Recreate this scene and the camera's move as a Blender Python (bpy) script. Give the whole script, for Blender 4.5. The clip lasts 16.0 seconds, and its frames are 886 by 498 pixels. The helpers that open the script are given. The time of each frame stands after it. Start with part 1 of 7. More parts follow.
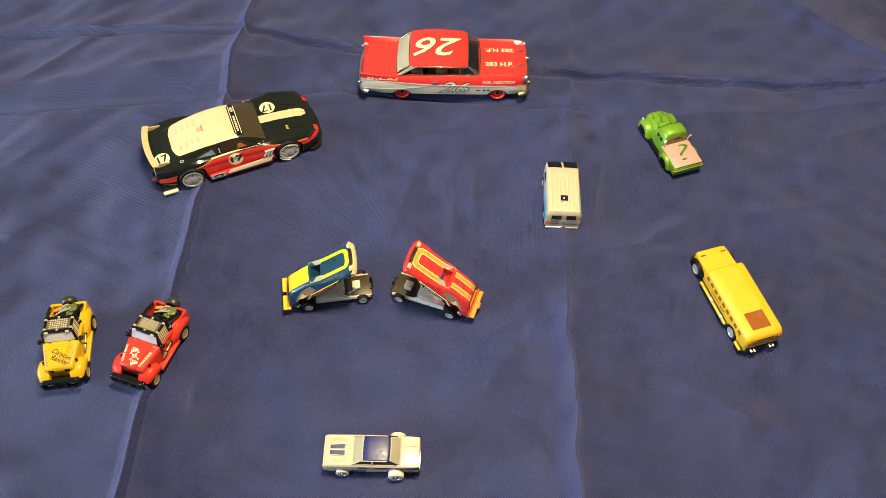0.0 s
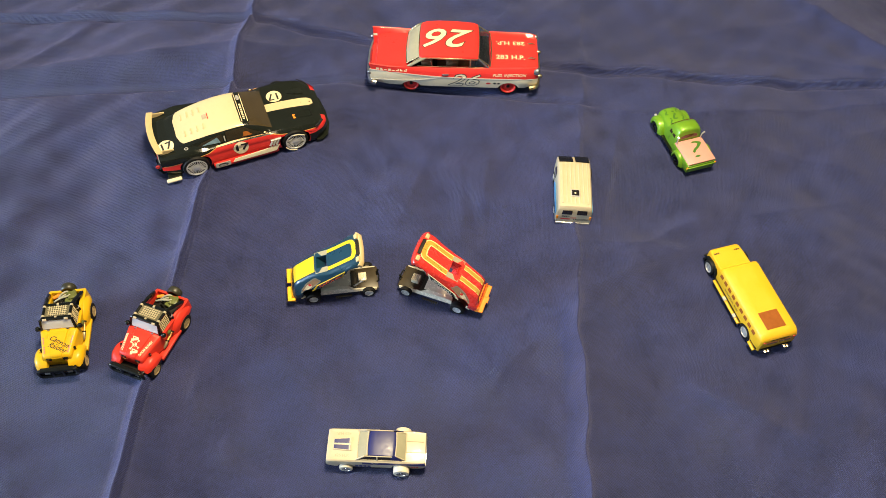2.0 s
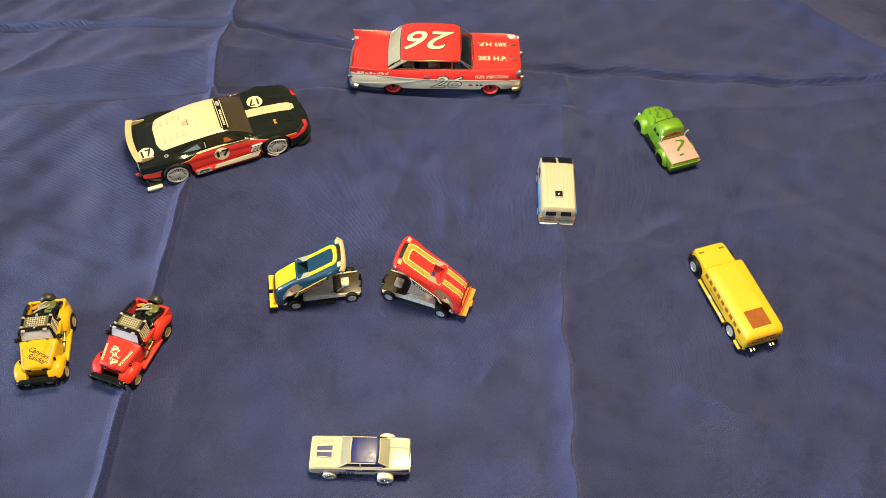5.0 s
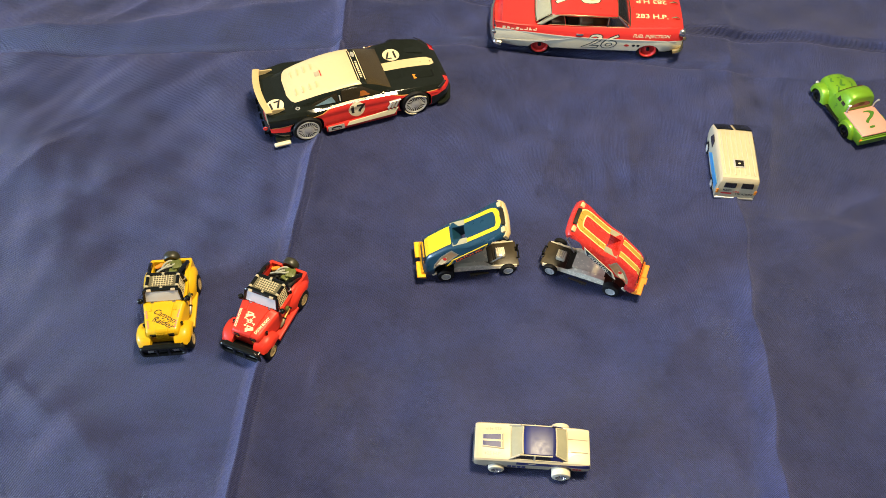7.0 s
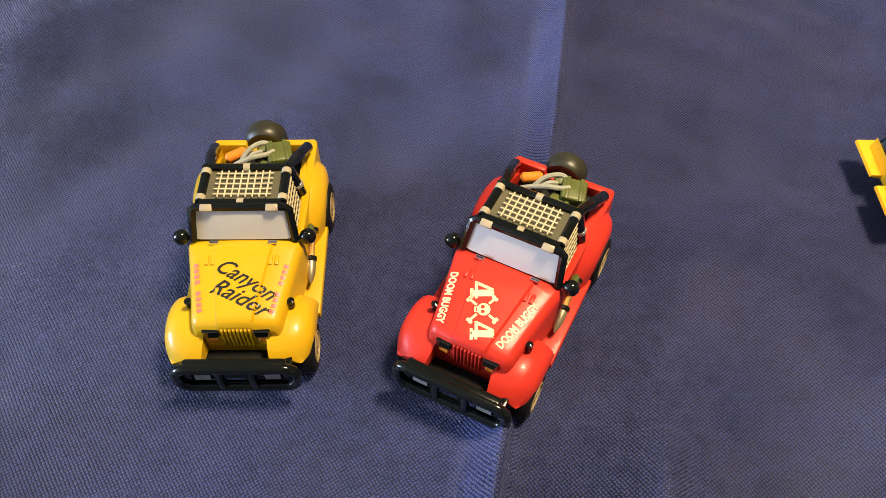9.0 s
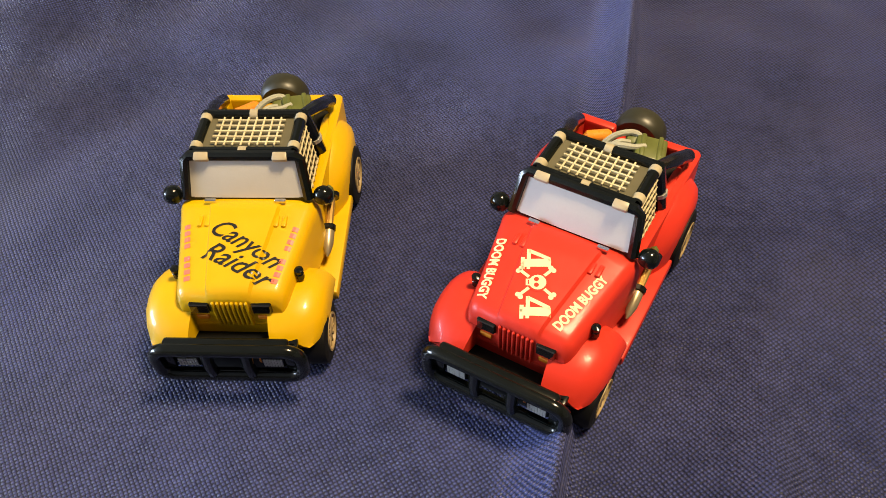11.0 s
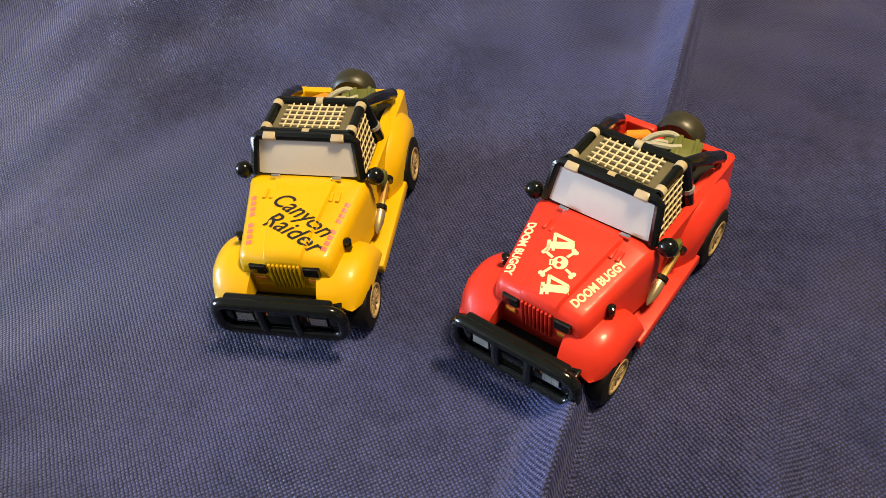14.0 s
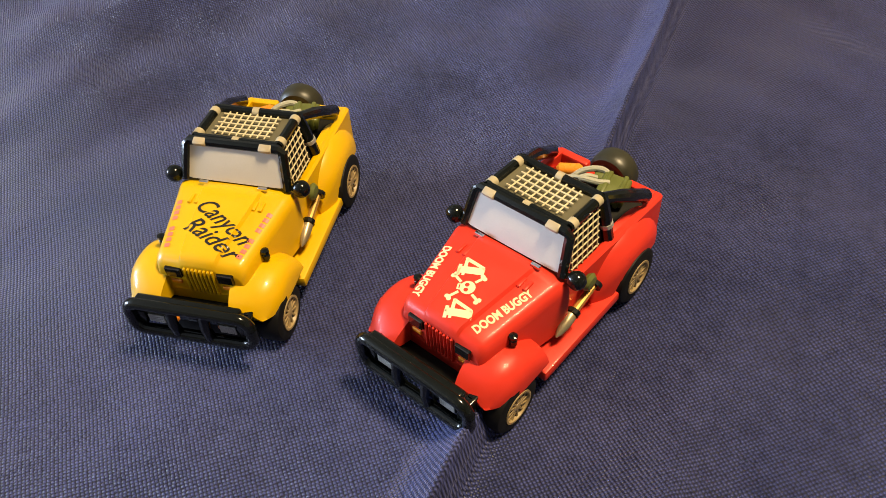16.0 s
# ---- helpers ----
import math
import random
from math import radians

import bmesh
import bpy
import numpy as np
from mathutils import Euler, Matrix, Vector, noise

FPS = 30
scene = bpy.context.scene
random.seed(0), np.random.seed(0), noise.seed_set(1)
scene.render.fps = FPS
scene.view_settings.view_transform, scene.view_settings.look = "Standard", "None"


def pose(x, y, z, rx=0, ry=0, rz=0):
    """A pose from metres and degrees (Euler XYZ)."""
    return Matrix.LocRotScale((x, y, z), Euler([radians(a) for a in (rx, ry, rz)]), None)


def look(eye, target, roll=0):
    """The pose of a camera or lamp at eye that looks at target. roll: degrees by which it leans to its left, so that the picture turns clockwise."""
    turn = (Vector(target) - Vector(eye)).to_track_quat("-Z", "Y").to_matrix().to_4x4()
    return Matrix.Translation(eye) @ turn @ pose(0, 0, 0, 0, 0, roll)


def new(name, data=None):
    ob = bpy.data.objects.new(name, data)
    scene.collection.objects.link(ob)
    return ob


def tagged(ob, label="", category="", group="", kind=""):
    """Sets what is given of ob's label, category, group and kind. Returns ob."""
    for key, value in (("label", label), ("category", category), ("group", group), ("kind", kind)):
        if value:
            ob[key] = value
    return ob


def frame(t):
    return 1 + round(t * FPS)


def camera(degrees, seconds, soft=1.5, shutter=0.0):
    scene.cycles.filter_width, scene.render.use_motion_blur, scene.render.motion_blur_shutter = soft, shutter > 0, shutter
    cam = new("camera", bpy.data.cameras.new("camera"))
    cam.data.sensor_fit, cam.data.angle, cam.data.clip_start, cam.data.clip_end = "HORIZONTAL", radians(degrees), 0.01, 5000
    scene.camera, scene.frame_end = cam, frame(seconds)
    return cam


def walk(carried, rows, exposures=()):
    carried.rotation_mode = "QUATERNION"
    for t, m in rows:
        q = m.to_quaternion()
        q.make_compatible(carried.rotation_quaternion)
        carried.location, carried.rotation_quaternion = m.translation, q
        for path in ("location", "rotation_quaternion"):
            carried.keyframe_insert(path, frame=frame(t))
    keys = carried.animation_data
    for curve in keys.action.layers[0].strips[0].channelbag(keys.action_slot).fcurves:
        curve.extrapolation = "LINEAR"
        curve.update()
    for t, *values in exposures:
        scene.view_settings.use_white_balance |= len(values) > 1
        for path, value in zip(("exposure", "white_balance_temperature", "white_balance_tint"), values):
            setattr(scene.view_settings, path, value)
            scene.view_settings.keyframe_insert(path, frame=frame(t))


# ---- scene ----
from mathutils.bvhtree import BVHTree

cam = camera(56.04, 16.0, soft=0.5)
PATH = [
    (0, (0.06225, 0.08471, 0.54069), (0.00018, 1.20126, -1.11746), 0.97),
    (0.5, (0.05856, 0.08464, 0.54045), (-0.00581, 1.20343, -1.1161), 1.25),
    (1, (0.05023, 0.08436, 0.53502), (-0.01533, 1.20039, -1.12335), 1.66),
    (1.5, (0.04451, 0.08387, 0.53271), (-0.01576, 1.20627, -1.12155), 2.15),
    (2, (0.05412, 0.08336, 0.52465), (-0.00194, 1.21205, -1.12548), 2.26),
    (2.5, (0.05794, 0.0842, 0.52311), (0.00917, 1.21464, -1.12605), 2.20),
    (3, (0.0588, 0.08647, 0.5263), (0.01248, 1.21305, -1.12556), 1.96),
    (3.5, (0.06627, 0.08576, 0.52576), (0.01743, 1.21336, -1.12534), 1.59),
    (4, (0.06447, 0.09288, 0.52402), (0.01913, 1.21068, -1.13384), 1.66),
    (6.3, (0.06451, 0.0744, 0.50742), (-0.03144, 1.22977, -1.12228), 0.32),
    (6.5, (0.06054, 0.0734, 0.49922), (-0.05238, 1.22651, -1.13099), 0.10),
    (7, (-0.02419, 0.09556, 0.44731), (-0.14685, 1.24396, -1.18551), 0.72),
    (7.5, (-0.069, 0.14064, 0.37772), (-0.19274, 1.29871, -1.24819), 2.19),
    (8, (-0.11107, 0.18903, 0.28592), (-0.23814, 1.34427, -1.34174), 3.37),
    (8.5, (-0.13888, 0.21778, 0.20467), (-0.33776, 1.40598, -1.39178), 1.33),
    (9, (-0.1537, 0.24098, 0.17058), (-0.3797, 1.36361, -1.46913), -0.08),
    (9.5, (-0.15128, 0.24327, 0.15527), (-0.42331, 1.36464, -1.47829), -1.85),
    (9.7, (-0.15145, 0.24589, 0.15259), (-0.45875, 1.3767, -1.46816), -3.08),
    (11.8, (-0.15384, 0.24829, 0.12581), (-0.54724, 1.45218, -1.42207), -4.08),
    (12, (-0.15311, 0.2476, 0.12604), (-0.55427, 1.44448, -1.42526), -4.35),
    (12.5, (-0.15122, 0.24897, 0.12583), (-0.56748, 1.44061, -1.42553), -4.75),
    (13, (-0.15309, 0.24825, 0.12593), (-0.58022, 1.4375, -1.42431), -4.80),
    (13.5, (-0.14803, 0.24323, 0.13228), (-0.63309, 1.43316, -1.4003), -5.80),
    (14, (-0.13796, 0.23814, 0.13658), (-0.74484, 1.40016, -1.37385), -8.24),
    (14.5, (-0.1361, 0.24068, 0.13187), (-0.77491, 1.40362, -1.36462), -7.29),
    (15, (-0.12911, 0.24366, 0.13317), (-0.78238, 1.42955, -1.33887), -6.01),
    (15.5, (-0.12112, 0.24663, 0.13334), (-0.77233, 1.43688, -1.3361), -5.24),
    (16, (-0.12099, 0.24411, 0.13376), (-0.77102, 1.4461, -1.32661), -4.55),
]
walk(cam, [(t, look(eye, target, roll)) for t, eye, target, roll in PATH], exposures=((0, 0.0, 6150, 8.5), (6.5, 0.03, 6050, 7), (8.4, 0.02, 6000, 9), (9.4, -0.15, 6350, 13), (12, -0.13, 6700, 11.5), (16, -0.15, 6700, 11.5)))

# ---- light ----
world = bpy.data.worlds.new("world")
world.use_nodes = True
world.node_tree.nodes["Background"].inputs["Color"].default_value = (0.80, 0.82, 1.0, 1)
world.node_tree.nodes["Background"].inputs["Strength"].default_value = 0.27
scene.world = world
scene.view_settings.exposure = 0.0


def area_lamp(name, eye, target, sx, sy, watts, colour):
    lamp = bpy.data.lights.new(name, "AREA")
    lamp.shape, lamp.size, lamp.size_y, lamp.energy, lamp.color = "RECTANGLE", sx, sy, watts, colour
    ob = new(name, lamp)
    ob.matrix_world = look(eye, target)
    return ob


area_lamp("window_daylight", (-4.93, -1.2, 0.74), (0, 0.35, 0.05), 2.2, 1.2, 420, (0.60, 0.76, 1.0))
area_lamp("ceiling_lamp_light", (0.12, 0.455, 0.88), (0.05, 0.4, 0), 0.17, 0.17, 20.5, (1.0, 0.77, 0.44))

# ---- materials ----


def material(name, colour, rough=0.4, metal=0.0, coat=0.0, vary=0.06, grain=400.0, bump=0.0, alpha=1.0, transmission=0.0, spec=0.5, sheen=0.0):
    """A principled surface with colour and roughness that vary at two scales (grain: repeats per metre)."""
    m = bpy.data.materials.new(name)
    m.use_nodes = True
    nt = m.node_tree
    b = nt.nodes["Principled BSDF"]
    co = nt.nodes.new("ShaderNodeTexCoord")
    big, fine = nt.nodes.new("ShaderNodeTexNoise"), nt.nodes.new("ShaderNodeTexNoise")
    big.inputs["Scale"].default_value, fine.inputs["Scale"].default_value = grain * 0.15, grain
    big.inputs["Detail"].default_value, fine.inputs["Detail"].default_value = 3, 2
    for n in (big, fine):
        nt.links.new(co.outputs["Object"], n.inputs["Vector"])
    add = nt.nodes.new("ShaderNodeMath")
    add.operation = "ADD"
    nt.links.new(big.outputs["Fac"], add.inputs[0])
    nt.links.new(fine.outputs["Fac"], add.inputs[1])
    ramp = nt.nodes.new("ShaderNodeMapRange")
    ramp.inputs["From Min"].default_value, ramp.inputs["From Max"].default_value = 0.6, 1.4
    ramp.inputs["To Min"].default_value, ramp.inputs["To Max"].default_value = 1 - vary, 1 + vary
    nt.links.new(add.outputs[0], ramp.inputs["Value"])
    mul = nt.nodes.new("ShaderNodeVectorMath")
    mul.operation = "SCALE"
    mul.inputs[0].default_value = colour
    nt.links.new(ramp.outputs[0], mul.inputs["Scale"])
    nt.links.new(mul.outputs[0], b.inputs["Base Color"])
    rr = nt.nodes.new("ShaderNodeMapRange")
    rr.inputs["From Min"].default_value, rr.inputs["From Max"].default_value = 0.6, 1.4
    rr.inputs["To Min"].default_value, rr.inputs["To Max"].default_value = rough * 0.75, min(1.0, rough * 1.3)
    nt.links.new(add.outputs[0], rr.inputs["Value"])
    nt.links.new(rr.outputs[0], b.inputs["Roughness"])
    b.inputs["Metallic"].default_value = metal
    b.inputs["Coat Weight"].default_value = coat
    b.inputs["Coat Roughness"].default_value = 0.06
    b.inputs["Transmission Weight"].default_value = transmission
    b.inputs["Alpha"].default_value = alpha
    b.inputs["Specular IOR Level"].default_value = spec
    b.inputs["Sheen Weight"].default_value = sheen
    if bump:
        bp = nt.nodes.new("ShaderNodeBump")
        bp.inputs["Strength"].default_value, bp.inputs["Distance"].default_value = bump, 0.0003
        nt.links.new(fine.outputs["Fac"], bp.inputs["Height"])
        nt.links.new(bp.outputs["Normal"], b.inputs["Normal"])
    return m


def cloth_material():
    """Navy satin weave: fine crossed threads in relief and colour, cloudy wear and a soft sheen."""
    m = material("navy_satin", (0.0262, 0.0345, 0.122), rough=0.44, vary=0.34, grain=300, spec=0.42, sheen=0.22)
    nt = m.node_tree
    b = nt.nodes["Principled BSDF"]
    b.inputs["Sheen Roughness"].default_value = 0.4
    b.inputs["Sheen Tint"].default_value = (0.40, 0.42, 0.80, 1)
    co = nt.nodes.new("ShaderNodeTexCoord")
    turn = nt.nodes.new("ShaderNodeMapping")
    turn.inputs["Rotation"].default_value = (0, 0, radians(45))
    nt.links.new(co.outputs["Object"], turn.inputs["Vector"])
    dots = nt.nodes.new("ShaderNodeTexVoronoi")
    dots.voronoi_dimensions = "2D"
    dots.inputs["Scale"].default_value, dots.inputs["Randomness"].default_value = 1430.0, 0.20
    nt.links.new(turn.outputs["Vector"], dots.inputs["Vector"])
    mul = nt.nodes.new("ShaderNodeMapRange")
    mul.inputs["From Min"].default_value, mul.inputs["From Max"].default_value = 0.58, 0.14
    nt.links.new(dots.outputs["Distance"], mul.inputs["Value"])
    bp = nt.nodes.new("ShaderNodeBump")
    bp.inputs["Strength"].default_value, bp.inputs["Distance"].default_value = 1.0, 0.00031
    nt.links.new(mul.outputs[0], bp.inputs["Height"])
    # fine rumples under the weave
    rumple = nt.nodes.new("ShaderNodeTexNoise")
    rumple.inputs["Scale"].default_value, rumple.inputs["Detail"].default_value, rumple.inputs["Roughness"].default_value = 110.0, 6.0, 0.68
    nt.links.new(co.outputs["Object"], rumple.inputs["Vector"])
    bp2 = nt.nodes.new("ShaderNodeBump")
    bp2.inputs["Strength"].default_value, bp2.inputs["Distance"].default_value = 0.7, 0.0010
    nt.links.new(rumple.outputs["Fac"], bp2.inputs["Height"])
    nt.links.new(bp2.outputs["Normal"], bp.inputs["Normal"])
    nt.links.new(bp.outputs["Normal"], b.inputs["Normal"])
    # threads: shade put into the colour, dark gaps and light crowns; clouds of a redder blue
    link = b.inputs["Base Color"].links[0]
    base = link.from_socket
    thread_shade = nt.nodes.new("ShaderNodeMapRange")
    thread_shade.inputs["To Min"].default_value, thread_shade.inputs["To Max"].default_value = 0.17, 1.68
    nt.links.new(mul.outputs[0], thread_shade.inputs["Value"])
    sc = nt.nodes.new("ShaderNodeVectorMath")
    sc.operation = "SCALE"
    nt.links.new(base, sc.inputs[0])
    nt.links.new(thread_shade.outputs[0], sc.inputs["Scale"])
    cloud = nt.nodes.new("ShaderNodeTexNoise")
    cloud.inputs["Scale"].default_value, cloud.inputs["Detail"].default_value = 22.0, 6.0
    nt.links.new(co.outputs["Object"], cloud.inputs["Vector"])
    cr = nt.nodes.new("ShaderNodeMapRange")
    cr.inputs["From Min"].default_value, cr.inputs["From Max"].default_value = 0.38, 0.66
    nt.links.new(cloud.outputs["Fac"], cr.inputs["Value"])
    mix = nt.nodes.new("ShaderNodeMix")
    mix.data_type, mix.blend_type = "RGBA", "MULTIPLY"
    nt.links.new(cr.outputs[0], mix.inputs[0])
    nt.links.new(sc.outputs[0], mix.inputs[6])
    mix.inputs[7].default_value = (1.10, 1.0, 0.90, 1)
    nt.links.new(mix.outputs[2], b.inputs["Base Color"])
    return m


CLOTH = cloth_material()
WALL = material("wall_paint", (0.34, 0.29, 0.22), rough=0.8, grain=30)
CEILING = material("ceiling_paint", (0.52, 0.50, 0.46), rough=0.9, grain=30)
FLOORING = material("floor_boards", (0.16, 0.10, 0.06), rough=0.5, vary=0.25, grain=20)
TABLEWOOD = material("table_wood", (0.20, 0.11, 0.06), rough=0.45, vary=0.2, grain=40)
WHITEPAINT = material("white_woodwork", (0.78, 0.77, 0.74), rough=0.5, grain=30)
YELLOW = material("yellow_plastic", (0.60, 0.352, 0.002), rough=0.42, coat=0.30, spec=0.25, vary=0.03)
RED = material("red_plastic", (0.57, 0.034, 0.019), rough=0.40, coat=0.07, spec=0.18, vary=0.04)
CARRED = material("crimson_plastic", (0.57, 0.029, 0.023), rough=0.34, coat=0.35, spec=0.3, vary=0.05)
FLIPRED = material("glossy_red_paint", (0.53, 0.030, 0.022), rough=0.26, coat=0.6, vary=0.06)
BLACK = material("black_plastic", (0.004, 0.005, 0.004), rough=0.16, coat=0.1, vary=0.15, spec=0.35)
MATTBLACK = material("matt_black_plastic", (0.008, 0.008, 0.007), rough=0.6, vary=0.2, spec=0.2)
TYRE = material("black_rubber", (0.006, 0.006, 0.006), rough=0.6, spec=0.2, vary=0.25, bump=0.2)
OLDTYRE = material("olive_black_rubber", (0.026, 0.025, 0.013), rough=0.42, vary=0.25, bump=0.2)
TANRIM = material("tan_plastic", (0.29, 0.21, 0.10), rough=0.4, vary=0.1)
CREAM = material("cream_plastic", (0.58, 0.50, 0.31), rough=0.5, vary=0.08)
OLIVEPANEL = material("olive_grey_panel", (0.11, 0.10, 0.06), rough=0.35, coat=0.2, vary=0.12)
SCREEN = material("silvered_grey_screen", (0.53, 0.51, 0.46), rough=0.6, metal=0.0, vary=0.03, bump=0.08, grain=2500)
TAPE = material("beige_tape", (0.36, 0.30, 0.20), rough=0.45, vary=0.2)
CHROME = material("chrome", (0.72, 0.71, 0.68), rough=0.14, metal=1.0, vary=0.05)
GOLDMETAL = material("brass_tube", (0.55, 0.33, 0.09), rough=0.3, metal=0.7, vary=0.1)
SILVER = material("silver_paint", (0.55, 0.54, 0.50), rough=0.32, metal=0.5, vary=0.08)
ROCKET = material("dull_bronze_metal", (0.34, 0.28, 0.17), rough=0.32, metal=0.6, vary=0.15)
AMBER = material("amber_plastic", (0.75, 0.24, 0.02), rough=0.25, vary=0.08)
GREENGEAR = material("olive_green_plastic", (0.105, 0.120, 0.026), rough=0.4, vary=0.2)
ROPE = material("white_rope", (0.33, 0.33, 0.26), rough=0.6, vary=0.12, grain=2500, bump=0.5)
BLACKINK = material("black_print", (0.012, 0.012, 0.012), rough=0.35)
CREAMINK = material("cream_print", (0.68, 0.58, 0.36), rough=0.4)
PINKINK = material("pink_print", (0.80, 0.16, 0.12), rough=0.4)
DARKLENS = material("dark_lens", (0.012, 0.010, 0.009), rough=0.08, coat=0.6)
STOCKWHITE = material("white_plastic", (0.60, 0.55, 0.40), rough=0.35, coat=0.2, vary=0.04)
CREAMPAINT = material("cream_paint", (0.55, 0.45, 0.26), rough=0.4, coat=0.2, vary=0.04)
CREAMGOLD = material("cream_gold_paint", (0.52, 0.40, 0.20), rough=0.4, vary=0.08)
GLOSSBLACK = material("gloss_black_paint", (0.009, 0.011, 0.008), rough=0.13, coat=0.22, vary=0.2, spec=0.25)
DARKGLASS = material("smoked_window", (0.020, 0.015, 0.007), rough=0.05, coat=0.8, vary=0.3)
SMOKEBROWN = material("brown_tinted_windscreen", (0.042, 0.030, 0.012), rough=0.10, coat=0.7, vary=0.22, grain=160)
# pale blue of daylight mirrored in dark glass, put into the colour
PALEREFLECTION = material("painted_window_reflection", (0.11, 0.17, 0.21), rough=0.08, coat=0.8, vary=0.3)
CLEAR = material("clear_plastic", (0.95, 0.94, 0.88), rough=0.05, transmission=1.0, vary=0.02)
TANCABIN = material("brown_cabin", (0.26, 0.16, 0.08), rough=0.5, vary=0.2)
CHROMEGOLD = material("gold_tinted_chrome", (0.72, 0.60, 0.34), rough=0.2, metal=1.0, vary=0.08)
GREYINK = material("grey_print", (0.022, 0.030, 0.034), rough=0.4)
PINSTRIPE = material("orange_gold_print", (0.62, 0.30, 0.08), rough=0.35)
OFFWHITE = material("off_white_plastic", (0.44, 0.378, 0.25), rough=0.4, coat=0.2, vary=0.04)
BLUEPRINT = material("sky_blue_print", (0.06, 0.25, 0.50), rough=0.35)
REDINK = material("red_print", (0.60, 0.03, 0.025), rough=0.35)
GREENMETAL = material("metallic_green_paint", (0.145, 0.30, 0.009), rough=0.42, metal=0.25, coat=0.3, vary=0.08)
GREENINK = material("green_print", (0.050, 0.140, 0.012), rough=0.35)
REDGLASS = material("dark_red_window", (0.09, 0.012, 0.012), rough=0.1, coat=0.6)
PINK = material("pink_plastic", (0.52, 0.255, 0.205), rough=0.4, vary=0.05)
BUSYELLOW = material("bus_yellow_plastic", (0.60, 0.350, 0.003), rough=0.48, coat=0.1, vary=0.03)
BROWNGLASS = material("brown_translucent_plastic", (0.24, 0.075, 0.012), rough=0.2, coat=0.4, vary=0.15)
BROWNBLACK = material("brown_black_plate", (0.034, 0.025, 0.011), rough=0.35, metal=0.1, vary=0.2)
GREYPAD = material("grey_tinted_plastic", (0.24, 0.225, 0.17), rough=0.25, vary=0.1)
BLUEPAINT = material("petrol_blue_paint", (0.007, 0.036, 0.065), rough=0.3, coat=0.3, vary=0.08)
YELLOWINK = material("yellow_print", (0.70, 0.46, 0.01), rough=0.35, coat=0.3)
SPOILERYELLOW = material("amber_yellow_plastic", (0.80, 0.42, 0.01), rough=0.3, coat=0.3)
SPOILERORANGE = material("orange_plastic", (0.72, 0.24, 0.02), rough=0.3, coat=0.3)
OLIVEGOLD = material("olive_gold_print", (0.50, 0.33, 0.05), rough=0.3, metal=0.3)
GOLDEDGE = material("pale_gold_print", (0.78, 0.60, 0.22), rough=0.3)
NAVYPAINT = material("navy_paint", (0.012, 0.016, 0.105), rough=0.42, coat=0.0, vary=0.06)
PALERUBBER = material("pale_cream_rubber", (0.60, 0.54, 0.40), rough=0.5, vary=0.06)
BRIGHTRIM = material("bright_silver_rim", (0.58, 0.58, 0.56), rough=0.35, metal=0.3, vary=0.06)
STRAP = material("worn_beige_strap", (0.36, 0.31, 0.20), rough=0.5, vary=0.2)
TANGLASS = material("tan_clear_plastic", (0.29, 0.28, 0.19), rough=0.10, vary=0.08, coat=0.8, spec=0.5)
RAILSILVER = material("dull_silver_plastic", (0.72, 0.65, 0.48), rough=0.25, metal=0.15, vary=0.12)
ORANGEINK = material("orange_red_print", (0.80, 0.13, 0.02), rough=0.35)

# ---- mesh helpers (lengths in millimetres for the toys) ----
MM = 0.001


def mesh_object(name, bm, mats, parent=None, label="", unit=1.0, smooth=35.0):
    me = bpy.data.meshes.new(name)
    if unit != 1.0:
        bmesh.ops.scale(bm, vec=(unit, unit, unit), verts=bm.verts)
    bmesh.ops.recalc_face_normals(bm, faces=bm.faces)
    bm.to_mesh(me)
    bm.free()
    for m in (mats if isinstance(mats, (list, tuple)) else [mats]):
        me.materials.append(m)
    if smooth:
        me.shade_smooth()
        me.set_sharp_from_angle(angle=radians(smooth))
    ob = new(name, me)
    if parent is not None:
        ob.parent = parent
    if label:
        ob["label"] = label
    return ob


def part(name, bm, mats, parent, label="", smooth=35.0):
    """One mesh part, drawn in millimetres, under a thing or a part."""
    return mesh_object(name, bm, mats, parent, label, MM, smooth)


def box(bm, x0, x1, y0, y1, z0, z1, bevel=0.0, segs=2):
    vs = [bm.verts.new((x, y, z)) for x in (x0, x1) for y in (y0, y1) for z in (z0, z1)]
    fs = [bm.faces.new([vs[i] for i in q]) for q in ((0, 1, 3, 2), (4, 6, 7, 5), (0, 4, 5, 1), (2, 3, 7, 6), (0, 2, 6, 4), (1, 5, 7, 3))]
    if bevel:
        es = list({e for f in fs for e in f.edges})
        out = bmesh.ops.bevel(bm, geom=es, offset=bevel, segments=segs, affect="EDGES", profile=0.5)
        vs = list({v for f in out["faces"] for v in f.verts})
    return vs


def moved(bm, verts, m):
    bmesh.ops.transform(bm, matrix=m, verts=verts)


def loft(bm, rings, cap=True):
    """A skin over closed rings of points."""
    vr = [[bm.verts.new(p) for p in r] for r in rings]
    n = len(vr[0])
    for a, b in zip(vr, vr[1:]):
        for i in range(n):
            j = (i + 1) % n
            bm.faces.new((a[i], a[j], b[j], b[i]))
    if cap:
        bm.faces.new(vr[0])
        bm.faces.new(vr[-1])
    return [v for r in vr for v in r]


def hull(bm, xs, half):
    """A body along x; half(x) gives its left half section (y, z), from the sill up to the middle line."""
    rings = []
    for x in xs:
        h = half(x)
        rings.append([(x, y, z) for y, z in h] + [(x, -y, z) for y, z in reversed(h) if y > 1e-6])
    return loft(bm, rings)


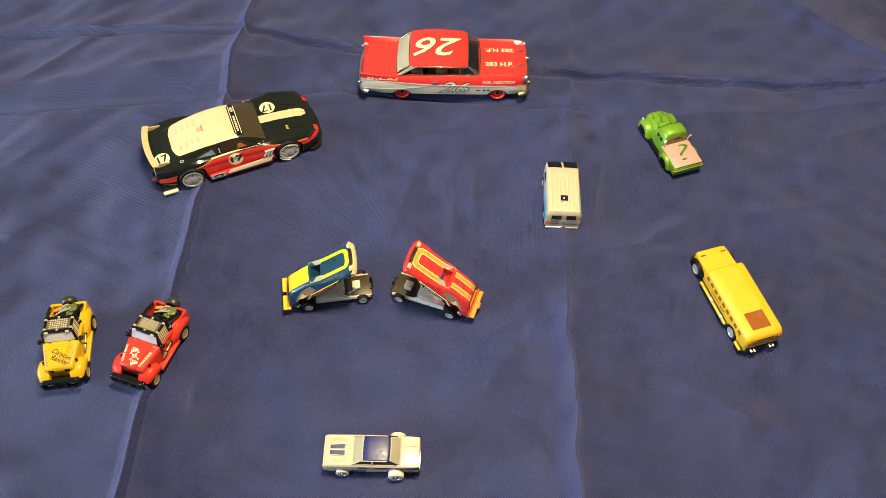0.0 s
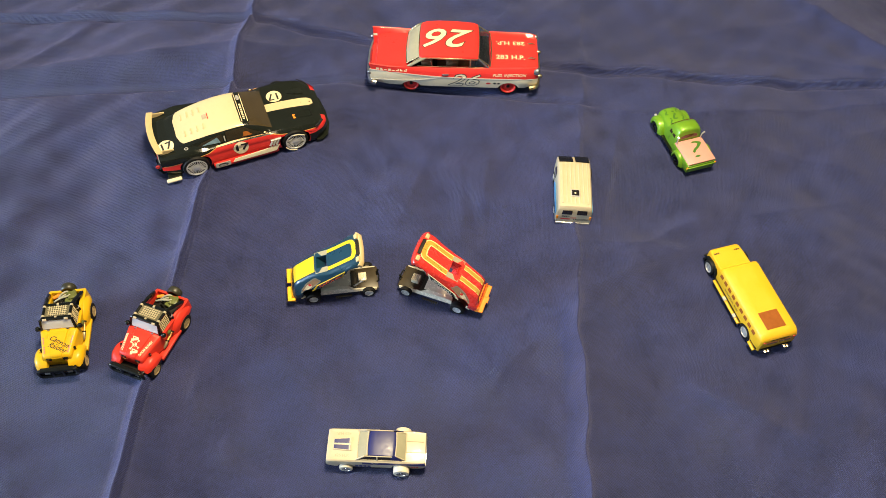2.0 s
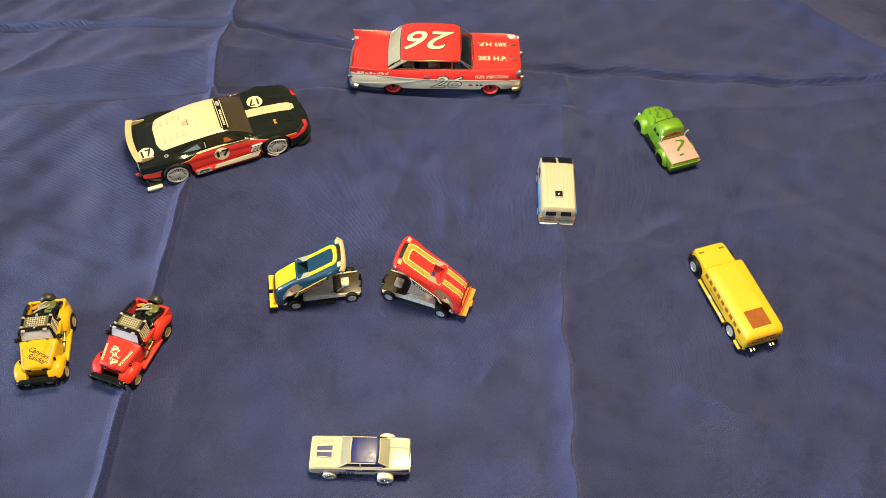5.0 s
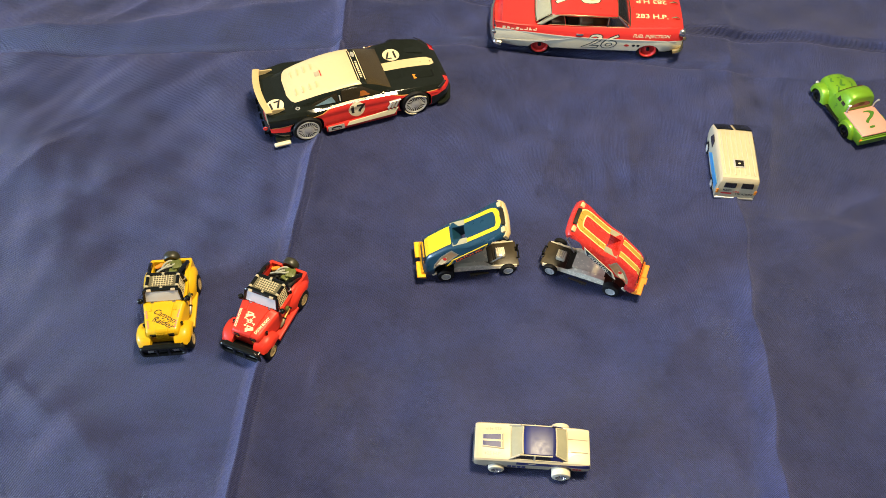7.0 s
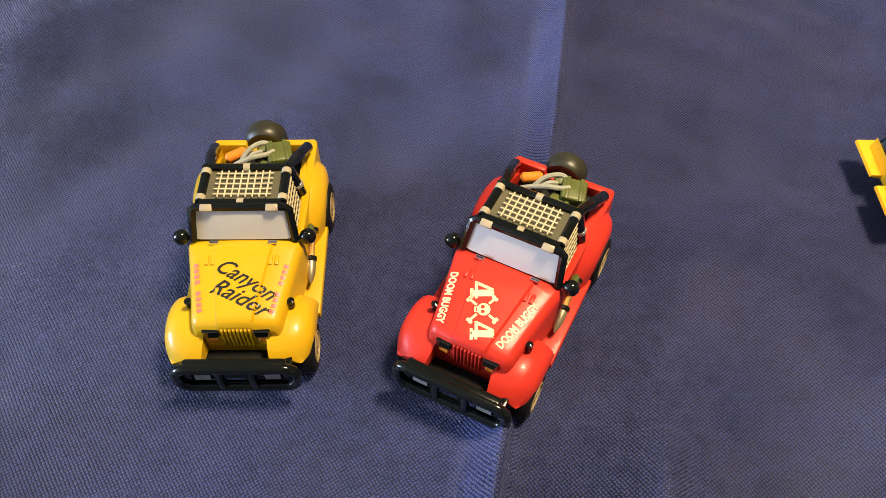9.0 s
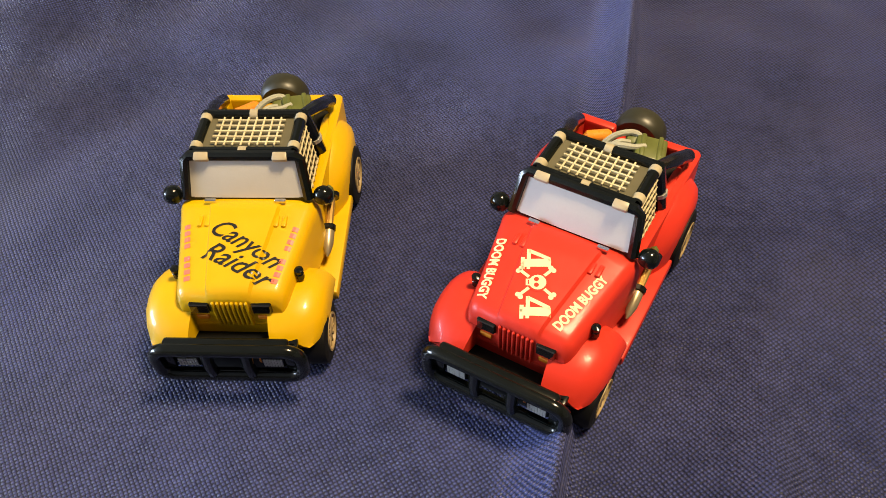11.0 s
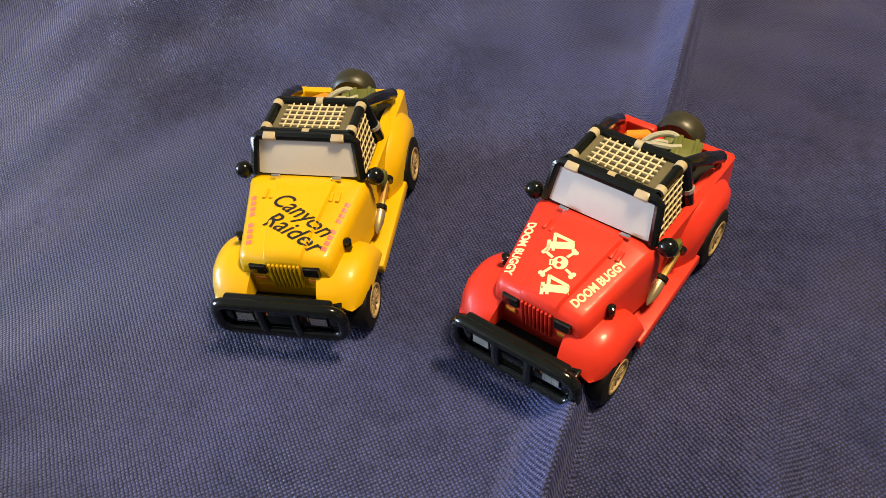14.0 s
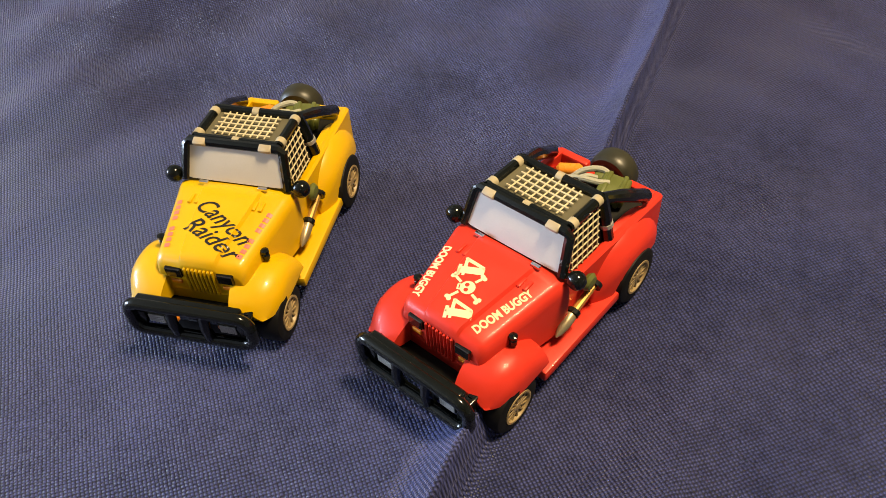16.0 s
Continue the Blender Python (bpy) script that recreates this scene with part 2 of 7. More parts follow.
def tube(bm, pts, r, n=8):
    """A round bar along points."""
    pts = [Vector(p) for p in pts]
    rings = []
    side = None
    for i, p in enumerate(pts):
        d = (pts[min(i + 1, len(pts) - 1)] - pts[max(i - 1, 0)]).normalized()
        if side is None:
            side = d.orthogonal().normalized()
        side = (side - d * side.dot(d)).normalized()
        up = d.cross(side)
        k = r[i] if isinstance(r, (list, tuple)) else r
        rings.append([p + side * (k * math.cos(2 * math.pi * j / n)) + up * (k * math.sin(2 * math.pi * j / n)) for j in range(n)])
    return loft(bm, rings)


def arc_path(points, steps=6):
    """A smooth run through points (Catmull-Rom)."""
    p = [Vector(q) for q in points]
    p = [p[0] * 2 - p[1]] + p + [p[-1] * 2 - p[-2]]
    out = []
    for i in range(1, len(p) - 2):
        for s in range(steps):
            t = s / steps
            out.append(0.5 * (2 * p[i] + (p[i + 1] - p[i - 1]) * t + (2 * p[i - 1] - 5 * p[i] + 4 * p[i + 1] - p[i + 2]) * t * t + (3 * p[i] - p[i - 1] - 3 * p[i + 1] + p[i + 2]) * t ** 3))
    return out + [p[-2]]


def lathe(bm, profile, centre, axis="y", n=28, cap=True):
    """A turned solid: profile of (radius, place along the axis)."""
    c = Vector(centre)
    rings = []
    for r, a in profile:
        ring = []
        for i in range(n):
            u, v = max(r, 1e-4) * math.cos(2 * math.pi * i / n), max(r, 1e-4) * math.sin(2 * math.pi * i / n)
            ring.append(c + Vector({"x": (a, u, v), "y": (u, a, v), "z": (u, v, a)}[axis]))
        rings.append(ring)
    return loft(bm, rings, cap)


def patch(bm, a, b, c, d, bulge=(0, 0, 0), nu=8, nv=6, thick=0.0, inset=0.0):
    """A panel between four corners (a-b one edge, d-c the far one), bowed by bulge at its middle and given a thickness."""
    a, b, c, d, bulge = (Vector(q) for q in (a, b, c, d, bulge))
    nrm = (b - a).cross(d - a).normalized()
    lay = []
    for side in ((0.0, 1.0) if thick else (0.0,)):
        grid = []
        for i in range(nu + 1):
            row = []
            for j in range(nv + 1):
                u, v = inset + (1 - 2 * inset) * i / nu, inset + (1 - 2 * inset) * j / nv
                p = a.lerp(b, u).lerp(d.lerp(c, u), v) + bulge * (1 - (2 * u - 1) ** 2) * (1 - (2 * v - 1) ** 2 * 0.6) - nrm * (thick * side)
                row.append(bm.verts.new(p))
            grid.append(row)
        for i in range(nu):
            for j in range(nv):
                bm.faces.new((grid[i][j], grid[i + 1][j], grid[i + 1][j + 1], grid[i][j + 1]))
        lay.append(grid)
    if thick:
        g, k = lay
        rim = [(i, 0) for i in range(nu)] + [(nu, j) for j in range(nv)] + [(i, nv) for i in range(nu, 0, -1)] + [(0, j) for j in range(nv, 0, -1)]
        for (i, j), (i2, j2) in zip(rim, rim[1:] + rim[:1]):
            bm.faces.new((g[i][j], g[i2][j2], k[i2][j2], k[i][j]))


def flat(shape):
    """A bmesh of flat outlines in u, v: each a list of corners."""
    bm = bmesh.new()
    for poly in shape:
        bm.faces.new([bm.verts.new((u, v, 0)) for u, v in poly])
    return bm


def disc(r, n=40, cu=0.0, cv=0.0, k=1.0):
    return [(cu + r * math.cos(2 * math.pi * i / n), cv + k * r * math.sin(2 * math.pi * i / n)) for i in range(n)]


def stroke(pts, w):
    """A flat line of width w through points, as quads that meet at their corners."""
    p = [Vector(q) for q in pts]
    side = []
    for k in range(len(p)):
        a = (p[k] - p[k - 1]).normalized() if k else (p[1] - p[0]).normalized()
        b = (p[k + 1] - p[k]).normalized() if k + 1 < len(p) else a
        m = (a + b).normalized() if (a + b).length > 0.2 else a
        side.append(Vector((-m.y, m.x)) * (w / 2 / max(0.5, m.dot(a))))
    return [[tuple(p[k] - side[k]), tuple(p[k + 1] - side[k + 1]), tuple(p[k + 1] + side[k + 1]), tuple(p[k] + side[k])] for k in range(len(p) - 1)]


def lettering(text, height, bold=0.0, shear=0.0, stretch=1.0):
    """The built-in font's letters as a flat bmesh, centred, capitals of that height."""
    cu = bpy.data.curves.new("letters", "FONT")
    cu.body, cu.size, cu.align_x, cu.align_y, cu.shear, cu.resolution_u = text, height / 0.69, "CENTER", "CENTER", shear, 3
    cu.offset = bold
    ob = new("letters", cu)
    bpy.context.view_layer.update()
    me = bpy.data.meshes.new_from_object(ob.evaluated_get(bpy.context.evaluated_depsgraph_get()))
    bpy.data.objects.remove(ob)
    bpy.data.curves.remove(cu)
    bm = bmesh.new()
    bm.from_mesh(me)
    bpy.data.meshes.remove(me)
    bmesh.ops.scale(bm, vec=(stretch, 1, 1), verts=bm.verts)
    return bm


def decal(name, bm, target, origin, u, v, mat, parent, label="", lift=0.06, cell=1.5):
    """Print a flat shape on the surface of the target: laid out along u and v from origin (mm), let down along u x v."""
    us, vs = [p.co.x for p in bm.verts], [p.co.y for p in bm.verts]
    for k, lo, hi in ((0, min(us), max(us)), (1, min(vs), max(vs))):
        for i in range(1, int((hi - lo) / cell) + 1):
            co, no = [0, 0, 0], [0, 0, 0]
            co[k], no[k] = lo + i * cell, 1
            bmesh.ops.bisect_plane(bm, geom=bm.verts[:] + bm.edges[:] + bm.faces[:], plane_co=co, plane_no=no)
    bmesh.ops.triangulate(bm, faces=bm.faces)
    targets = target if isinstance(target, (list, tuple)) else [target]
    verts, polys = [], []
    for t in targets:
        base = len(verts)
        verts += [q.co / MM for q in t.data.vertices]
        polys += [[base + i for i in f.vertices] for f in t.data.polygons]
    tree = BVHTree.FromPolygons(verts, polys)
    o, u, v = Vector(origin), Vector(u).normalized(), Vector(v).normalized()
    n = u.cross(v)
    lost = []
    for p in bm.verts:
        start = o + u * p.co.x + v * p.co.y
        hit, nrm, _, _ = tree.ray_cast(start + n * 60, -n, 120)
        if hit is None:
            lost.append(p)
        else:
            p.co = hit + n * lift
    if lost:
        bmesh.ops.delete(bm, geom=lost, context="VERTS")
    me = bpy.data.meshes.new(name)
    bmesh.ops.scale(bm, vec=(MM, MM, MM), verts=bm.verts)
    bm.to_mesh(me)
    bm.free()
    me.materials.append(mat)
    ob = new(name, me)
    ob.parent = parent
    if label:
        ob["label"] = label
    return ob


def cut(ob, solid):
    """Take a solid (a bmesh in mm) out of a part."""
    me = bpy.data.meshes.new("cutter")
    bmesh.ops.scale(solid, vec=(MM, MM, MM), verts=solid.verts)
    bmesh.ops.recalc_face_normals(solid, faces=solid.faces)
    solid.to_mesh(me)
    solid.free()
    tool = new("cutter", me)
    hold, ob.parent = ob.parent, None
    mod = ob.modifiers.new("cut", "BOOLEAN")
    mod.operation, mod.object, mod.solver = "DIFFERENCE", tool, "EXACT"
    bpy.context.view_layer.update()
    made = bpy.data.meshes.new_from_object(ob.evaluated_get(bpy.context.evaluated_depsgraph_get()))
    made.name = ob.name
    ob.modifiers.clear()
    ob.data = made
    made.shade_smooth()
    made.set_sharp_from_angle(angle=radians(35))
    ob.parent = hold
    bpy.data.objects.remove(tool)
    return ob


def paint(ob, rule):
    """Give each face of a part the material slot that rule(x, y, z, normal) names, in mm."""
    for f in ob.data.polygons:
        c = f.center / MM
        f.material_index = rule(c.x, c.y, c.z, f.normal)


def split(bm, *planes):
    for co, no in planes:
        bmesh.ops.bisect_plane(bm, geom=bm.verts[:] + bm.edges[:] + bm.faces[:], plane_co=co, plane_no=no)


def wheel(parent, x, y, z, r, w, rim_r, tyre, rim, spokes=5, dish=0.5, label="", rim_label="", back=None):
    """A tyre with rounded shoulders; the rim is its part, dished, with a hub and spokes on the outer side."""
    s = 1 if y > 0 else -1
    e = min(w * 0.22, r * 0.16)
    bm = bmesh.new()
    prof = [(rim_r, -w / 2 + 0.1), (r - e, -w / 2), (r - e * 0.3, -w / 2 + e * 0.3), (r, -w / 2 + e), (r, w / 2 - e), (r - e * 0.3, w / 2 - e * 0.3), (r - e, w / 2), (rim_r + 0.1, w / 2), (rim_r, w / 2 - 0.3)]
    lathe(bm, prof, (x, y, z), "y", 36, False)
    t = part("wheel", bm, tyre, parent, label)
    bm = bmesh.new()
    o = s * (w / 2)
    k = rim_r
    if back is not None:
        lathe(bm, [(k, -o * 0.9), (k, o * 0.85)], (x, y, z), "y", 32)
        part("rim_well", bm, back, t, "dark well behind the spokes")
        bm = bmesh.new()
        lathe(bm, [(k, o * 0.8), (k, o + s * 0.15), (k * 0.88, o + s * 0.15), (k * 0.84, o * 0.8)], (x, y, z), "y", 32, False)
        lathe(bm, [(k * 0.36, o * 0.8), (k * 0.34, o), (k * 0.14, o + s * 0.3), (0.0, o + s * 0.3)], (x, y, z), "y", 24)
    else:
        lathe(bm, [(k, -o * 0.9), (k, o * 0.9), (k, o + s * 0.15), (k * 0.88, o + s * 0.15), (k * 0.82, o - s * 0.3), (k * 0.76, o - s * dish * 1.6), (k * 0.3, o - s * dish), (k * 0.26, o - s * 0.1), (k * 0.12, o), (0.0, o)], (x, y, z), "y", 32)
    for i in range(spokes):
        vs = box(bm, -k * min(0.09, 0.75 / spokes), k * min(0.09, 0.75 / spokes), -0.25, 0.25, k * 0.2, k * 0.86, 0.06, 1)
        moved(bm, vs, Matrix.Translation((x, y + o - s * dish * (0.75 if back is None else 0.2), z)) @ Matrix.Rotation(2 * math.pi * i / spokes, 4, "Y"))
    part("rim", bm, rim, t, rim_label)
    return t


def car_base(name, x, y, heading, label, group=""):
    ob = new(name)
    ob.matrix_world = pose(x * MM, y * MM, 0, 0, 0, heading)
    return tagged(ob, label, "toy car", group)


def lerp(x, xs, ys):
    return float(np.interp(x, xs, ys))


def press(base, heights, to, wide=1.0):
    """Bring all parts of a toy but its wheels to other heights, and to another width."""
    for ob in base.children_recursive:
        if ob.name.split(".")[0] not in ("wheel", "rim", "rim_well"):
            for v in ob.data.vertices:
                v.co.y *= wide
                v.co.z = MM * lerp(v.co.z / MM, heights, to)


# ---- structure: the room and the table ----
def room():
    x0, x1, y0, y1, z0, z1, w = -5.0, 2.6, -2.8, 2.8, -0.76, 1.85, 0.12

    def slab(name, *b, m=WALL, label="", category=""):
        bm = bmesh.new()
        box(bm, *b)
        return tagged(mesh_object(name, bm, m, smooth=0), label, category, kind="structure")
    slab("floor", x0 - w, x1 + w, y0 - w, y1 + w, z0 - 0.1, z0, m=FLOORING, label="dark wooden floor of the room", category="floor")
    slab("ceiling", x0 - w, x1 + w, y0 - w, y1 + w, z1, z1 + 0.1, m=CEILING, label="plain off-white painted ceiling", category="ceiling")
    slab("wall_north", x0 - w, x1 + w, y1, y1 + w, z0, z1, label="plain cream painted wall", category="wall")
    slab("wall_south", x0 - w, x1 + w, y0 - w, y0, z0, z1, label="plain cream painted wall", category="wall")
    slab("wall_east", x1, x1 + w, y0, y1, z0, z1, label="plain cream painted wall", category="wall")
    # the west wall has the window opening
    bm = bmesh.new()
    wy0, wy1, wz0, wz1 = -2.35, -0.05, 0.10, 1.38
    for b in ((y0, wy0, z0, z1), (wy1, y1, z0, z1), (wy0, wy1, z0, wz0), (wy0, wy1, wz1, z1)):
        box(bm, x0 - w, x0, *b)
    tagged(mesh_object("wall_west", bm, WALL, smooth=0), "plain cream painted wall with a window", "wall", kind="structure")


room()


def window():
    win = tagged(new("window_1"), "white painted wooden window with two panes", "window", kind="structure")
    wy0, wy1, wz0, wz1 = -2.35, -0.05, 0.10, 1.38
    bm = bmesh.new()
    for b in ((wy0, wy0 + 0.06, wz0, wz1), (wy1 - 0.06, wy1, wz0, wz1), (wy0 + 0.06, wy1 - 0.06, wz0, wz0 + 0.06), (wy0 + 0.06, wy1 - 0.06, wz1 - 0.06, wz1), (-1.23, -1.17, wz0 + 0.06, wz1 - 0.06)):
        box(bm, -5.10, -5.03, *b, 0.006)
    mesh_object("window_frame", bm, WHITEPAINT, win, smooth=0)
    bm = bmesh.new()
    box(bm, -5.0, -4.95, wy0 - 0.05, wy1 + 0.05, wz0 - 0.04, wz0 - 0.005, 0.008)
    mesh_object("window_sill", bm, WHITEPAINT, win, smooth=0)


def ceiling_lamp():
    lamp = tagged(new("ceiling_lamp"), "plain white drum lamp hung under the ceiling", "lamp")
    lamp.location = (0.12, 0.455, 1.85)
    bm = bmesh.new()
    lathe(bm, [(0.02, 0.0), (0.32, 0.0), (0.33, -0.01), (0.33, -0.12), (0.32, -0.12), (0.32, -0.02), (0.02, -0.02)], (0, 0, -0.80), "z", 48)
    mesh_object("shade", bm, WHITEPAINT, lamp)
    bm = bmesh.new()
    lathe(bm, [(0.05, 0.0), (0.05, -0.02), (0.008, -0.03), (0.008, -0.82)], (0, 0, 0), "z", 24)
    mesh_object("ceiling_rose", bm, WHITEPAINT, lamp)


window()
ceiling_lamp()

CX, CY, CR = -0.05, 0.33, 0.60


def ridge(d, steep, gentle):
    """A pressed crease: gentle rise on the side where d > 0, steep fall on the other."""
    return np.where(d > 0, np.exp(-np.abs(d) / gentle), np.exp(-np.abs(d) / steep))


def tent(d, steep, gentle):
    """A folded edge: straight rise on the side where d > 0, short fall on the other."""
    u = np.clip(1 - np.where(d > 0, d / gentle, -d / steep), 0, 1)
    return u ** 1.8


def hump(v, lo, hi, soft):
    """1 between lo and hi, fading over soft."""
    return np.clip((v - lo) / soft + 0.5, 0, 1) * np.clip((hi - v) / soft + 0.5, 0, 1)


def crease_a(y):
    return -0.1535 - 0.020 * (y - 0.30) + 0.0008 * np.sin(y * 37)


def crease_b(y):
    return 0.1415 - 0.004 * np.cos(y * 14) + 0.0016 * np.sin(y * 61) + 0.0009 * np.sin(y * 143 + 1)


def waves(x, y):
    """Broad, shallow unevenness of a cloth that was folded and spread by hand."""
    u, v = x + 0.03 * np.sin(y * 13 + 1.0), y + 0.03 * np.sin(x * 11)
    z = 0.0007 * np.sin(u * 47 + v * 21) * np.sin(v * 37 - u * 9 + 0.6)
    z = z + 0.0005 * np.sin(u * 83 - v * 49 + 2.0) * np.sin(v * 71 + 0.4)
    z = z + 0.00022 * np.sin(u * 171 + v * 64 + 2.2 * np.sin(v * 29)) * np.sin(v * 149 - u * 37 + 2.0 * np.sin(u * 31 + 1))
    return z + 0.0009 * np.sin(u * 23 + 0.5) * np.sin(v * 19 + u * 14)


TOYS = ((-0.2335, 0.33), (-0.168, 0.33), (-0.037, 0.403), (0.035, 0.404), (0.007, 0.277), (-0.142, 0.540), (0.035, 0.633), (0.134, 0.501), (0.226, 0.568), (0.261, 0.418))


def calm(x, y):
    """Less unevenness where a toy presses the cloth flat."""
    k = 1.0
    for tx, ty in TOYS:
        k = k * (1 - 0.72 * np.exp(-(np.hypot(x - tx, y - ty) / 0.055) ** 4))
    return k


def cloth_height(x, y):
    """Height of the cloth, in metres: pressed creases, soft waves and the drop past the rim of the table."""
    # two long creases that run away from the viewer
    xa = crease_a(y)
    under = 1 - 0.6 * hump(y, 0.315, 0.372, 0.02) - 0.6 * hump(y, 0.49, 0.575, 0.03) - 0.25 * hump(y, 0.59, 0.9, 0.03)
    z = under * (0.0105 * tent(xa - x, 0.0022, 0.0105) + 0.0030 * ridge(xa - x, 0.0022, 0.016))
    xb = crease_b(y)
    z = z + (0.06 + 0.94 * hump(y, 0.0, 0.40, 0.16)) * (0.0092 * tent(xb - x, 0.0026, 0.0150) + 0.0034 * ridge(xb - x, 0.004, 0.022))
    z = z + 0.0030 * hump(y, 0.36, 0.66, 0.08) * ridge(xb - 0.004 * np.sin(y * 40) - x, 0.007, 0.030)
    # creases that run across: a pleat on the left, folded lines behind
    y2 = np.interp(x, (-0.5, -0.351, -0.194, -0.062, 0.107, 0.6), (0.552, 0.565, 0.592, 0.614, 0.608, 0.612))
    y3 = np.interp(x, (-0.5, -0.358, -0.232, -0.169, -0.045, 0.6), (0.555, 0.584, 0.621, 0.640, 0.655, 0.68))
    y1 = np.interp(x, (-0.6, -0.385, -0.229, -0.161, -0.100, -0.046, 0.110, 0.275, 0.429, 0.6), (0.645, 0.661, 0.674, 0.683, 0.667, 0.662, 0.648, 0.649, 0.656, 0.668))
    left = np.clip((-0.07 - x) / 0.09, 0, 1)
    step = np.clip((y - y2) / (y3 - y2), 0, 1)
    z = z + 0.0120 * left * step * step * (3 - 2 * step) * np.exp(-np.maximum(0, y - y3) / 0.030)
    beside = 1 - 0.9 * hump(x, -0.05, 0.115, 0.03)
    z = z - 0.0052 * np.exp(-((y - y2) / 0.0028) ** 2) * hump(x, -0.5, 0.150, 0.03)
    z = z - 0.0052 * beside * np.exp(-((y - y1) / 0.0030) ** 2)
    z = z + 0.0050 * beside * ridge(y - y1 - 0.004, 0.0030, 0.024)
    z = z + 0.0018 * beside * hump(x, 0.10, 0.6, 0.05) * ridge(y - 0.622 + 0.02 * np.sin(x * 9), 0.003, 0.016)
    # short diagonal rumples: place, turn, half length, height
    for cx, cy, a, half_len, h in ((0.19, 0.44, 0.5, 0.05, 0.0040), (0.21, 0.47, 0.62, 0.05, 0.0034), (0.245, 0.33, -0.4, 0.06, 0.0026), (0.165, 0.52, 1.4, 0.06, 0.0030), (0.30, 0.50, 0.3, 0.07, 0.0028), (0.05, 0.47, 1.7, 0.05, 0.0018), (-0.33, 0.50, 0.8, 0.06, 0.0018), (-0.30, 0.43, 0.9, 0.05, 0.0012)):
        u = (x - cx) * np.cos(a) + (y - cy) * np.sin(a)
        v = -(x - cx) * np.sin(a) + (y - cy) * np.cos(a)
        z = z + 1.5 * h * np.exp(-(u / half_len) ** 2) * ridge(v, 0.006, 0.016)
    for cx, cy, a, half_len, h in ((-0.235, 0.245, -0.75, 0.06, 0.0016), (0.06, 0.66, 0.1, 0.05, 0.0007), (0.33, 0.56, -0.25, 0.06, 0.0012), (0.08, 0.33, 1.2, 0.05, 0.0008), (-0.10, 0.30, 1.9, 0.05, 0.0007), (-0.120, 0.306, 1.65, 0.022, 0.0042), (0.40, 0.60, 0.4, 0.07, 0.0016), (0.30, 0.72, 0.3, 0.08, 0.0018), (-0.02, 0.74, -0.2, 0.09, 0.0016), (0.10, 0.36, 0.9, 0.05, 0.0016), (0.40, 0.724, -0.76, 0.08, 0.0056), (0.47, 0.66, -0.2, 0.08, 0.0030), (0.19, 0.455, 0.0, 0.05, 0.0036), (0.065, 0.495, 1.57, 0.035, 0.0022), (0.008, 0.495, 1.36, 0.035, 0.0022), (-0.288, 0.276, -0.56, 0.04, 0.0032), (-0.352, 0.450, 1.0, 0.04, 0.0032), (-0.33, 0.62, 1.0, 0.06, 0.0026)):
        u = (x - cx) * np.cos(a) + (y - cy) * np.sin(a)
        v = -(x - cx) * np.sin(a) + (y - cy) * np.cos(a)
        z = z + 1.5 * h * np.exp(-(u / half_len) ** 2) * ridge(v, 0.006, 0.016)
    # soft unevenness, calm round the toys in the middle
    z = z + waves(x, y) * calm(x, y) * (2.3 + 0.6 * np.clip(np.hypot(x - 0.02, y - 0.42) / 0.3 - 0.3, 0, 1)) - 0.0004
    # the drop over the rim
    r = np.hypot(x - CX, y - CY)
    ang = np.arctan2(y - CY, x - CX)
    over = np.maximum(0, r - CR)
    drop = np.where(over < 0.05, over ** 2 / 0.10 * 0.5, 0.0125 + (over - 0.05) * 0.5) + np.maximum(0, over - 0.28) * 2.5
    return z - drop * (1 + 0.2 * np.sin(ang * 14))


def graded(lo, hi, n, fine):
    """Places from lo to hi, closer together near the fine ones."""
    t = np.linspace(lo, hi, 4000)
    w = 1 + sum(k * np.exp(-((t - c) / s) ** 2) for c, s, k in fine)
    c = np.cumsum(w)
    return np.interp(np.linspace(c[0], c[-1], n), c, t)


def tablecloth():
    nx, ny = 620, 540
    xs = graded(CX - 1.02, CX + 1.02, nx, ((-0.157, 0.016, 5.0), (0.141, 0.02, 3.5), (0.0, 0.45, 0.8)))
    ys = graded(CY - 1.02, CY + 1.02, ny, ((0.60, 0.03, 1.5), (0.655, 0.03, 3.0), (0.45, 0.35, 0.8)))
    gx, gy = np.meshgrid(xs, ys)
    # let the columns follow the two long creases
    gx = gx + (crease_a(gy) + 0.1535) * np.exp(-((gx + 0.1535) / 0.03) ** 2) + (crease_b(gy) - 0.1415) * np.exp(-((gx - 0.1415) / 0.03) ** 2)
    gz = cloth_height(gx, gy)
    verts = np.stack([gx, gy, gz], -1).reshape(-1, 3)
    i = np.arange(nx * ny).reshape(ny, nx)
    faces = np.stack([i[:-1, :-1], i[:-1, 1:], i[1:, 1:], i[1:, :-1]], -1).reshape(-1, 4)
    # cut round, hanging half a metre over the rim
    middle = verts[faces].mean(1)
    faces = faces[np.hypot(middle[:, 0] - CX, middle[:, 1] - CY) < 1.0]
    used, flat_ids = np.unique(faces, return_inverse=True)
    verts, faces = verts[used], flat_ids.reshape(-1, 4)
    me = bpy.data.meshes.new("tablecloth")
    me.from_pydata(verts.tolist(), [], faces.tolist())
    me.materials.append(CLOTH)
    me.shade_smooth()
    return tagged(new("tablecloth", me), "creased navy blue satin tablecloth spread over a round table", "tablecloth")


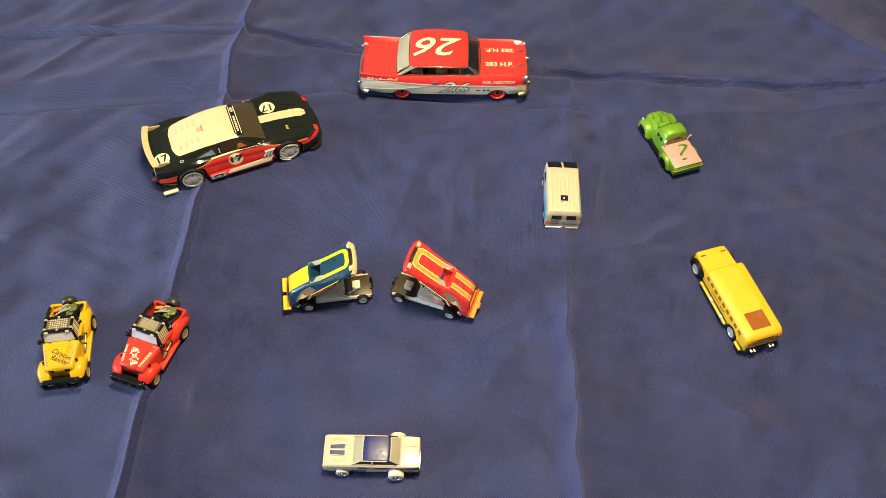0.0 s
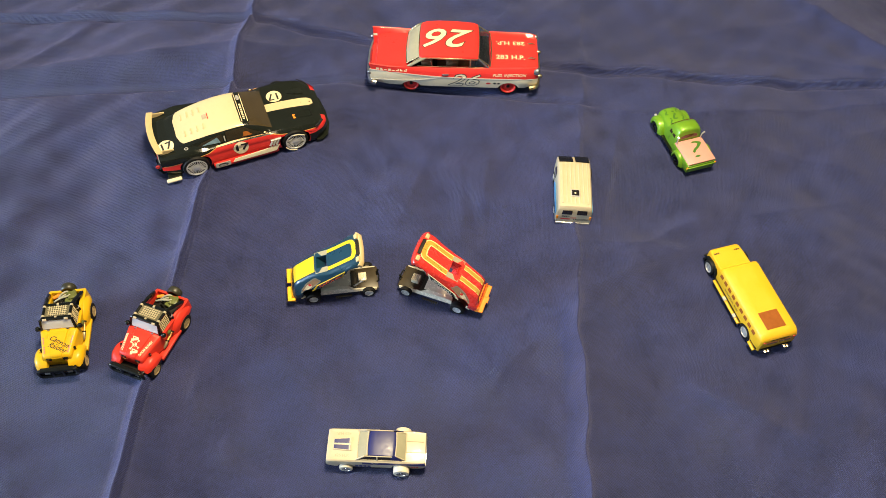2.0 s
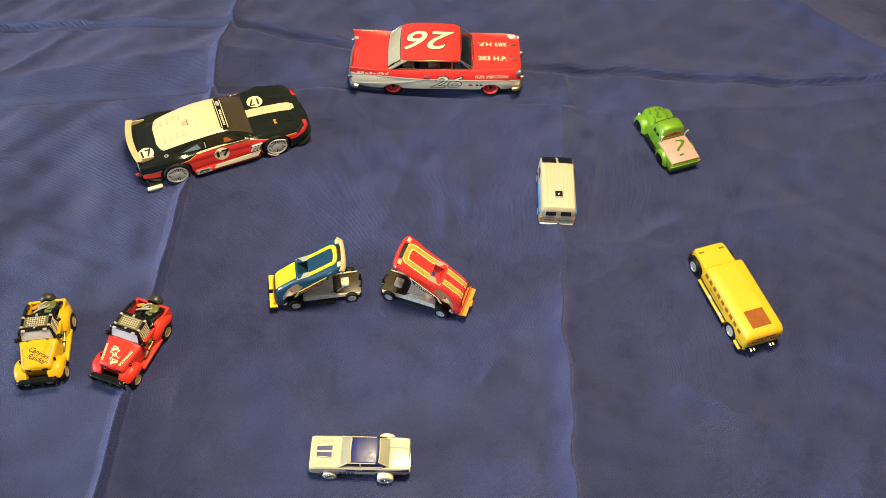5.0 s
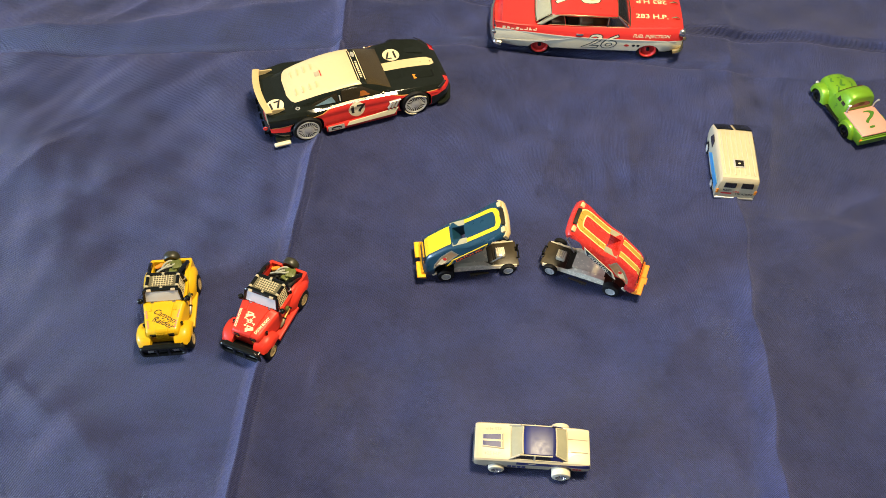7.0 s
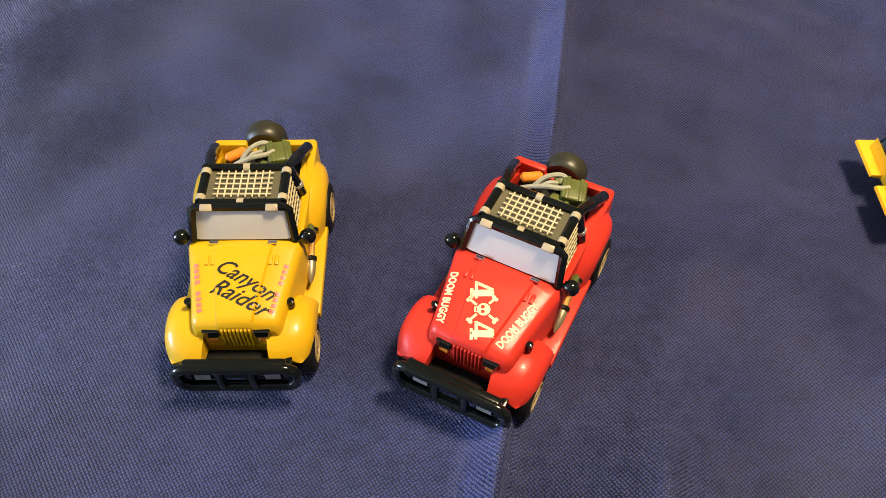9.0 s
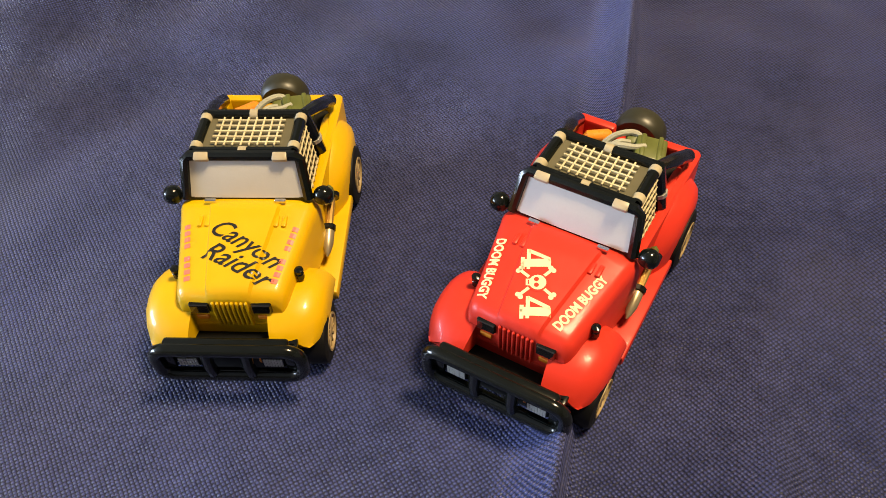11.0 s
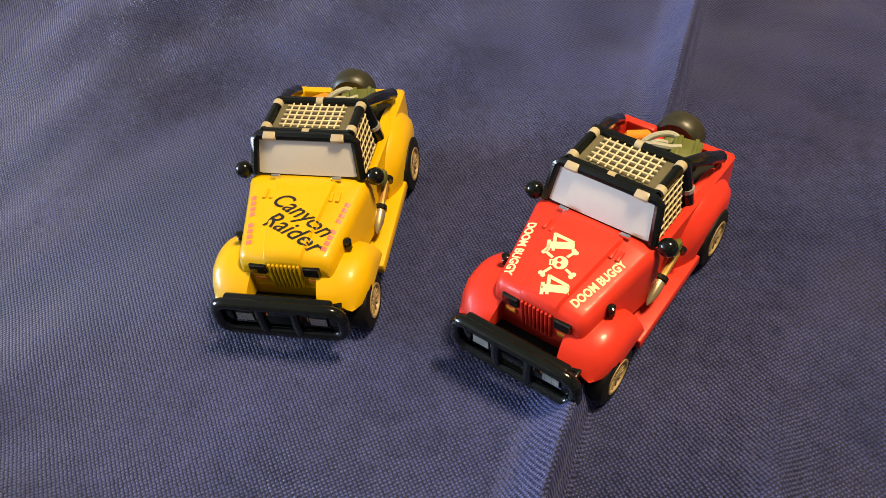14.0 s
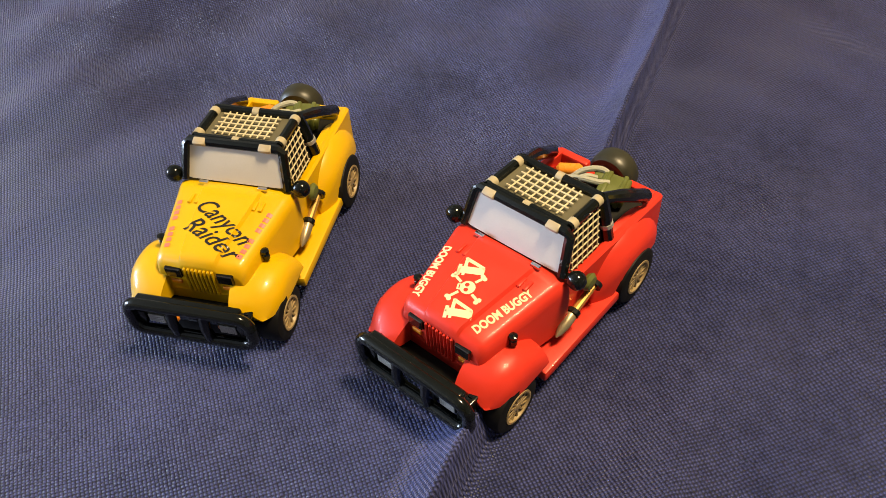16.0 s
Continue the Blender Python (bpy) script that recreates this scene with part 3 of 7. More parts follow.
def round_table():
    table = tagged(new("round_table"), "round wooden table hidden under the tablecloth", "table")
    table.location = (CX, CY, -0.76)
    bm = bmesh.new()
    lathe(bm, [(0.0, 0.715), (0.57, 0.715), (0.58, 0.722), (0.58, 0.738), (0.57, 0.745), (0.0, 0.745)], (0, 0, 0), "z", 72)
    mesh_object("tabletop", bm, TABLEWOOD, table)
    bm = bmesh.new()
    lathe(bm, [(0.0, 0.03), (0.07, 0.03), (0.05, 0.12), (0.035, 0.35), (0.05, 0.6), (0.12, 0.715), (0.0, 0.715)], (0, 0, 0), "z", 32)
    mesh_object("pedestal", bm, TABLEWOOD, table)
    bm = bmesh.new()
    lathe(bm, [(0.0, 0.0), (0.30, 0.0), (0.30, 0.02), (0.26, 0.035), (0.0, 0.035)], (0, 0, 0), "z", 48)
    mesh_object("foot", bm, TABLEWOOD, table)


round_table()
tablecloth()
# ---- toys ----
# ---- the two off-road toy jeeps ----
def jeep_fender(parent, s, rear, paint_mat):
    """A flared mudguard over one wheel, with an open arch below."""
    bm = bmesh.new()
    rings = []
    if rear:
        for x in (-33.4, -32.8, -31.4, -29.6, -27, -24, -21, -18, -15.6, -13.4, -11.6, -10.2, -9.4):
            d = abs(x + 21.4) / 12.0
            top = 16.4 - 5.6 * d ** 2.4
            out = 16.0 - 2.9 * d ** 3.2
            low = 9.6 if -28.6 < x < -14.6 else (5.6 if x > -14.6 else 8.4)
            low = min(low, top - 1.0)
            rings.append([(x, s * y, z) for y, z in ((10, low), (10, top + 1.6), (out - 3.2, top + 1.1), (out - 2.2, top + 0.3), (out - 1.1, top - 0.7), (out - 0.25, top - 2.0), (out, max(top - 3.6, low + 0.1)), (out, low))])
    else:
        for x in (24.0, 23.8, 23.2, 22.2, 20.6, 18.6, 16.4, 14.8, 13.2, 11.6, 10.2, 9.0, 8.4):
            f = max(0.0, (x - 16.0) / 8.0)
            b = max(0.0, (14.5 - x) / 6.5)
            top = 15.6 - 3.6 * f ** 2.4 - 3.4 * b ** 1.7
            out = 16.2 - 2.3 * f ** 2.6
            low = 9.4 + 1.2 * f ** 1.5
            low = min(low, top - 0.8)
            inn = 6.6 + 0.6 * f ** 3
            rings.append([(x, s * y, z) for y, z in ((inn, low), (inn, top + 0.5), (out - 5.4, top + 0.55), (out - 3.2, top + 0.3), (out - 1.7, top - 0.4), (out - 0.5, top - 1.7), (out, max(top - 3.4, low + 0.1)), (out, low))])
    loft(bm, rings)
    # the moulding sits a little to one side of the chassis
    bmesh.ops.translate(bm, vec=(0, -0.35 if rear else -0.65, 0), verts=bm.verts)
    return part("fender", bm, paint_mat, parent)


def jeep(name, x, y, heading, label, paint_mat):
    base = car_base(name, x, y, heading, label, "off-road toy jeeps")
    # hood, cowl and nose
    xs = (20.0, 19.9, 19.6, 19.0, 18.0, 16, 12.5, 9, 5, 2, 0.6, -0.4, -0.9)

    def hood_half(x):
        t = (x - 0) / 20.0
        w = 12.9 - 3.5 * max(t, 0) ** 0.9
        top = 21.7 - 1.9 * max(t, 0)
        nose = max(0.0, (x - 18.2) / 1.8)
        top -= 1.9 * nose ** 2.2
        w -= 0.6 * nose ** 2
        if x < 0.6:
            top -= 0.25 * (0.6 - x)
        cw = 6.3 - 2.9 * t
        rise = 0.75 * min(1.0, max(0.0, (x + 0.6) / 2.5))
        return [(w, 8.5), (w, top - 3.0), (w - 0.25, top - 1.7), (w - 0.9, top - 0.75), (w - 1.9, top - 0.3), (cw + 0.45, top), (cw, top + rise), (cw * 0.5, top + rise + 0.12), (0.0, top + rise + 0.15)]
    bm = bmesh.new()
    hull(bm, xs, hood_half)
    hood = part("hood", bm, paint_mat, base)
    for s in (1, -1):
        for dy in (-0.7, 0.7):
            bm = bmesh.new()
            box(bm, 3.2, 5.8, s * 6.9 + dy - 0.45, s * 6.9 + dy + 0.45, 20.2, 21.62, 0.3, 2)
            part("hood_hinge", bm, paint_mat, hood)
    # tub: two thin sides, tail and a sunk floor
    bm = bmesh.new()
    for s in (1, -1):
        loft(bm, [[(x, s * y, z) for y, z in ((w - 1.9, 6), (w - 1.9, top - 0.3), (w - 1.5, top), (w - 0.5, top), (w, top - 0.4), (w, 6))]
                  for x, w, top in ((0.5, 11.8, 20.8), (-1.5, 11.9, 20.6), (-3.5, 12.0, 19.4), (-6, 12.1, 18.4), (-14, 12.3, 18.0), (-20, 12.5, 17.8), (-30, 12.8, 17.4), (-33.6, 12.8, 17.2), (-34.6, 12.4, 16.8))])
    box(bm, -34.8, -32.8, -12.5, -4.6, 6, 16.9, 0.6)
    box(bm, -34.8, -32.8, 4.6, 12.5, 6, 16.9, 0.6)
    box(bm, -34.6, -33.0, -5.0, 5.0, 6, 14.6, 0.4)
    part("tub", bm, paint_mat, base)
    bm = bmesh.new()
    box(bm, -35.5, -0.5, -11, 11, 5.0, 8.4, 0.3)
    box(bm, -2.8, -0.8, -10.8, 10.8, 8, 20.5, 0.3)
    part("cabin_floor", bm, MATTBLACK, base, "matt black cabin floor")
    for s in (1, -1):
        jeep_fender(base, s, False, paint_mat)
        jeep_fender(base, s, True, paint_mat)
        bm = bmesh.new()
        vs = box(bm, -17.0, 9.4, min(s * 9.5, s * 15.6), max(s * 9.5, s * 15.6), 4.2, 6.8, 0.5)
        part("running_board", bm, paint_mat, base)
    # chassis
    bm = bmesh.new()
    box(bm, -34, 23.5, -7.2, 7.2, 2.2, 6.2, 0.5)
    box(bm, 17, 24.5, -9.5, 9.5, 4.5, 9.2, 0.6)
    tube(bm, [(17.5, -12, 5.9), (17.5, 12, 5.9)], 0.9)
    tube(bm, [(-21.3, -13, 6.3), (-21.3, 13, 6.3)], 0.9)
    tube(bm, [(23, 0, 3.6), (23, 0, 0.6)], 1.0)
    part("chassis", bm, MATTBLACK, base, "black plastic chassis with guide pin")
    # grille
    bm = bmesh.new()
    for i in range(8):
        yy = -2.9 + 5.8 * i / 7
        vs = box(bm, 19.7, 20.5, yy - 0.26, yy + 0.26, 11.8, 18.4, 0.2, 1)
    box(bm, 19.4, 20.1, -8.2, 8.2, 11.4, 12.4, 0.25)
    part("grille", bm, paint_mat, base)
    for s in (1, -1):
        bm = bmesh.new()
        cy = s * 5.4
        box(bm, 19.4, 20.35, cy - 1.75, cy + 1.75, 15.6, 18.0, 0.2, 1)
        h = part("headlight", bm, BLACK, base, "dark square headlight")
        bm = bmesh.new()
        box(bm, 20.2, 20.55, cy - 1.6, cy + 1.6, 15.7, 17.9, 0.1, 1)
        part("lens", bm, DARKLENS, h, "dark headlight lens")
        bm = bmesh.new()
        box(bm, 19.7, 20.4, cy - 1.1, cy + 1.1, 13.7, 14.7, 0.15, 1)
        part("marker_light", bm, AMBER, base, "small amber marker light")
        bm = bmesh.new()
        lathe(bm, [(0, 0), (0.75, 0.1), (0.75, 1.2), (0.5, 1.5), (0.8, 1.7), (0.8, 2.3), (0, 2.6)], (13.2, s * 11.0, 16.4), "z", 10)
        part("fender_knob", bm, BLACK, base, "black knob on the mudguard")
    # brush bar
    bm = bmesh.new()
    ring = []
    for cy, cz, a0 in ((9.9, 12.7, 0), (-9.9, 12.7, 90), (-9.9, 9.9, 180), (9.9, 9.9, 270)):
        for k in range(6):
            a = radians(a0 + 18 * k)
            ring.append((27.6, cy + 2.6 * math.cos(a), cz + 2.4 * math.sin(a)))
    tube(bm, ring + ring[:1], 1.2, 12)
    box(bm, 25.4, 28.0, -10.8, 10.8, 14.5, 16.1, 0.7, 3)
    for yy in (-3.4, 3.4):
        tube(bm, [(27.6, yy, 15), (28.2, yy, 11.5), (27.6, yy, 7.8)], [1.1, 1.0, 1.1], 10)
    box(bm, 24.2, 24.8, -11, 11, 8.0, 12.5, 0.2)
    for yy in (-10.5, 10.5):
        box(bm, 20, 27.5, yy - 0.9, yy + 0.9, 9, 12.5, 0.3)
    bumper = part("brush_bar", bm, BLACK, base, "glossy black brush bar with two uprights")
    for yy in (-7.4, 7.4):
        bm = bmesh.new()
        box(bm, 24.6, 27.1, yy - 2.1, yy + 2.1, 9.3, 12.1, 0.3, 1)
        lamp = part("fog_lamp", bm, BLACK, bumper)
        bm = bmesh.new()
        for i in range(7):
            for j in range(4):
                box(bm, 27.0, 27.3, yy - 1.65 + i * 0.48, yy - 1.27 + i * 0.48, 9.7 + j * 0.52, 10.1 + j * 0.52)
        part("lamp_glass", bm, SILVER, base, "silver ribbed fog lamp glass", 0)
    bm = bmesh.new()
    for yy in (-4.4, 5.0, 9.8, -9.9):
        box(bm, 25.2, 26.2, yy - 0.5, yy + 0.5, 9.0, 9.9, 0.15, 1)
    part("indicator_lights", bm, AMBER, base, "small amber lights behind the bar")
    # windscreen in a black frame
    lo, hi = (-0.8, 11.2, 21.9), (-3.9, 10.3, 29.3)
    bm = bmesh.new()
    corner = [(lo[0], lo[1], lo[2] - 0.4), (hi[0] + 0.2, hi[1] + 0.1, hi[2] - 0.7), (hi[0], hi[1] - 0.7, hi[2])]
    run = corner + [(px_, -py_, pz_) for px_, py_, pz_ in reversed(corner)]
    tube(bm, run, [0.95, 1.0, 1.0, 1.0, 1.0, 0.95], 8)
    tube(bm, [(lo[0] - 0.3, 11, lo[2] - 0.3), (lo[0] - 0.3, -11, lo[2] - 0.3)], 0.55, 6)
    ws = part("windscreen_frame", bm, BLACK, base, "glossy black windscreen frame")
    bm = bmesh.new()
    patch(bm, (lo[0] + 0.1, -10.4, lo[2]), (lo[0] + 0.1, 10.4, lo[2]), (hi[0] + 0.3, 9.5, hi[2] - 0.3), (hi[0] + 0.3, -9.5, hi[2] - 0.3), (0.35, 0, 0.1), 8, 4, 0.5)
    part("windscreen", bm, SCREEN, ws, "silvery grey opaque windscreen")
    for yy in (-6.4, 6.4):
        bm = bmesh.new()
        vs = box(bm, -0.25, 0.45, yy - 1.0, yy + 1.0, -0.35, 0.35, 0.12, 1)
        moved(bm, vs, Matrix.Translation((0.45, 0, 22.35)))
        part("hinge", bm, CHROME, ws, "chrome windscreen hinge")
        bm = bmesh.new()
        vs = box(bm, -0.9, 0.75, yy * 1.1 - 1.35, yy * 1.1 + 1.35, -0.35, 0.85, 0.3, 2)
        moved(bm, vs, Matrix.Translation((-3.4, 0, 29.3)) @ Matrix.Rotation(radians(25), 4, "Y"))
        part("tape", bm, TAPE, ws, "beige tape over the frame")
    # mirrors
    for s in (1, -1):
        bm = bmesh.new()
        tube(bm, [(-1.2, s * 11.2, 21.8), (-1.3, s * 13.0, 21.9)], 0.5, 8)
        lathe(bm, [(0, -1.5), (1.2, -1.35), (1.75, -0.6), (1.85, 0.2), (1.5, 1.1), (0.9, 1.5), (0, 1.6)], (-1.3, s * 13.9, 21.9), "x", 14)
        part("mirror", bm, BLACK, base, "round glossy black mirror")
        bm = bmesh.new()
        lathe(bm, [(0, -1.0), (1.5, -0.7), (1.95, 0), (1.4, 0.7), (0, 1.0)], (-7.2, s * 13.2, 15.6), "y", 12)
        part("side_pad", bm, GREENGEAR, base, "green blob beside the mirror")
    # roll cage
    f, r, hw = (-5.2, 28.9), (-15.8, 28.2), 8.9
    bm = bmesh.new()
    tube(bm, [(f[0], -hw, f[1]), (f[0], hw, f[1])], 1.02, 10)
    tube(bm, [(r[0], -hw, r[1]), (r[0], hw, r[1])], 1.02, 10)
    for s in (1, -1):
        tube(bm, [(f[0], s * hw, f[1]), (r[0], s * hw, r[1])], 1.02, 10)
        tube(bm, arc_path([(f[0], s * hw, f[1]), (f[0] + 1.0, s * (hw + 0.6), 24), (-2.6, s * 10.9, 16)], 4), 0.8, 8)
        tube(bm, arc_path([(r[0], s * hw, r[1]), (r[0] - 0.6, s * (hw + 0.7), 24), (r[0] - 1.2, s * 10.7, 16.6)], 4), 1.3, 10)
        tube(bm, [(r[0] - 0.5, s * (hw - 0.2), r[1] - 0.6), (-22, s * 10.0, 24.6), (-29.5, s * 11.1, 19.6), (-30.8, s * 11.3, 18.8)], [1.0, 1.3, 1.4, 0.6], 10)
    cage = part("roll_cage", bm, BLACK, base, "glossy black roll cage")
    for cx, cy, ax in ((f[0], 0, "y"), (r[0], 0, "y")):
        cz = f[1] if cx == f[0] else r[1]
        bm = bmesh.new()
        lathe(bm, [(0.95, -0.8), (1.12, -0.7), (1.12, 0.7), (0.95, 0.8)], (cx, 0, cz), "y", 12)
        part("strap", bm, STRAP, cage, "cream strap on the cage")
    for s in (1, -1):
        for t in (0.12, 0.86):
            bm = bmesh.new()
            d = Vector((r[0] - f[0], 0, r[1] - f[1]))
            p = Vector((f[0], s * hw, f[1]))
            tube(bm, [p + d * (t - 0.07), p + d * (t + 0.07)], 1.12, 12)
            part("strap", bm, STRAP, cage, "cream strap on the cage")
        bm = bmesh.new()
        tube(bm, [(r[0] - 0.8, s * 10.0, 21.9), (r[0] - 0.9, s * 10.15, 21.0)], 1.42, 10)
        part("strap", bm, SILVER, cage, "silver band on the cage leg")
    bm = bmesh.new()
    patch(bm, (f[0], -hw + 0.7, f[1] - 0.1), (f[0], hw - 0.7, f[1] - 0.1), (r[0], hw - 0.7, r[1] - 0.1), (r[0], -hw + 0.7, r[1] - 0.1), (0, 0, -0.3), 6, 6, 0.5)
    part("roof_panel", bm, OLIVEPANEL, cage, "dark olive roof panel")

    def at(u, v, up):
        return (f[0] + (r[0] - f[0]) * u, v * hw, f[1] + (r[1] - f[1]) * u + up)
    bm = bmesh.new()
    for i in range(8):
        v = -0.60 + 1.20 * i / 7
        tube(bm, [at(0.14, v, 0.35), at(0.50, v, 0.25), at(0.88, v, 0.35)], 0.18, 6)
    for j in range(5):
        u = 0.22 + 0.58 * j / 4
        tube(bm, [at(u, -0.71, 0.45), at(u, 0, 0.35), at(u, 0.71, 0.45)], 0.18, 6)
    part("roof_net", bm, CREAM, cage, "cream luggage net across the roof")
    for s in (1, -1):
        bm = bmesh.new()
        for i in range(6):
            xx = -6.0 - 8.2 * i / 5
            tube(bm, [(xx + 0.1, s * (hw + 0.6), 27.6 + (xx + 6) * 0.07), (xx + 1.2, s * (hw + 1.9), 18.6)], 0.16, 5)
        for j in range(6):
            zz = 19.4 + 1.5 * j
            o = (28 - zz) * 0.14
            tube(bm, [(-5.5 + (28 - zz) * 0.12, s * (hw + 0.6 + o), zz + 0.2), (-14.6 + (28 - zz) * 0.12, s * (hw + 0.6 + o), zz - 0.4)], 0.16, 5)
        part("side_net", bm, CREAM, cage, "cream window net at the side")
        bm = bmesh.new()
        patch(bm, (-4.4, s * 10.2, 17.4), (-16.0, s * 10.2, 17.2), (-16.2, s * 8.9, 27.6), (-5.4, s * 8.9, 28.4), (0, 0, 0), 2, 2, 0.3)
        part("side_curtain", bm, MATTBLACK, cage, "dark curtain behind the net")
    # load in the back
    bm = bmesh.new()
    vs = box(bm, -3.2, 3.2, -3.0, 3.0, -1.5, 1.5, 0.6, 3)
    moved(bm, vs, Matrix.Translation((-29.4, 4.0, 17.2)) @ Matrix.Rotation(radians(14), 4, "Z") @ Matrix.Rotation(radians(-6), 4, "X"))
    for dy in (-1.7, 1.6):
        vs = box(bm, -3.4, 3.4, dy - 0.5, dy + 0.5, -1.7, 1.75, 0.3, 2)
        moved(bm, vs, Matrix.Translation((-29.4, 4.0, 17.2)) @ Matrix.Rotation(radians(14), 4, "Z") @ Matrix.Rotation(radians(-6), 4, "X"))
    part("kit_bag", bm, GREENGEAR, base, "strapped olive green kit bag in the back")
    bm = bmesh.new()
    vs = box(bm, -1.5, 1.5, -2.4, 2.4, -1.2, 1.2, 0.5, 2)
    moved(bm, vs, Matrix.Translation((-25.6, 1.8, 16.4)) @ Matrix.Rotation(radians(-12), 4, "Z"))
    vs = box(bm, -1.2, 1.2, -1.8, 1.8, -1.0, 1.0, 0.4, 2)
    moved(bm, vs, Matrix.Translation((-31.6, 0.2, 17.0)) @ Matrix.Rotation(radians(24), 4, "Z") @ Matrix.Rotation(radians(15), 4, "Y"))
    part("pouch", bm, GREENGEAR, base, "small olive green pouches in the back")
    bm = bmesh.new()
    tube(bm, arc_path([(-25.4, -8.0, 16.6), (-26.2, -5.4, 17.8), (-27.0, -2.0, 18.8), (-28.0, 1.2, 18.8), (-29.4, 3.0, 18.6)], 6), [0.62] * 24 + [0.55], 8)
    tube(bm, arc_path([(-27.6, -5.4, 16.4), (-30.0, -3.6, 18.0), (-31.8, -1.0, 18.5), (-32.2, 0.8, 18.0), (-30.8, 1.4, 17.6)], 6), 0.65, 8)
    tube(bm, arc_path([(-26.6, -4.6, 16.6), (-28.8, -2.2, 18.0), (-30.2, -0.4, 17.4)], 6), 0.6, 8)
    part("rope", bm, ROPE, base, "looped white rope in the back")
    bm = bmesh.new()
    tube(bm, [(-28.4, -9.0, 16.4), (-28.8, -8.6, 16.6), (-30.6, -5.0, 17.0), (-30.9, -4.4, 17.0)], [0.7, 1.3, 1.3, 0.8], 12)
    part("bedroll", bm, AMBER, base, "orange-brown roll in the back")
    bm = bmesh.new()
    box(bm, -32.6, -20, -9.8, 9.8, 8, 14.6, 0.8)
    vs = box(bm, -15, -7, -8.5, -1.5, 8, 19.5, 1.2)
    vs = box(bm, -15, -7, 1.5, 8.5, 8, 19.5, 1.2)
    tube(bm, [(-22.5, -0.7, 15), (-22.0, -0.7, 22.6)], 0.9, 8)
    part("cargo_bed", bm, MATTBLACK, base, "dark seats and load floor")
    bm = bmesh.new()
    lathe(bm, [(0, -2.6), (2.8, -2.6), (3.1, -2.2), (4.4, -2.5), (4.9, -1.9), (5.15, -0.9), (5.15, 0.9), (4.9, 1.9), (4.4, 2.5), (3.1, 2.2), (2.8, 1.8), (0, 1.8)], (-37.4, -0.6, 13.9), "x", 36)
    part("spare_tyre", bm, OLDTYRE, base, "spare tyre on the tail")
    # rockets along the sides
    for s in (1, -1):
        bm = bmesh.new()
        axis = [(3.2, s * 13.3, 9.6), (2.3, s * 13.3, 9.9), (0.8, s * 13.25, 10.4), (-0.8, s * 13.2, 10.9), (-1.8, s * 13.2, 11.2)]
        tube(bm, axis, [0.15, 0.65, 1.05, 1.15, 1.1], 12)
        rk = part("rocket", bm, ROCKET, base, "silver-tipped brass rocket along the side")
        bm = bmesh.new()
        tube(bm, [(-1.6, s * 13.2, 11.1), (-9.6, s * 13.0, 12.6)], 0.75, 10)
        part("tube", bm, GOLDMETAL, rk, "brass tube")
        for xx, zz in ((-2.0, 11.2), (-9.2, 12.5)):
            bm = bmesh.new()
            tube(bm, [(xx, s * 13.2, zz), (xx - 0.9, s * 13.15, zz + 0.2)], 1.35, 10)
            part("clamp", bm, BLACK, rk, "black clamp")
    for s in (1, -1):
        wheel(base, 17.5, s * 12.9, 5.9, 5.9, 5.2, 3.6, TYRE, TANRIM, 12, 0.5, "black rubber front tyre", "tan plastic rim")
        wheel(base, -21.3, s * 13.2, 6.3, 6.3, 6.0, 3.8, TYRE, TANRIM, 12, 0.5, "black rubber rear tyre", "tan plastic rim")
    return base, hood


yj, yj_hood = jeep("toy_jeep", -217.4, 336.2, -78.2, "yellow plastic toy jeep with black cage and script lettering", YELLOW)
def script(word, width, height):
    """Slanted lettering of a given width."""
    bm = lettering(word, height, 0.05, 0.5)
    xs = [v.co.x for v in bm.verts]
    bmesh.ops.scale(bm, vec=(width / (max(xs) - min(xs)), 1, 1), verts=bm.verts)
    return bm


for word, turn, cx, cy in (("Canyon", 30, 9.4, 1.2), ("Raider", 27, 13.7, 0.3)):
    a = radians(turn)
    U, V = (math.sin(a), math.cos(a), 0), (-math.cos(a), math.sin(a), 0)
    decal("lettering", script(word, 14.2, 3.5), yj_hood, (cx, cy, 0), U, V, BLACKINK, yj, "black slanted script " + word, 0.09, 0.5)
for s in (1, -1):
    bars = []
    for i in range(9):
        if i != 4:
            u0 = -6.1 + i * 1.36
            bars.append([(u0, -0.55), (u0 + 0.95, -0.55), (u0 + 0.95, 0.55), (u0, 0.55)])
    d = Vector((s * -1.0, 0.20, 0)).normalized()
    decal("print_bar", flat(bars), yj_hood, (11.2, s * 8.7, 0), d, Vector((0, 0, 1)).cross(d), PINKINK, yj, "row of pink printed bars", 0.09, 0.5)

rj, rj_hood = jeep("toy_jeep", -159.5, 340.6, -105.3, "red plastic toy jeep with black cage and skull print", RED)


def capitals(text, width, height, bold):
    bm = lettering(text, height, bold)
    xs = [v.co.x for v in bm.verts]
    bmesh.ops.scale(bm, vec=(width / (max(xs) - min(xs)), 1, 1), verts=bm.verts)
    return bm


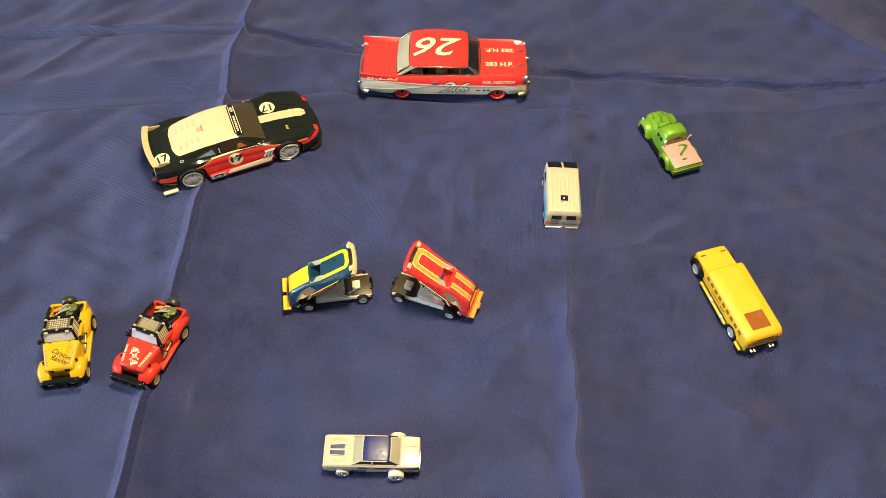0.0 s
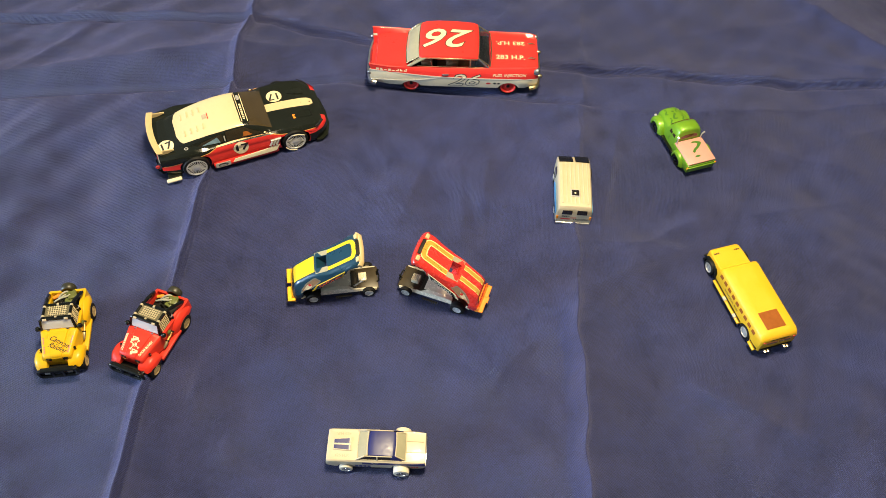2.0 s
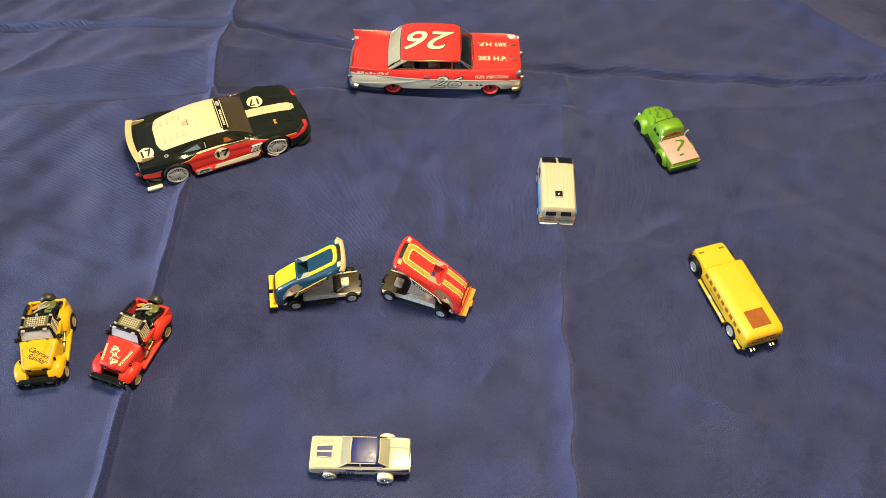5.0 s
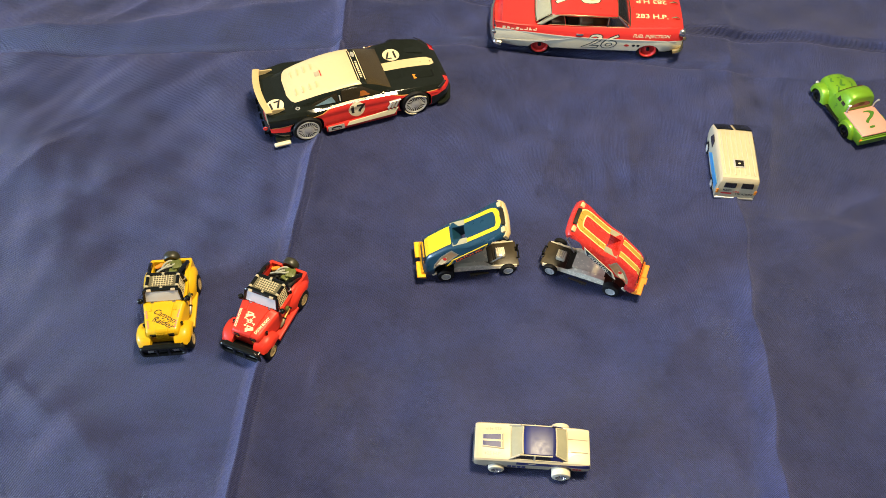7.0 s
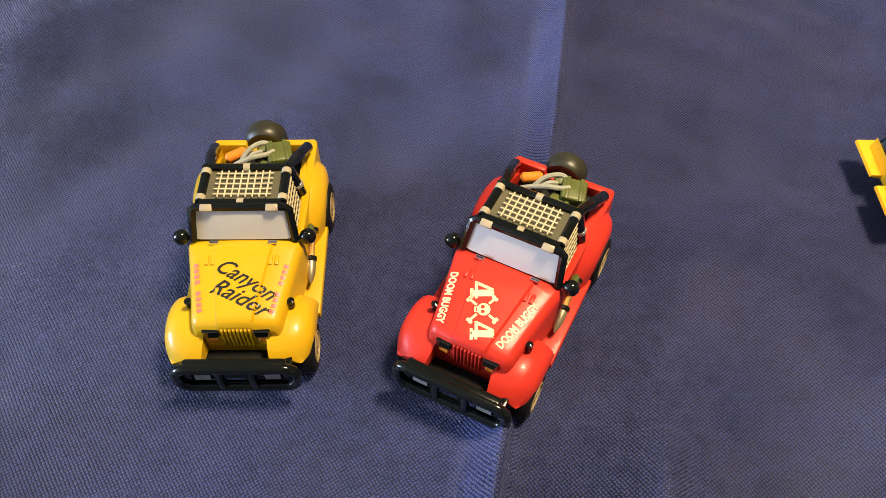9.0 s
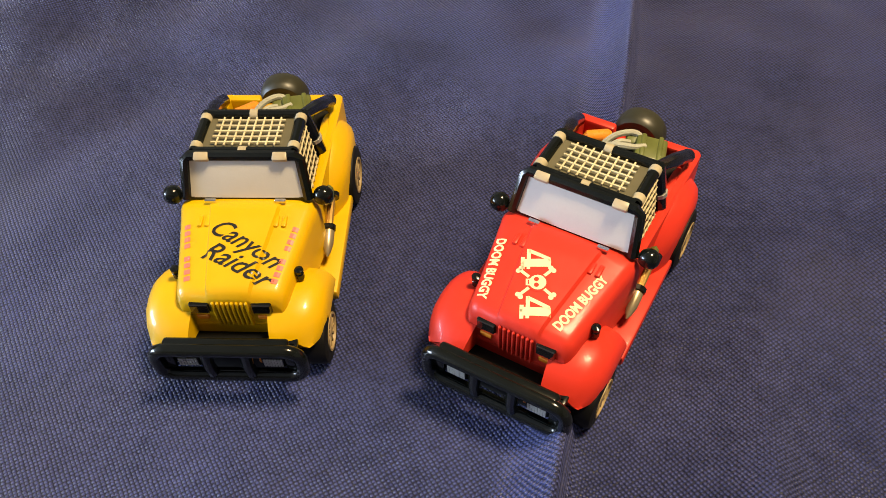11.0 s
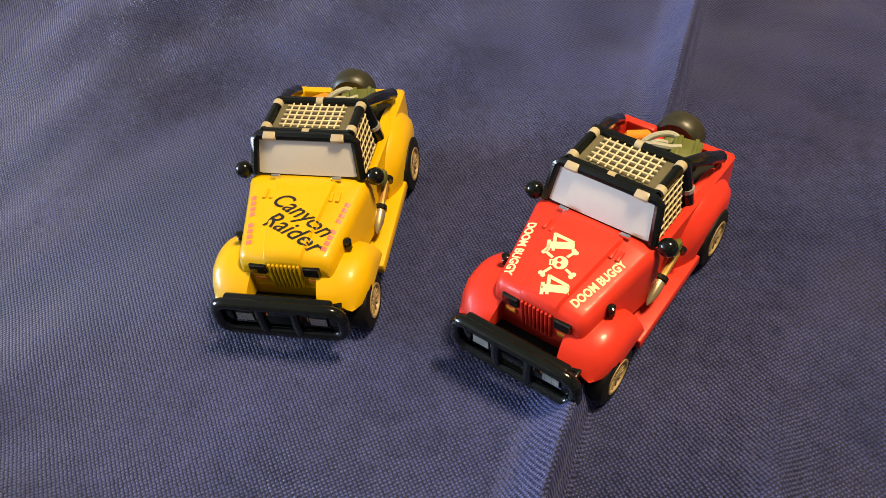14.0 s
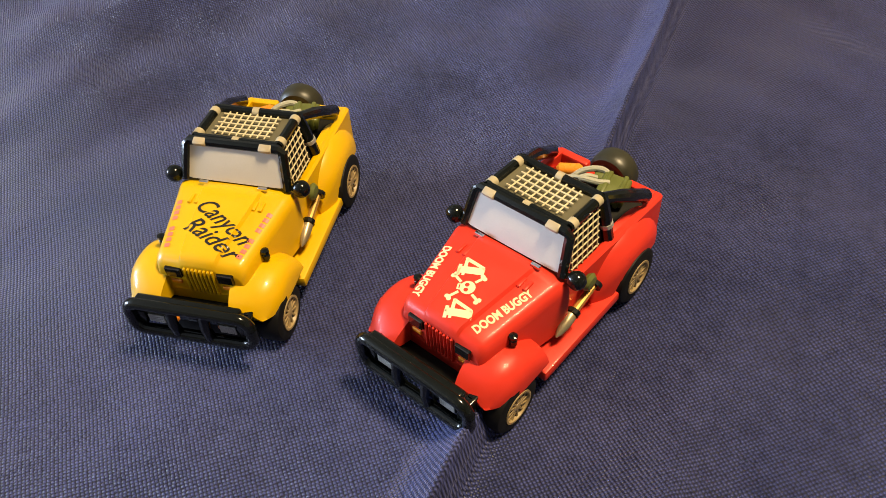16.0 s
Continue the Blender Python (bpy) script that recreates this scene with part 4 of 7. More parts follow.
decal("lettering", capitals("DOOM BUGGY", 12.4, 1.6, 0.10), rj_hood, (11.4, -9.0, 0), (1, 0.19, 0), (-0.19, 1, 0), CREAMINK, rj, "bold cream capitals DOOM BUGGY", 0.08, 0.5)
decal("lettering", capitals("DOOM BUGGY", 12.6, 1.6, 0.10), rj_hood, (11.3, 7.3, 0), (-1, 0.26, 0), (-0.26, -1, 0), CREAMINK, rj, "bold cream capitals DOOM BUGGY", 0.08, 0.5)
four = [[(0.0, -3.0), (2.0, -3.0), (2.0, 3.0), (0.0, 3.0)], [(-0.5, -3.1), (2.6, -3.1), (2.6, -2.3), (-0.5, -2.3)], [(2.0, -1.9), (2.6, -1.9), (2.6, -1.2), (2.0, -1.2)], [(-2.6, -1.9), (0.1, -1.9), (0.1, -1.1), (-2.6, -1.1)], [(-2.7, -1.5), (-1.7, -1.6), (0.6, 2.9), (-0.3, 2.9)]]
four = [[(u * 0.78, v * 0.82) for u, v in q] for q in four]
FU, FV = Vector((math.cos(radians(25)), math.sin(radians(25)), 0)), Vector((-math.sin(radians(25)), math.cos(radians(25)), 0))
FO = Vector((11.6, -0.7, 0))
for along in (-4.6, 4.7):
    decal("numeral", flat(four), rj_hood, FO + FU * along, FU, FV, CREAMINK, rj, "bold cream numeral 4", 0.08, 0.5)
bones = []
for q in (1, -1):
    bones += stroke([(-2.5, -2.7 * q), (2.5, 2.7 * q)], 0.55)
    for e in (1, -1):
        bones += [disc(0.46, 10, e * 2.8, e * q * 2.45), disc(0.46, 10, e * 2.3, e * q * 2.9)]
decal("bone_cross", flat(bones), rj_hood, FO, FU, FV, CREAMINK, rj, "cream print of two crossed bones", 0.08, 0.5)
decal("skull_outline", flat([disc(1.75, 20, 0, 0.25)]), rj_hood, FO, FU, FV, RED, rj, "", 0.10)
decal("skull", flat([disc(1.42, 18, 0, 0.3), [(-0.62, -1.65), (0.62, -1.65), (0.7, -0.5), (-0.7, -0.5)]]), rj_hood, FO, FU, FV, CREAMINK, rj, "cream skull print", 0.12)
decal("skull_eyes", flat([disc(0.42, 10, -0.55, 0.1), disc(0.42, 10, 0.55, 0.1), stroke([(-0.4, -1.2), (0.4, -1.2)], 0.2)[0]]), rj_hood, FO, FU, FV, RED, rj, "", 0.18)


def arches(bm, places):
    """Wheel wells to be cut: cylinders across the body at (x, z, radius, from y, to y)."""
    for x, z, r, y0, y1 in places:
        lathe(bm, [(r, y0), (r, y1)], (x, 0, z), "y", 32)
    return bm


def glass_panel(name, parent, a, b, c, d, bulge, mat, label, trim=None, r=0.5):
    """A bowed pane, with a trim bar round it."""
    bm = bmesh.new()
    patch(bm, a, b, c, d, bulge, 8, 5, 0.4)
    pane = part(name, bm, mat, parent, label)
    if trim:
        bm = bmesh.new()
        q = [Vector(v) for v in (a, b, c, d)]
        bl = Vector(bulge)
        for i in range(4):
            p0, p1 = q[i], q[(i + 1) % 4]
            mid = 0.4 if i in (0, 2) else 0.0
            tube(bm, [p0.lerp(p1, t) + bl * (1 - (2 * t - 1) ** 2) * mid for t in np.linspace(0, 1, 7)], r, 6)
        part("trim", bm, trim, pane, "bright window trim")
    return pane


def stock_car():
    base = car_base("toy_stock_car", 35.4, 633.5, 3.2, "red and white fifties stock car model with fins, numbered 26")

    def half(x):
        w = lerp(x, (-80, -60, -20, 30, 58, 67), (24.0, 26.2, 27.0, 26.6, 25.4, 23.0))
        deck = lerp(x, (-75, -72, -45, 20, 55, 66, 69), (14.0, 24.6, 26.6, 28.0, 28.0, 26.4, 23.0))
        crest = lerp(x, (-80, -76, -60, -40, -15, 20, 50, 64, 69), (30.6, 30.2, 28.8, 28.0, 27.8, 28.6, 29.4, 29.2, 26.4))
        low = lerp(x, (-80, -74, -60, 55, 69), (11.0, 8.0, 6.5, 6.5, 9.0))
        cy = w - lerp(x, (-80, -50, 0, 50, 69), (1.0, 2.2, 3.4, 3.2, 2.6))
        return [(w - 3.0, low), (w - 0.8, low + 2.4), (w, 15.5), (w - 0.2, 20), (w - 0.8, 24.5), (cy + 0.6, crest - 0.5), (cy, crest), (cy - 0.9, crest - 0.4), (cy - 3.4, deck - 0.3), (cy - 8, deck + 0.1), (7.0, deck + 0.5), (0.0, deck + 0.7)]
    bm = bmesh.new()
    hull(bm, [-77.5, -77, -76, -75, -74, -73, -72, -68, -60, -52, -45, -38, -30, -20, -10, 0, 10, 18, 26, 34, 42, 50, 56, 60, 63, 65.5, 67], half)
    split(bm, ((-14, 0, 20.4), (0.02, 0, 1)), ((-14, 0, 20.4), (0.055, 0, 1)))
    body = part("body", bm, [CARRED, STOCKWHITE], base, "red over white plastic bodyshell")
    cut(body, arches(bmesh.new(), [(42, 5.6, 9.4, -40, 40), (-42, 4.6, 9.2, -40, 40)]))
    bm = bmesh.new()
    box(bm, -44, 25, -21.0, 21.0, 12, 40, 0.5)
    cut(body, bm)

    def rule(x, y, z, n):
        if abs(n.z) > 0.75 and z > 20:
            return 0
        low = z < 20.4 - (x + 14) * (0.02 if x > -14 else 0.055)
        return 1 if low and abs(y) > 21 and (abs(n.y) > 0.45 or z < 12) else 0
    paint(body, rule)
    bm = bmesh.new()
    box(bm, -60, 62, -20, 20, 3.5, 12.5, 1.0)
    tube(bm, [(42, -25, 10), (42, 25, 10)], 1.5)
    tube(bm, [(-42, -25, 10), (-42, 25, 10)], 1.5)
    part("chassis", bm, MATTBLACK, base, "black chassis plate")
    bm = bmesh.new()
    for y0 in (-16, 3):
        box(bm, -12, -2, y0, y0 + 13, 12, 27, 2.0)
    box(bm, -34, -24, -16, 16, 12, 26, 2.0)
    box(bm, -20, 22, -20.6, 20.6, 11, 13.5, 0.5)
    tube(bm, [(3 + 4 * math.sin(a), 10 + 5 * math.cos(a), 27 + 2.5 * math.sin(a)) for a in np.linspace(0, 2 * math.pi, 14)], 0.6, 6)
    part("interior", bm, TANCABIN, base, "brown cabin with seats")
    bm = bmesh.new()
    box(bm, 13, 24.6, -20.6, 20.6, 12, 26.5, 1.5)
    tube(bm, [(13, -12, 25), (13, 12, 25)], 0.6, 6)
    part("dashboard", bm, MATTBLACK, base, "dark dashboard under the windscreen")
    # roof and pillars
    rf, rr = 12.5, -33.0
    bm = bmesh.new()
    rings = []
    for x, w, top in ((rf + 2.5, 20.6, 38.6), (rf + 1.4, 21.6, 39.8), (rf - 2, 22.4, 40.8), (-6, 22.9, 41.6), (-20, 22.9, 41.6), (rr + 3, 22.4, 40.8), (rr - 1.0, 21.6, 39.6), (rr - 2.4, 20.4, 38.4)):
        side = top - 2.4
        rings.append([(x, y, z) for y, z in ((-w, side), (-w + 0.6, side + 1.5), (-w + 2.6, top - 0.7), (-w * 0.5, top - 0.1), (0, top), (w * 0.5, top - 0.1), (w - 2.6, top - 0.7), (w - 0.6, side + 1.5), (w, side), (w - 1.0, side - 0.2), (0, top - 1.6), (-w + 1.0, side - 0.2))])
    loft(bm, rings)
    roof = part("roof", bm, CARRED, base, "red roof panel")
    wsb, rwb = 25.5, -46.0
    for s in (1, -1):
        bm = bmesh.new()
        tube(bm, [(wsb - 1.5, s * 22.6, 28.4), (rf + 2, s * 20.8, 37.6)], 0.8, 8)
        part("pillar", bm, CHROME, base, "bright windscreen pillar")
        bm = bmesh.new()
        patch(bm, (rr - 1.5, s * 21.1, 37.6), (rr + 4.5, s * 22.1, 38.4), (-41.5, s * 22.8, 28.4), (rwb + 0.5, s * 22.0, 28.2), (0, s * 0.6, 0), 5, 5, 1.2)
        part("rear_pillar", bm, TANGLASS, base, "tan clear corner of the rear window")
        bm = bmesh.new()
        tube(bm, arc_path([(rwb + 2, s * 23.0, 28.6), (rr - 1, s * 22.2, 37.1), (-14, s * 23.3, 38.8), (rf + 1.6, s * 21.8, 37.6)], 5), 0.75, 6)
        tube(bm, [(8.0, s * 22.8, 28.4), (8.0, s * 22.5, 38.0)], 0.6, 6)
        tube(bm, [(-24.0, s * 22.8, 28.4), (-26.0, s * 22.5, 37.8)], 0.35, 6)
        tube(bm, [(wsb - 1.5, s * 22.9, 28.2), (-37, s * 22.9, 28.4)], 0.35, 6)
        part("window_trim", bm, CHROMEGOLD, base, "bright side window trim")
        bm = bmesh.new()
        patch(bm, (wsb - 6, s * 22.3, 28.6), (8.2, s * 22.3, 28.6), (8.2, s * 22.5, 38.0), (rf + 2.5, s * 21.4, 37.6), (0, 0, 0), 3, 3, 0.3)
        part("quarter_window", bm, CLEAR, base, "clear vent window")
    glass_panel("windscreen", base, (wsb, -20.5, 28.6), (wsb, 20.5, 28.6), (rf + 2.2, 20.2, 37.8), (rf + 2.2, -20.2, 37.8), (2.6, 0, 0.8), CLEAR, "clear plastic windscreen", CHROMEGOLD, 0.55)
    glass_panel("rear_window", base, (rwb, 19.5, 28.4), (rwb, -19.5, 28.4), (rr - 2.0, -20.2, 37.6), (rr - 2.0, 20.2, 37.6), (-2.4, 0, 0.8), TANGLASS, "tan clear rear window", CHROMEGOLD, 0.45)
    # bumpers and lamps
    bm = bmesh.new()
    tube(bm, arc_path([(60, -27, 10.5), (66.5, -24, 11), (68.5, -12, 11), (69, 0, 11), (68.5, 12, 11), (66.5, 24, 11), (60, 27, 10.5)], 5), 1.9, 8)
    tube(bm, arc_path([(66.5, -17, 15.5), (67.8, 0, 15.5), (66.5, 17, 15.5)], 5), 1.2, 8)
    for yy in (-15, 15):
        lathe(bm, [(0, -3), (1.6, -2.4), (2.2, 0), (1.6, 2.6), (0, 3.6)], (68.5, yy, 14), "x", 12)
    part("front_bumper", bm, CHROMEGOLD, base, "bright front bumper with bullets")
    bm = bmesh.new()
    box(bm, 65.4, 67.4, -17, 17, 14, 22, 0.6)
    part("grille", bm, SILVER, base, "silver grille")
    bm = bmesh.new()
    tube(bm, arc_path([(-72, -26.6, 11), (-76.8, -24.5, 12), (-79.2, -12, 12.5), (-79.5, 0, 12.5), (-79.2, 12, 12.5), (-76.8, 24.5, 12), (-72, 26.6, 11)], 5), 2.1, 8)
    part("rear_bumper", bm, CHROME, base, "chrome rear bumper")
    for s in (1, -1):
        bm = bmesh.new()
        lathe(bm, [(0, 0.5), (3.1, 0.3), (3.4, -0.4), (3.2, -2.5), (2.6, -4)], (67.0, s * 21.2, 25.0), "x", 18)
        h = part("headlight", bm, CHROME, base, "chrome headlight")
        bm = bmesh.new()
        lathe(bm, [(0, 1.1), (1.5, 0.9), (2.5, 0.3), (2.6, 0)], (67.0, s * 21.2, 25.0), "x", 18)
        part("lens", bm, CLEAR, h, "clear headlight lens")
        bm = bmesh.new()
        lathe(bm, [(0, -2.0), (1.2, -1.8), (1.9, -0.6), (2.0, 0.6), (1.4, 1.6)], (-77.6, s * 22.6, 19.5), "x", 14)
        part("tail_light", bm, CHROME, base, "chrome tail light")
        bm = bmesh.new()
        tube(bm, [(-78.2, s * 23.1, 30.2), (-77.2, s * 23.0, 26), (-76.2, s * 23.2, 20)], [0.5, 0.8, 0.8], 6)
        part("fin_trim", bm, CHROME, base, "chrome fin edge")
        bm = bmesh.new()
        tube(bm, arc_path([(-77.5, s * 24.0, 23.9), (-40, s * 26.5, 21.8), (-14, s * 27.0, 20.4), (30, s * 26.6, 19.6), (62, s * 24.6, 18.9)], 5), 0.4, 5)
        tube(bm, arc_path([(-76, s * 25.0, 14.0), (-50, s * 26.9, 15.2), (-30, s * 27.1, 17.2), (-16, s * 27.0, 20.0)], 5), 0.35, 5)
        part("side_trim", bm, SILVER, base, "thin silver side moulding")
        wheel(base, 42, s * 21.2, 9.0, 9.0, 7.0, 6.6, TYRE, CARRED, 0, 0.9, "black rubber tyre", "red steel wheel disc")
        wheel(base, -42, s * 21.2, 9.0, 9.0, 7.0, 6.6, TYRE, CARRED, 0, 0.9, "black rubber tyre", "red steel wheel disc")
        bm = bmesh.new()
        tube(bm, [(-15, s * 26.6, 23.2), (-12.5, s * 27.2, 23.2), (-10, s * 26.6, 23.2)], 0.9, 6)
        part("door_handle", bm, CHROME, base, "chrome door handle")
        bm = bmesh.new()
        tube(bm, [(58, s * 9, 28.4), (61, s * 9, 29.2), (64.5, s * 9, 28.2)], [0.5, 0.9, 0.3], 6)
        part("hood_spear", bm, CHROMEGOLD, base, "bright hood ornament")
    # prints
    decal("roof_number", lettering("26", 21.5, 0.9, 0.35, 1.25), roof, (-9.0, 1.0, 0), (-1, 0, 0), (0, -1, 0), BLACKINK, base, "black outline of the roof number", 0.06, 3.0)
    decal("roof_number", lettering("26", 21.5, 0.3, 0.35, 1.25), roof, (-9.0, 1.0, 0), (-1, 0, 0), (0, -1, 0), CREAMINK, base, "cream slanted number 26 on the roof", 0.16, 3.0)
    decal("lettering", lettering("283 H.P.", 4.6, 0.1, 0, 1.1), body, (43, -8.5, 0), (1, 0, 0), (0, 1, 0), CREAMINK, base, "cream capitals 283 H.P.")
    decal("lettering", lettering("283 H.P.", 4.6, 0.1, 0, 1.1), body, (43, 9.5, 0), (-1, 0, 0), (0, -1, 0), CREAMINK, base, "cream capitals 283 H.P.")
    for s in (1, -1):
        u, v = (-s, 0, 0), (0, 0, 1)
        decal("door_number", lettering("26", 12.4, 0.6, 0.35, 1.4), body, (2.5, s * 20, 16.6), u, v, GREYINK, base, "grey outline of the door number", 0.10, 1.0)
        decal("door_number", lettering("26", 12.4, 0.0, 0.35, 1.4), body, (2.5, s * 20, 16.6), u, v, STOCKWHITE, base, "white slanted number 26 on the door", 0.22, 1.0)
        decal("lettering", lettering("FUEL INJECTION", 2.7, 0.08, 0.2, 0.98), body, (42, s * 20, 23.2), u, v, CREAMINK, base, "cream capitals FUEL INJECTION")
        decal("print_bar", flat([[(i * 3.4 - 14, -1.1), (i * 3.4 - 11.6, -1.1), (i * 3.4 - 11.2, 1.1), (i * 3.4 - 13.6, 1.1)] for i in range(8)]), body, (-58, s * 20, 25.2), u, v, CREAMINK, base, "row of cream printed bars")
        decal("badge", flat([disc(2.0, 18, 4.5 * s, 0, 0.6)]), body, (29, s * 20, 14.4), u, v, CARRED, base, "small red oval badge")
        decal("badge", flat([disc(1.2, 14, -3, 0), disc(1.2, 14, 0.5, 0)]), body, (33, s * 20, 14.4), u, v, BLACKINK, base, "two small dark round badges")
    press(base, (0, 28.4, 41.6, 43.6), (0, 28.4, 40.4, 42.4))


stock_car()


def race_coupe():
    base = car_base("toy_race_coupe", -141.8, 540.0, 25.9, "black, red and cream racing coupe model numbered 17")

    def half(x):
        f = lambda xs, ys: lerp(x, xs, ys)
        w = f((-66, -58, -44, -25, 0, 22, 44, 58, 66, 70), (27.0, 29.5, 31.0, 29.0, 28.4, 29.2, 31.2, 30.0, 26.0, 20.0))
        top = f((-66, -60, -45, -20, 20, 40, 55, 64, 70), (26.5, 28.0, 28.4, 27.8, 27.0, 25.6, 23.0, 20.0, 15.5))
        hump = f((-66, -56, -43, -28, 0, 28, 44, 56, 70), (0.0, 0.8, 1.8, 0.4, 0.0, 0.6, 2.0, 1.2, 0.0))
        low = f((-66, -60, 60, 70), (10.0, 5.5, 4.5, 6.0))
        return [(w - 1.2, low), (w - 0.2, low + 2.5), (w - 0.4, 12.0), (w - 0.9, 16.0), (w - 0.6, top - 6.0), (w - 1.8, top - 2.0 + hump * 0.6), (w - 4.2, top - 0.4 + hump), (w - 8.0, top - 0.1 + hump * 0.7), (w * 0.42, top + 0.1), (0.0, top + 0.5)]
    bm = bmesh.new()
    hull(bm, [-66, -65, -63, -59, -54, -49, -44, -39, -33, -27, -20, -12, -4, 4, 12, 20, 27, 33, 39, 44, 49, 54, 58, 62, 65, 67.5, 69.2, 70], half)
    split(bm, ((-66, 0, 15.5), (-0.23, 0, 1)), ((-40, 0, 21.5), (-0.092, 0, 1)), ((-28, 0, 22.6), (-0.57, 0, 1)), ((0, 0, 11.5), (0, 0, 1)), ((-52, 0, 0), (1, 0, 0)), ((0, 0, 26.7), (-0.005, 0, 1)), ((20, 0, 26.8), (0.38, 0, 1)), ((30, 0, 23), (0.133, 0, 1)), ((64, 0, 15.4), (0, 0, 1)), ((64, 0, 18.2), (0, 0, 1)), ((0, 0, 13.2), (0, 0, 1)), ((53, 0, 0), (1, 0, 0)), ((62, 0, 0), (1, 0, 0)), ((0, 15, 0), (0, 1, 0)), ((0, -15, 0), (0, 1, 0)))
    body = part("body", bm, [GLOSSBLACK, CARRED], base, "glossy black bodyshell with red sides")
    cut(body, arches(bmesh.new(), [(40.5, 11, 12.4, -45, 45), (-40.5, 11, 12.4, -45, 45)]))

    def rule(x, y, z, n):
        side = abs(y) > 17
        edge = lerp(x, (-66, -40, -28, -21, 20, 30, 66), (15.5, 21.5, 22.6, 26.6, 26.8, 23.0, 18.2))
        if x > 62:
            return 1 if 13.2 < z < 18.2 and abs(y) > 15 else 0
        if x < -52 and z < 11.5:
            return 0
        if x > 53 and z < 13.2:
            return 0
        return 1 if side and z < edge and n.z < 0.8 else 0
    paint(body, rule)
    # cabin: fastback shell, glass let into it
    def cab(x):
        f = lambda xs, ys: lerp(x, xs, ys)
        top = f((-56, -50, -38, -24, -10, 0, 7, 14, 21, 25), (28.2, 30.0, 34.0, 37.2, 38.8, 38.8, 37.4, 34.4, 30.0, 27.0))
        w = f((-56, -40, -15, 5, 18, 30), (18.5, 22.0, 24.4, 24.2, 24.4, 24.0))
        rw = f((-56, -48, -40, -15, 5, 18, 30), (15.6, 17.0, 18.4, 19.8, 19.4, 20.6, 22.5))
        t = max(top, 27.5)
        return [(w + 0.6, 25.0), (w, 27.4), (w + (rw - w) * 0.45, 27.4 + (t - 27.4) * 0.45), (rw, 27.4 + (t - 27.4) * 0.86), (rw - 1.6, t - (t - 27.4) * 0.04), (rw * 0.6, t + 0.1), (0.0, t + 0.35)]
    bm = bmesh.new()
    hull(bm, [-56, -53, -48, -42, -36, -30, -24, -18, -12, -6, -2, 2, 5, 8, 11, 14, 17, 20, 23, 25], cab)
    split(bm, ((3.5, 0, 37.5), (0.86, 0, 0.5)), ((7.0, 0, 37.5), (0.86, 0, 0.5)), ((-49, 0, 30), (1, 0, -0.3)), ((0, 0, 29.2), (0.02, 0, 1)), ((-49, 12.5, 0), (1, -0.85, 0)), ((-49, -12.5, 0), (1, 0.85, 0)), ((-49, 8, 0), (1, -0.3, 0)), ((-49, -8, 0), (1, 0.3, 0)))
    cabin = part("cabin", bm, [GLOSSBLACK, CREAMPAINT, SMOKEBROWN], base, "cream roof over black window pillars")

    def rule2(x, y, z, n):
        t = (x - 3.5) * 0.86 + (z - 37.5) * 0.5
        if t > 3.0 and n.x > 0.25 and abs(y) < 20.8:
            return 2
        if t < 0 and x > -49 + (z - 30) * 0.3 and abs(y) < cab(x)[3][0] - 0.4 and z > 29 and x + 49 > 0.85 * (abs(y) - 12.5) and x + 49 > 0.3 * (abs(y) - 8):
            return 1
        return 0
    paint(cabin, rule2)
    for s in (1, -1):
        def sw(x, t):
            h = cab(x)
            p, q = Vector((x, h[1][0], h[1][1])), Vector((x, h[3][0], h[3][1]))
            m = p.lerp(q, t)
            return (m.x, s * (m.y + 0.55), m.z)
        bm = bmesh.new()
        patch(bm, sw(17, 0.1), sw(-12, 0.1), sw(-12, 0.92), sw(3, 0.92), (0, s * 0.25, 0), 6, 3, 0.4)
        w1 = part("side_window", bm, DARKGLASS, base, "smoked side window")
        bm = bmesh.new()
        patch(bm, sw(-15, 0.12), sw(-36, 0.12), sw(-31, 0.5), sw(-15, 0.86), (0, s * 0.25, 0), 5, 3, 0.4)
        part("quarter_window", bm, DARKGLASS, base, "smoked glossy quarter window")
        # the reflection in the quarter window, laid over it as a pale patch
        bm = bmesh.new()
        patch(bm, tuple(Vector(sw(-17, 0.16)) + Vector((0, s * 0.35, 0))), tuple(Vector(sw(-32, 0.16)) + Vector((0, s * 0.35, 0))), tuple(Vector(sw(-28, 0.34)) + Vector((0, s * 0.35, 0))), tuple(Vector(sw(-19, 0.66)) + Vector((0, s * 0.35, 0))), (0, s * 0.2, 0), 4, 3, 0.3)
        part("quarter_glass", bm, PALEREFLECTION, base, "pale blue patch painted as a reflection in the quarter window")
        bm = bmesh.new()
        patch(bm, tuple(Vector(sw(9, 0.18)) + Vector((0, s * 0.3, 0))), tuple(Vector(sw(0, 0.18)) + Vector((0, s * 0.3, 0))), tuple(Vector(sw(1, 0.55)) + Vector((0, s * 0.3, 0))), tuple(Vector(sw(6, 0.62)) + Vector((0, s * 0.3, 0))), (0, s * 0.2, 0), 4, 3, 0.3)
        part("seat", bm, BROWNGLASS, w1, "brown seat seen through the window")
        bm = bmesh.new()
        for a0 in (0.6, 3.6):
            tube(bm, [(40.5 + 9.5 * math.cos(a), s * 31.6, 10.6 + 9.5 * math.sin(a)) for a in np.linspace(a0, a0 + 1.1, 8)], 0.45, 5)
        part("tyre_print", bm, STOCKWHITE, base, "white printed arcs on the front tyre")
        bm = bmesh.new()
        tube(bm, [sw(-13.5, 0.15), sw(-13.5, 0.6)], 0.5, 6)
        part("window_post", bm, SILVER, base, "silver window post")
        # added gold stub that imitates a glint at the pillar base
        bm = bmesh.new()
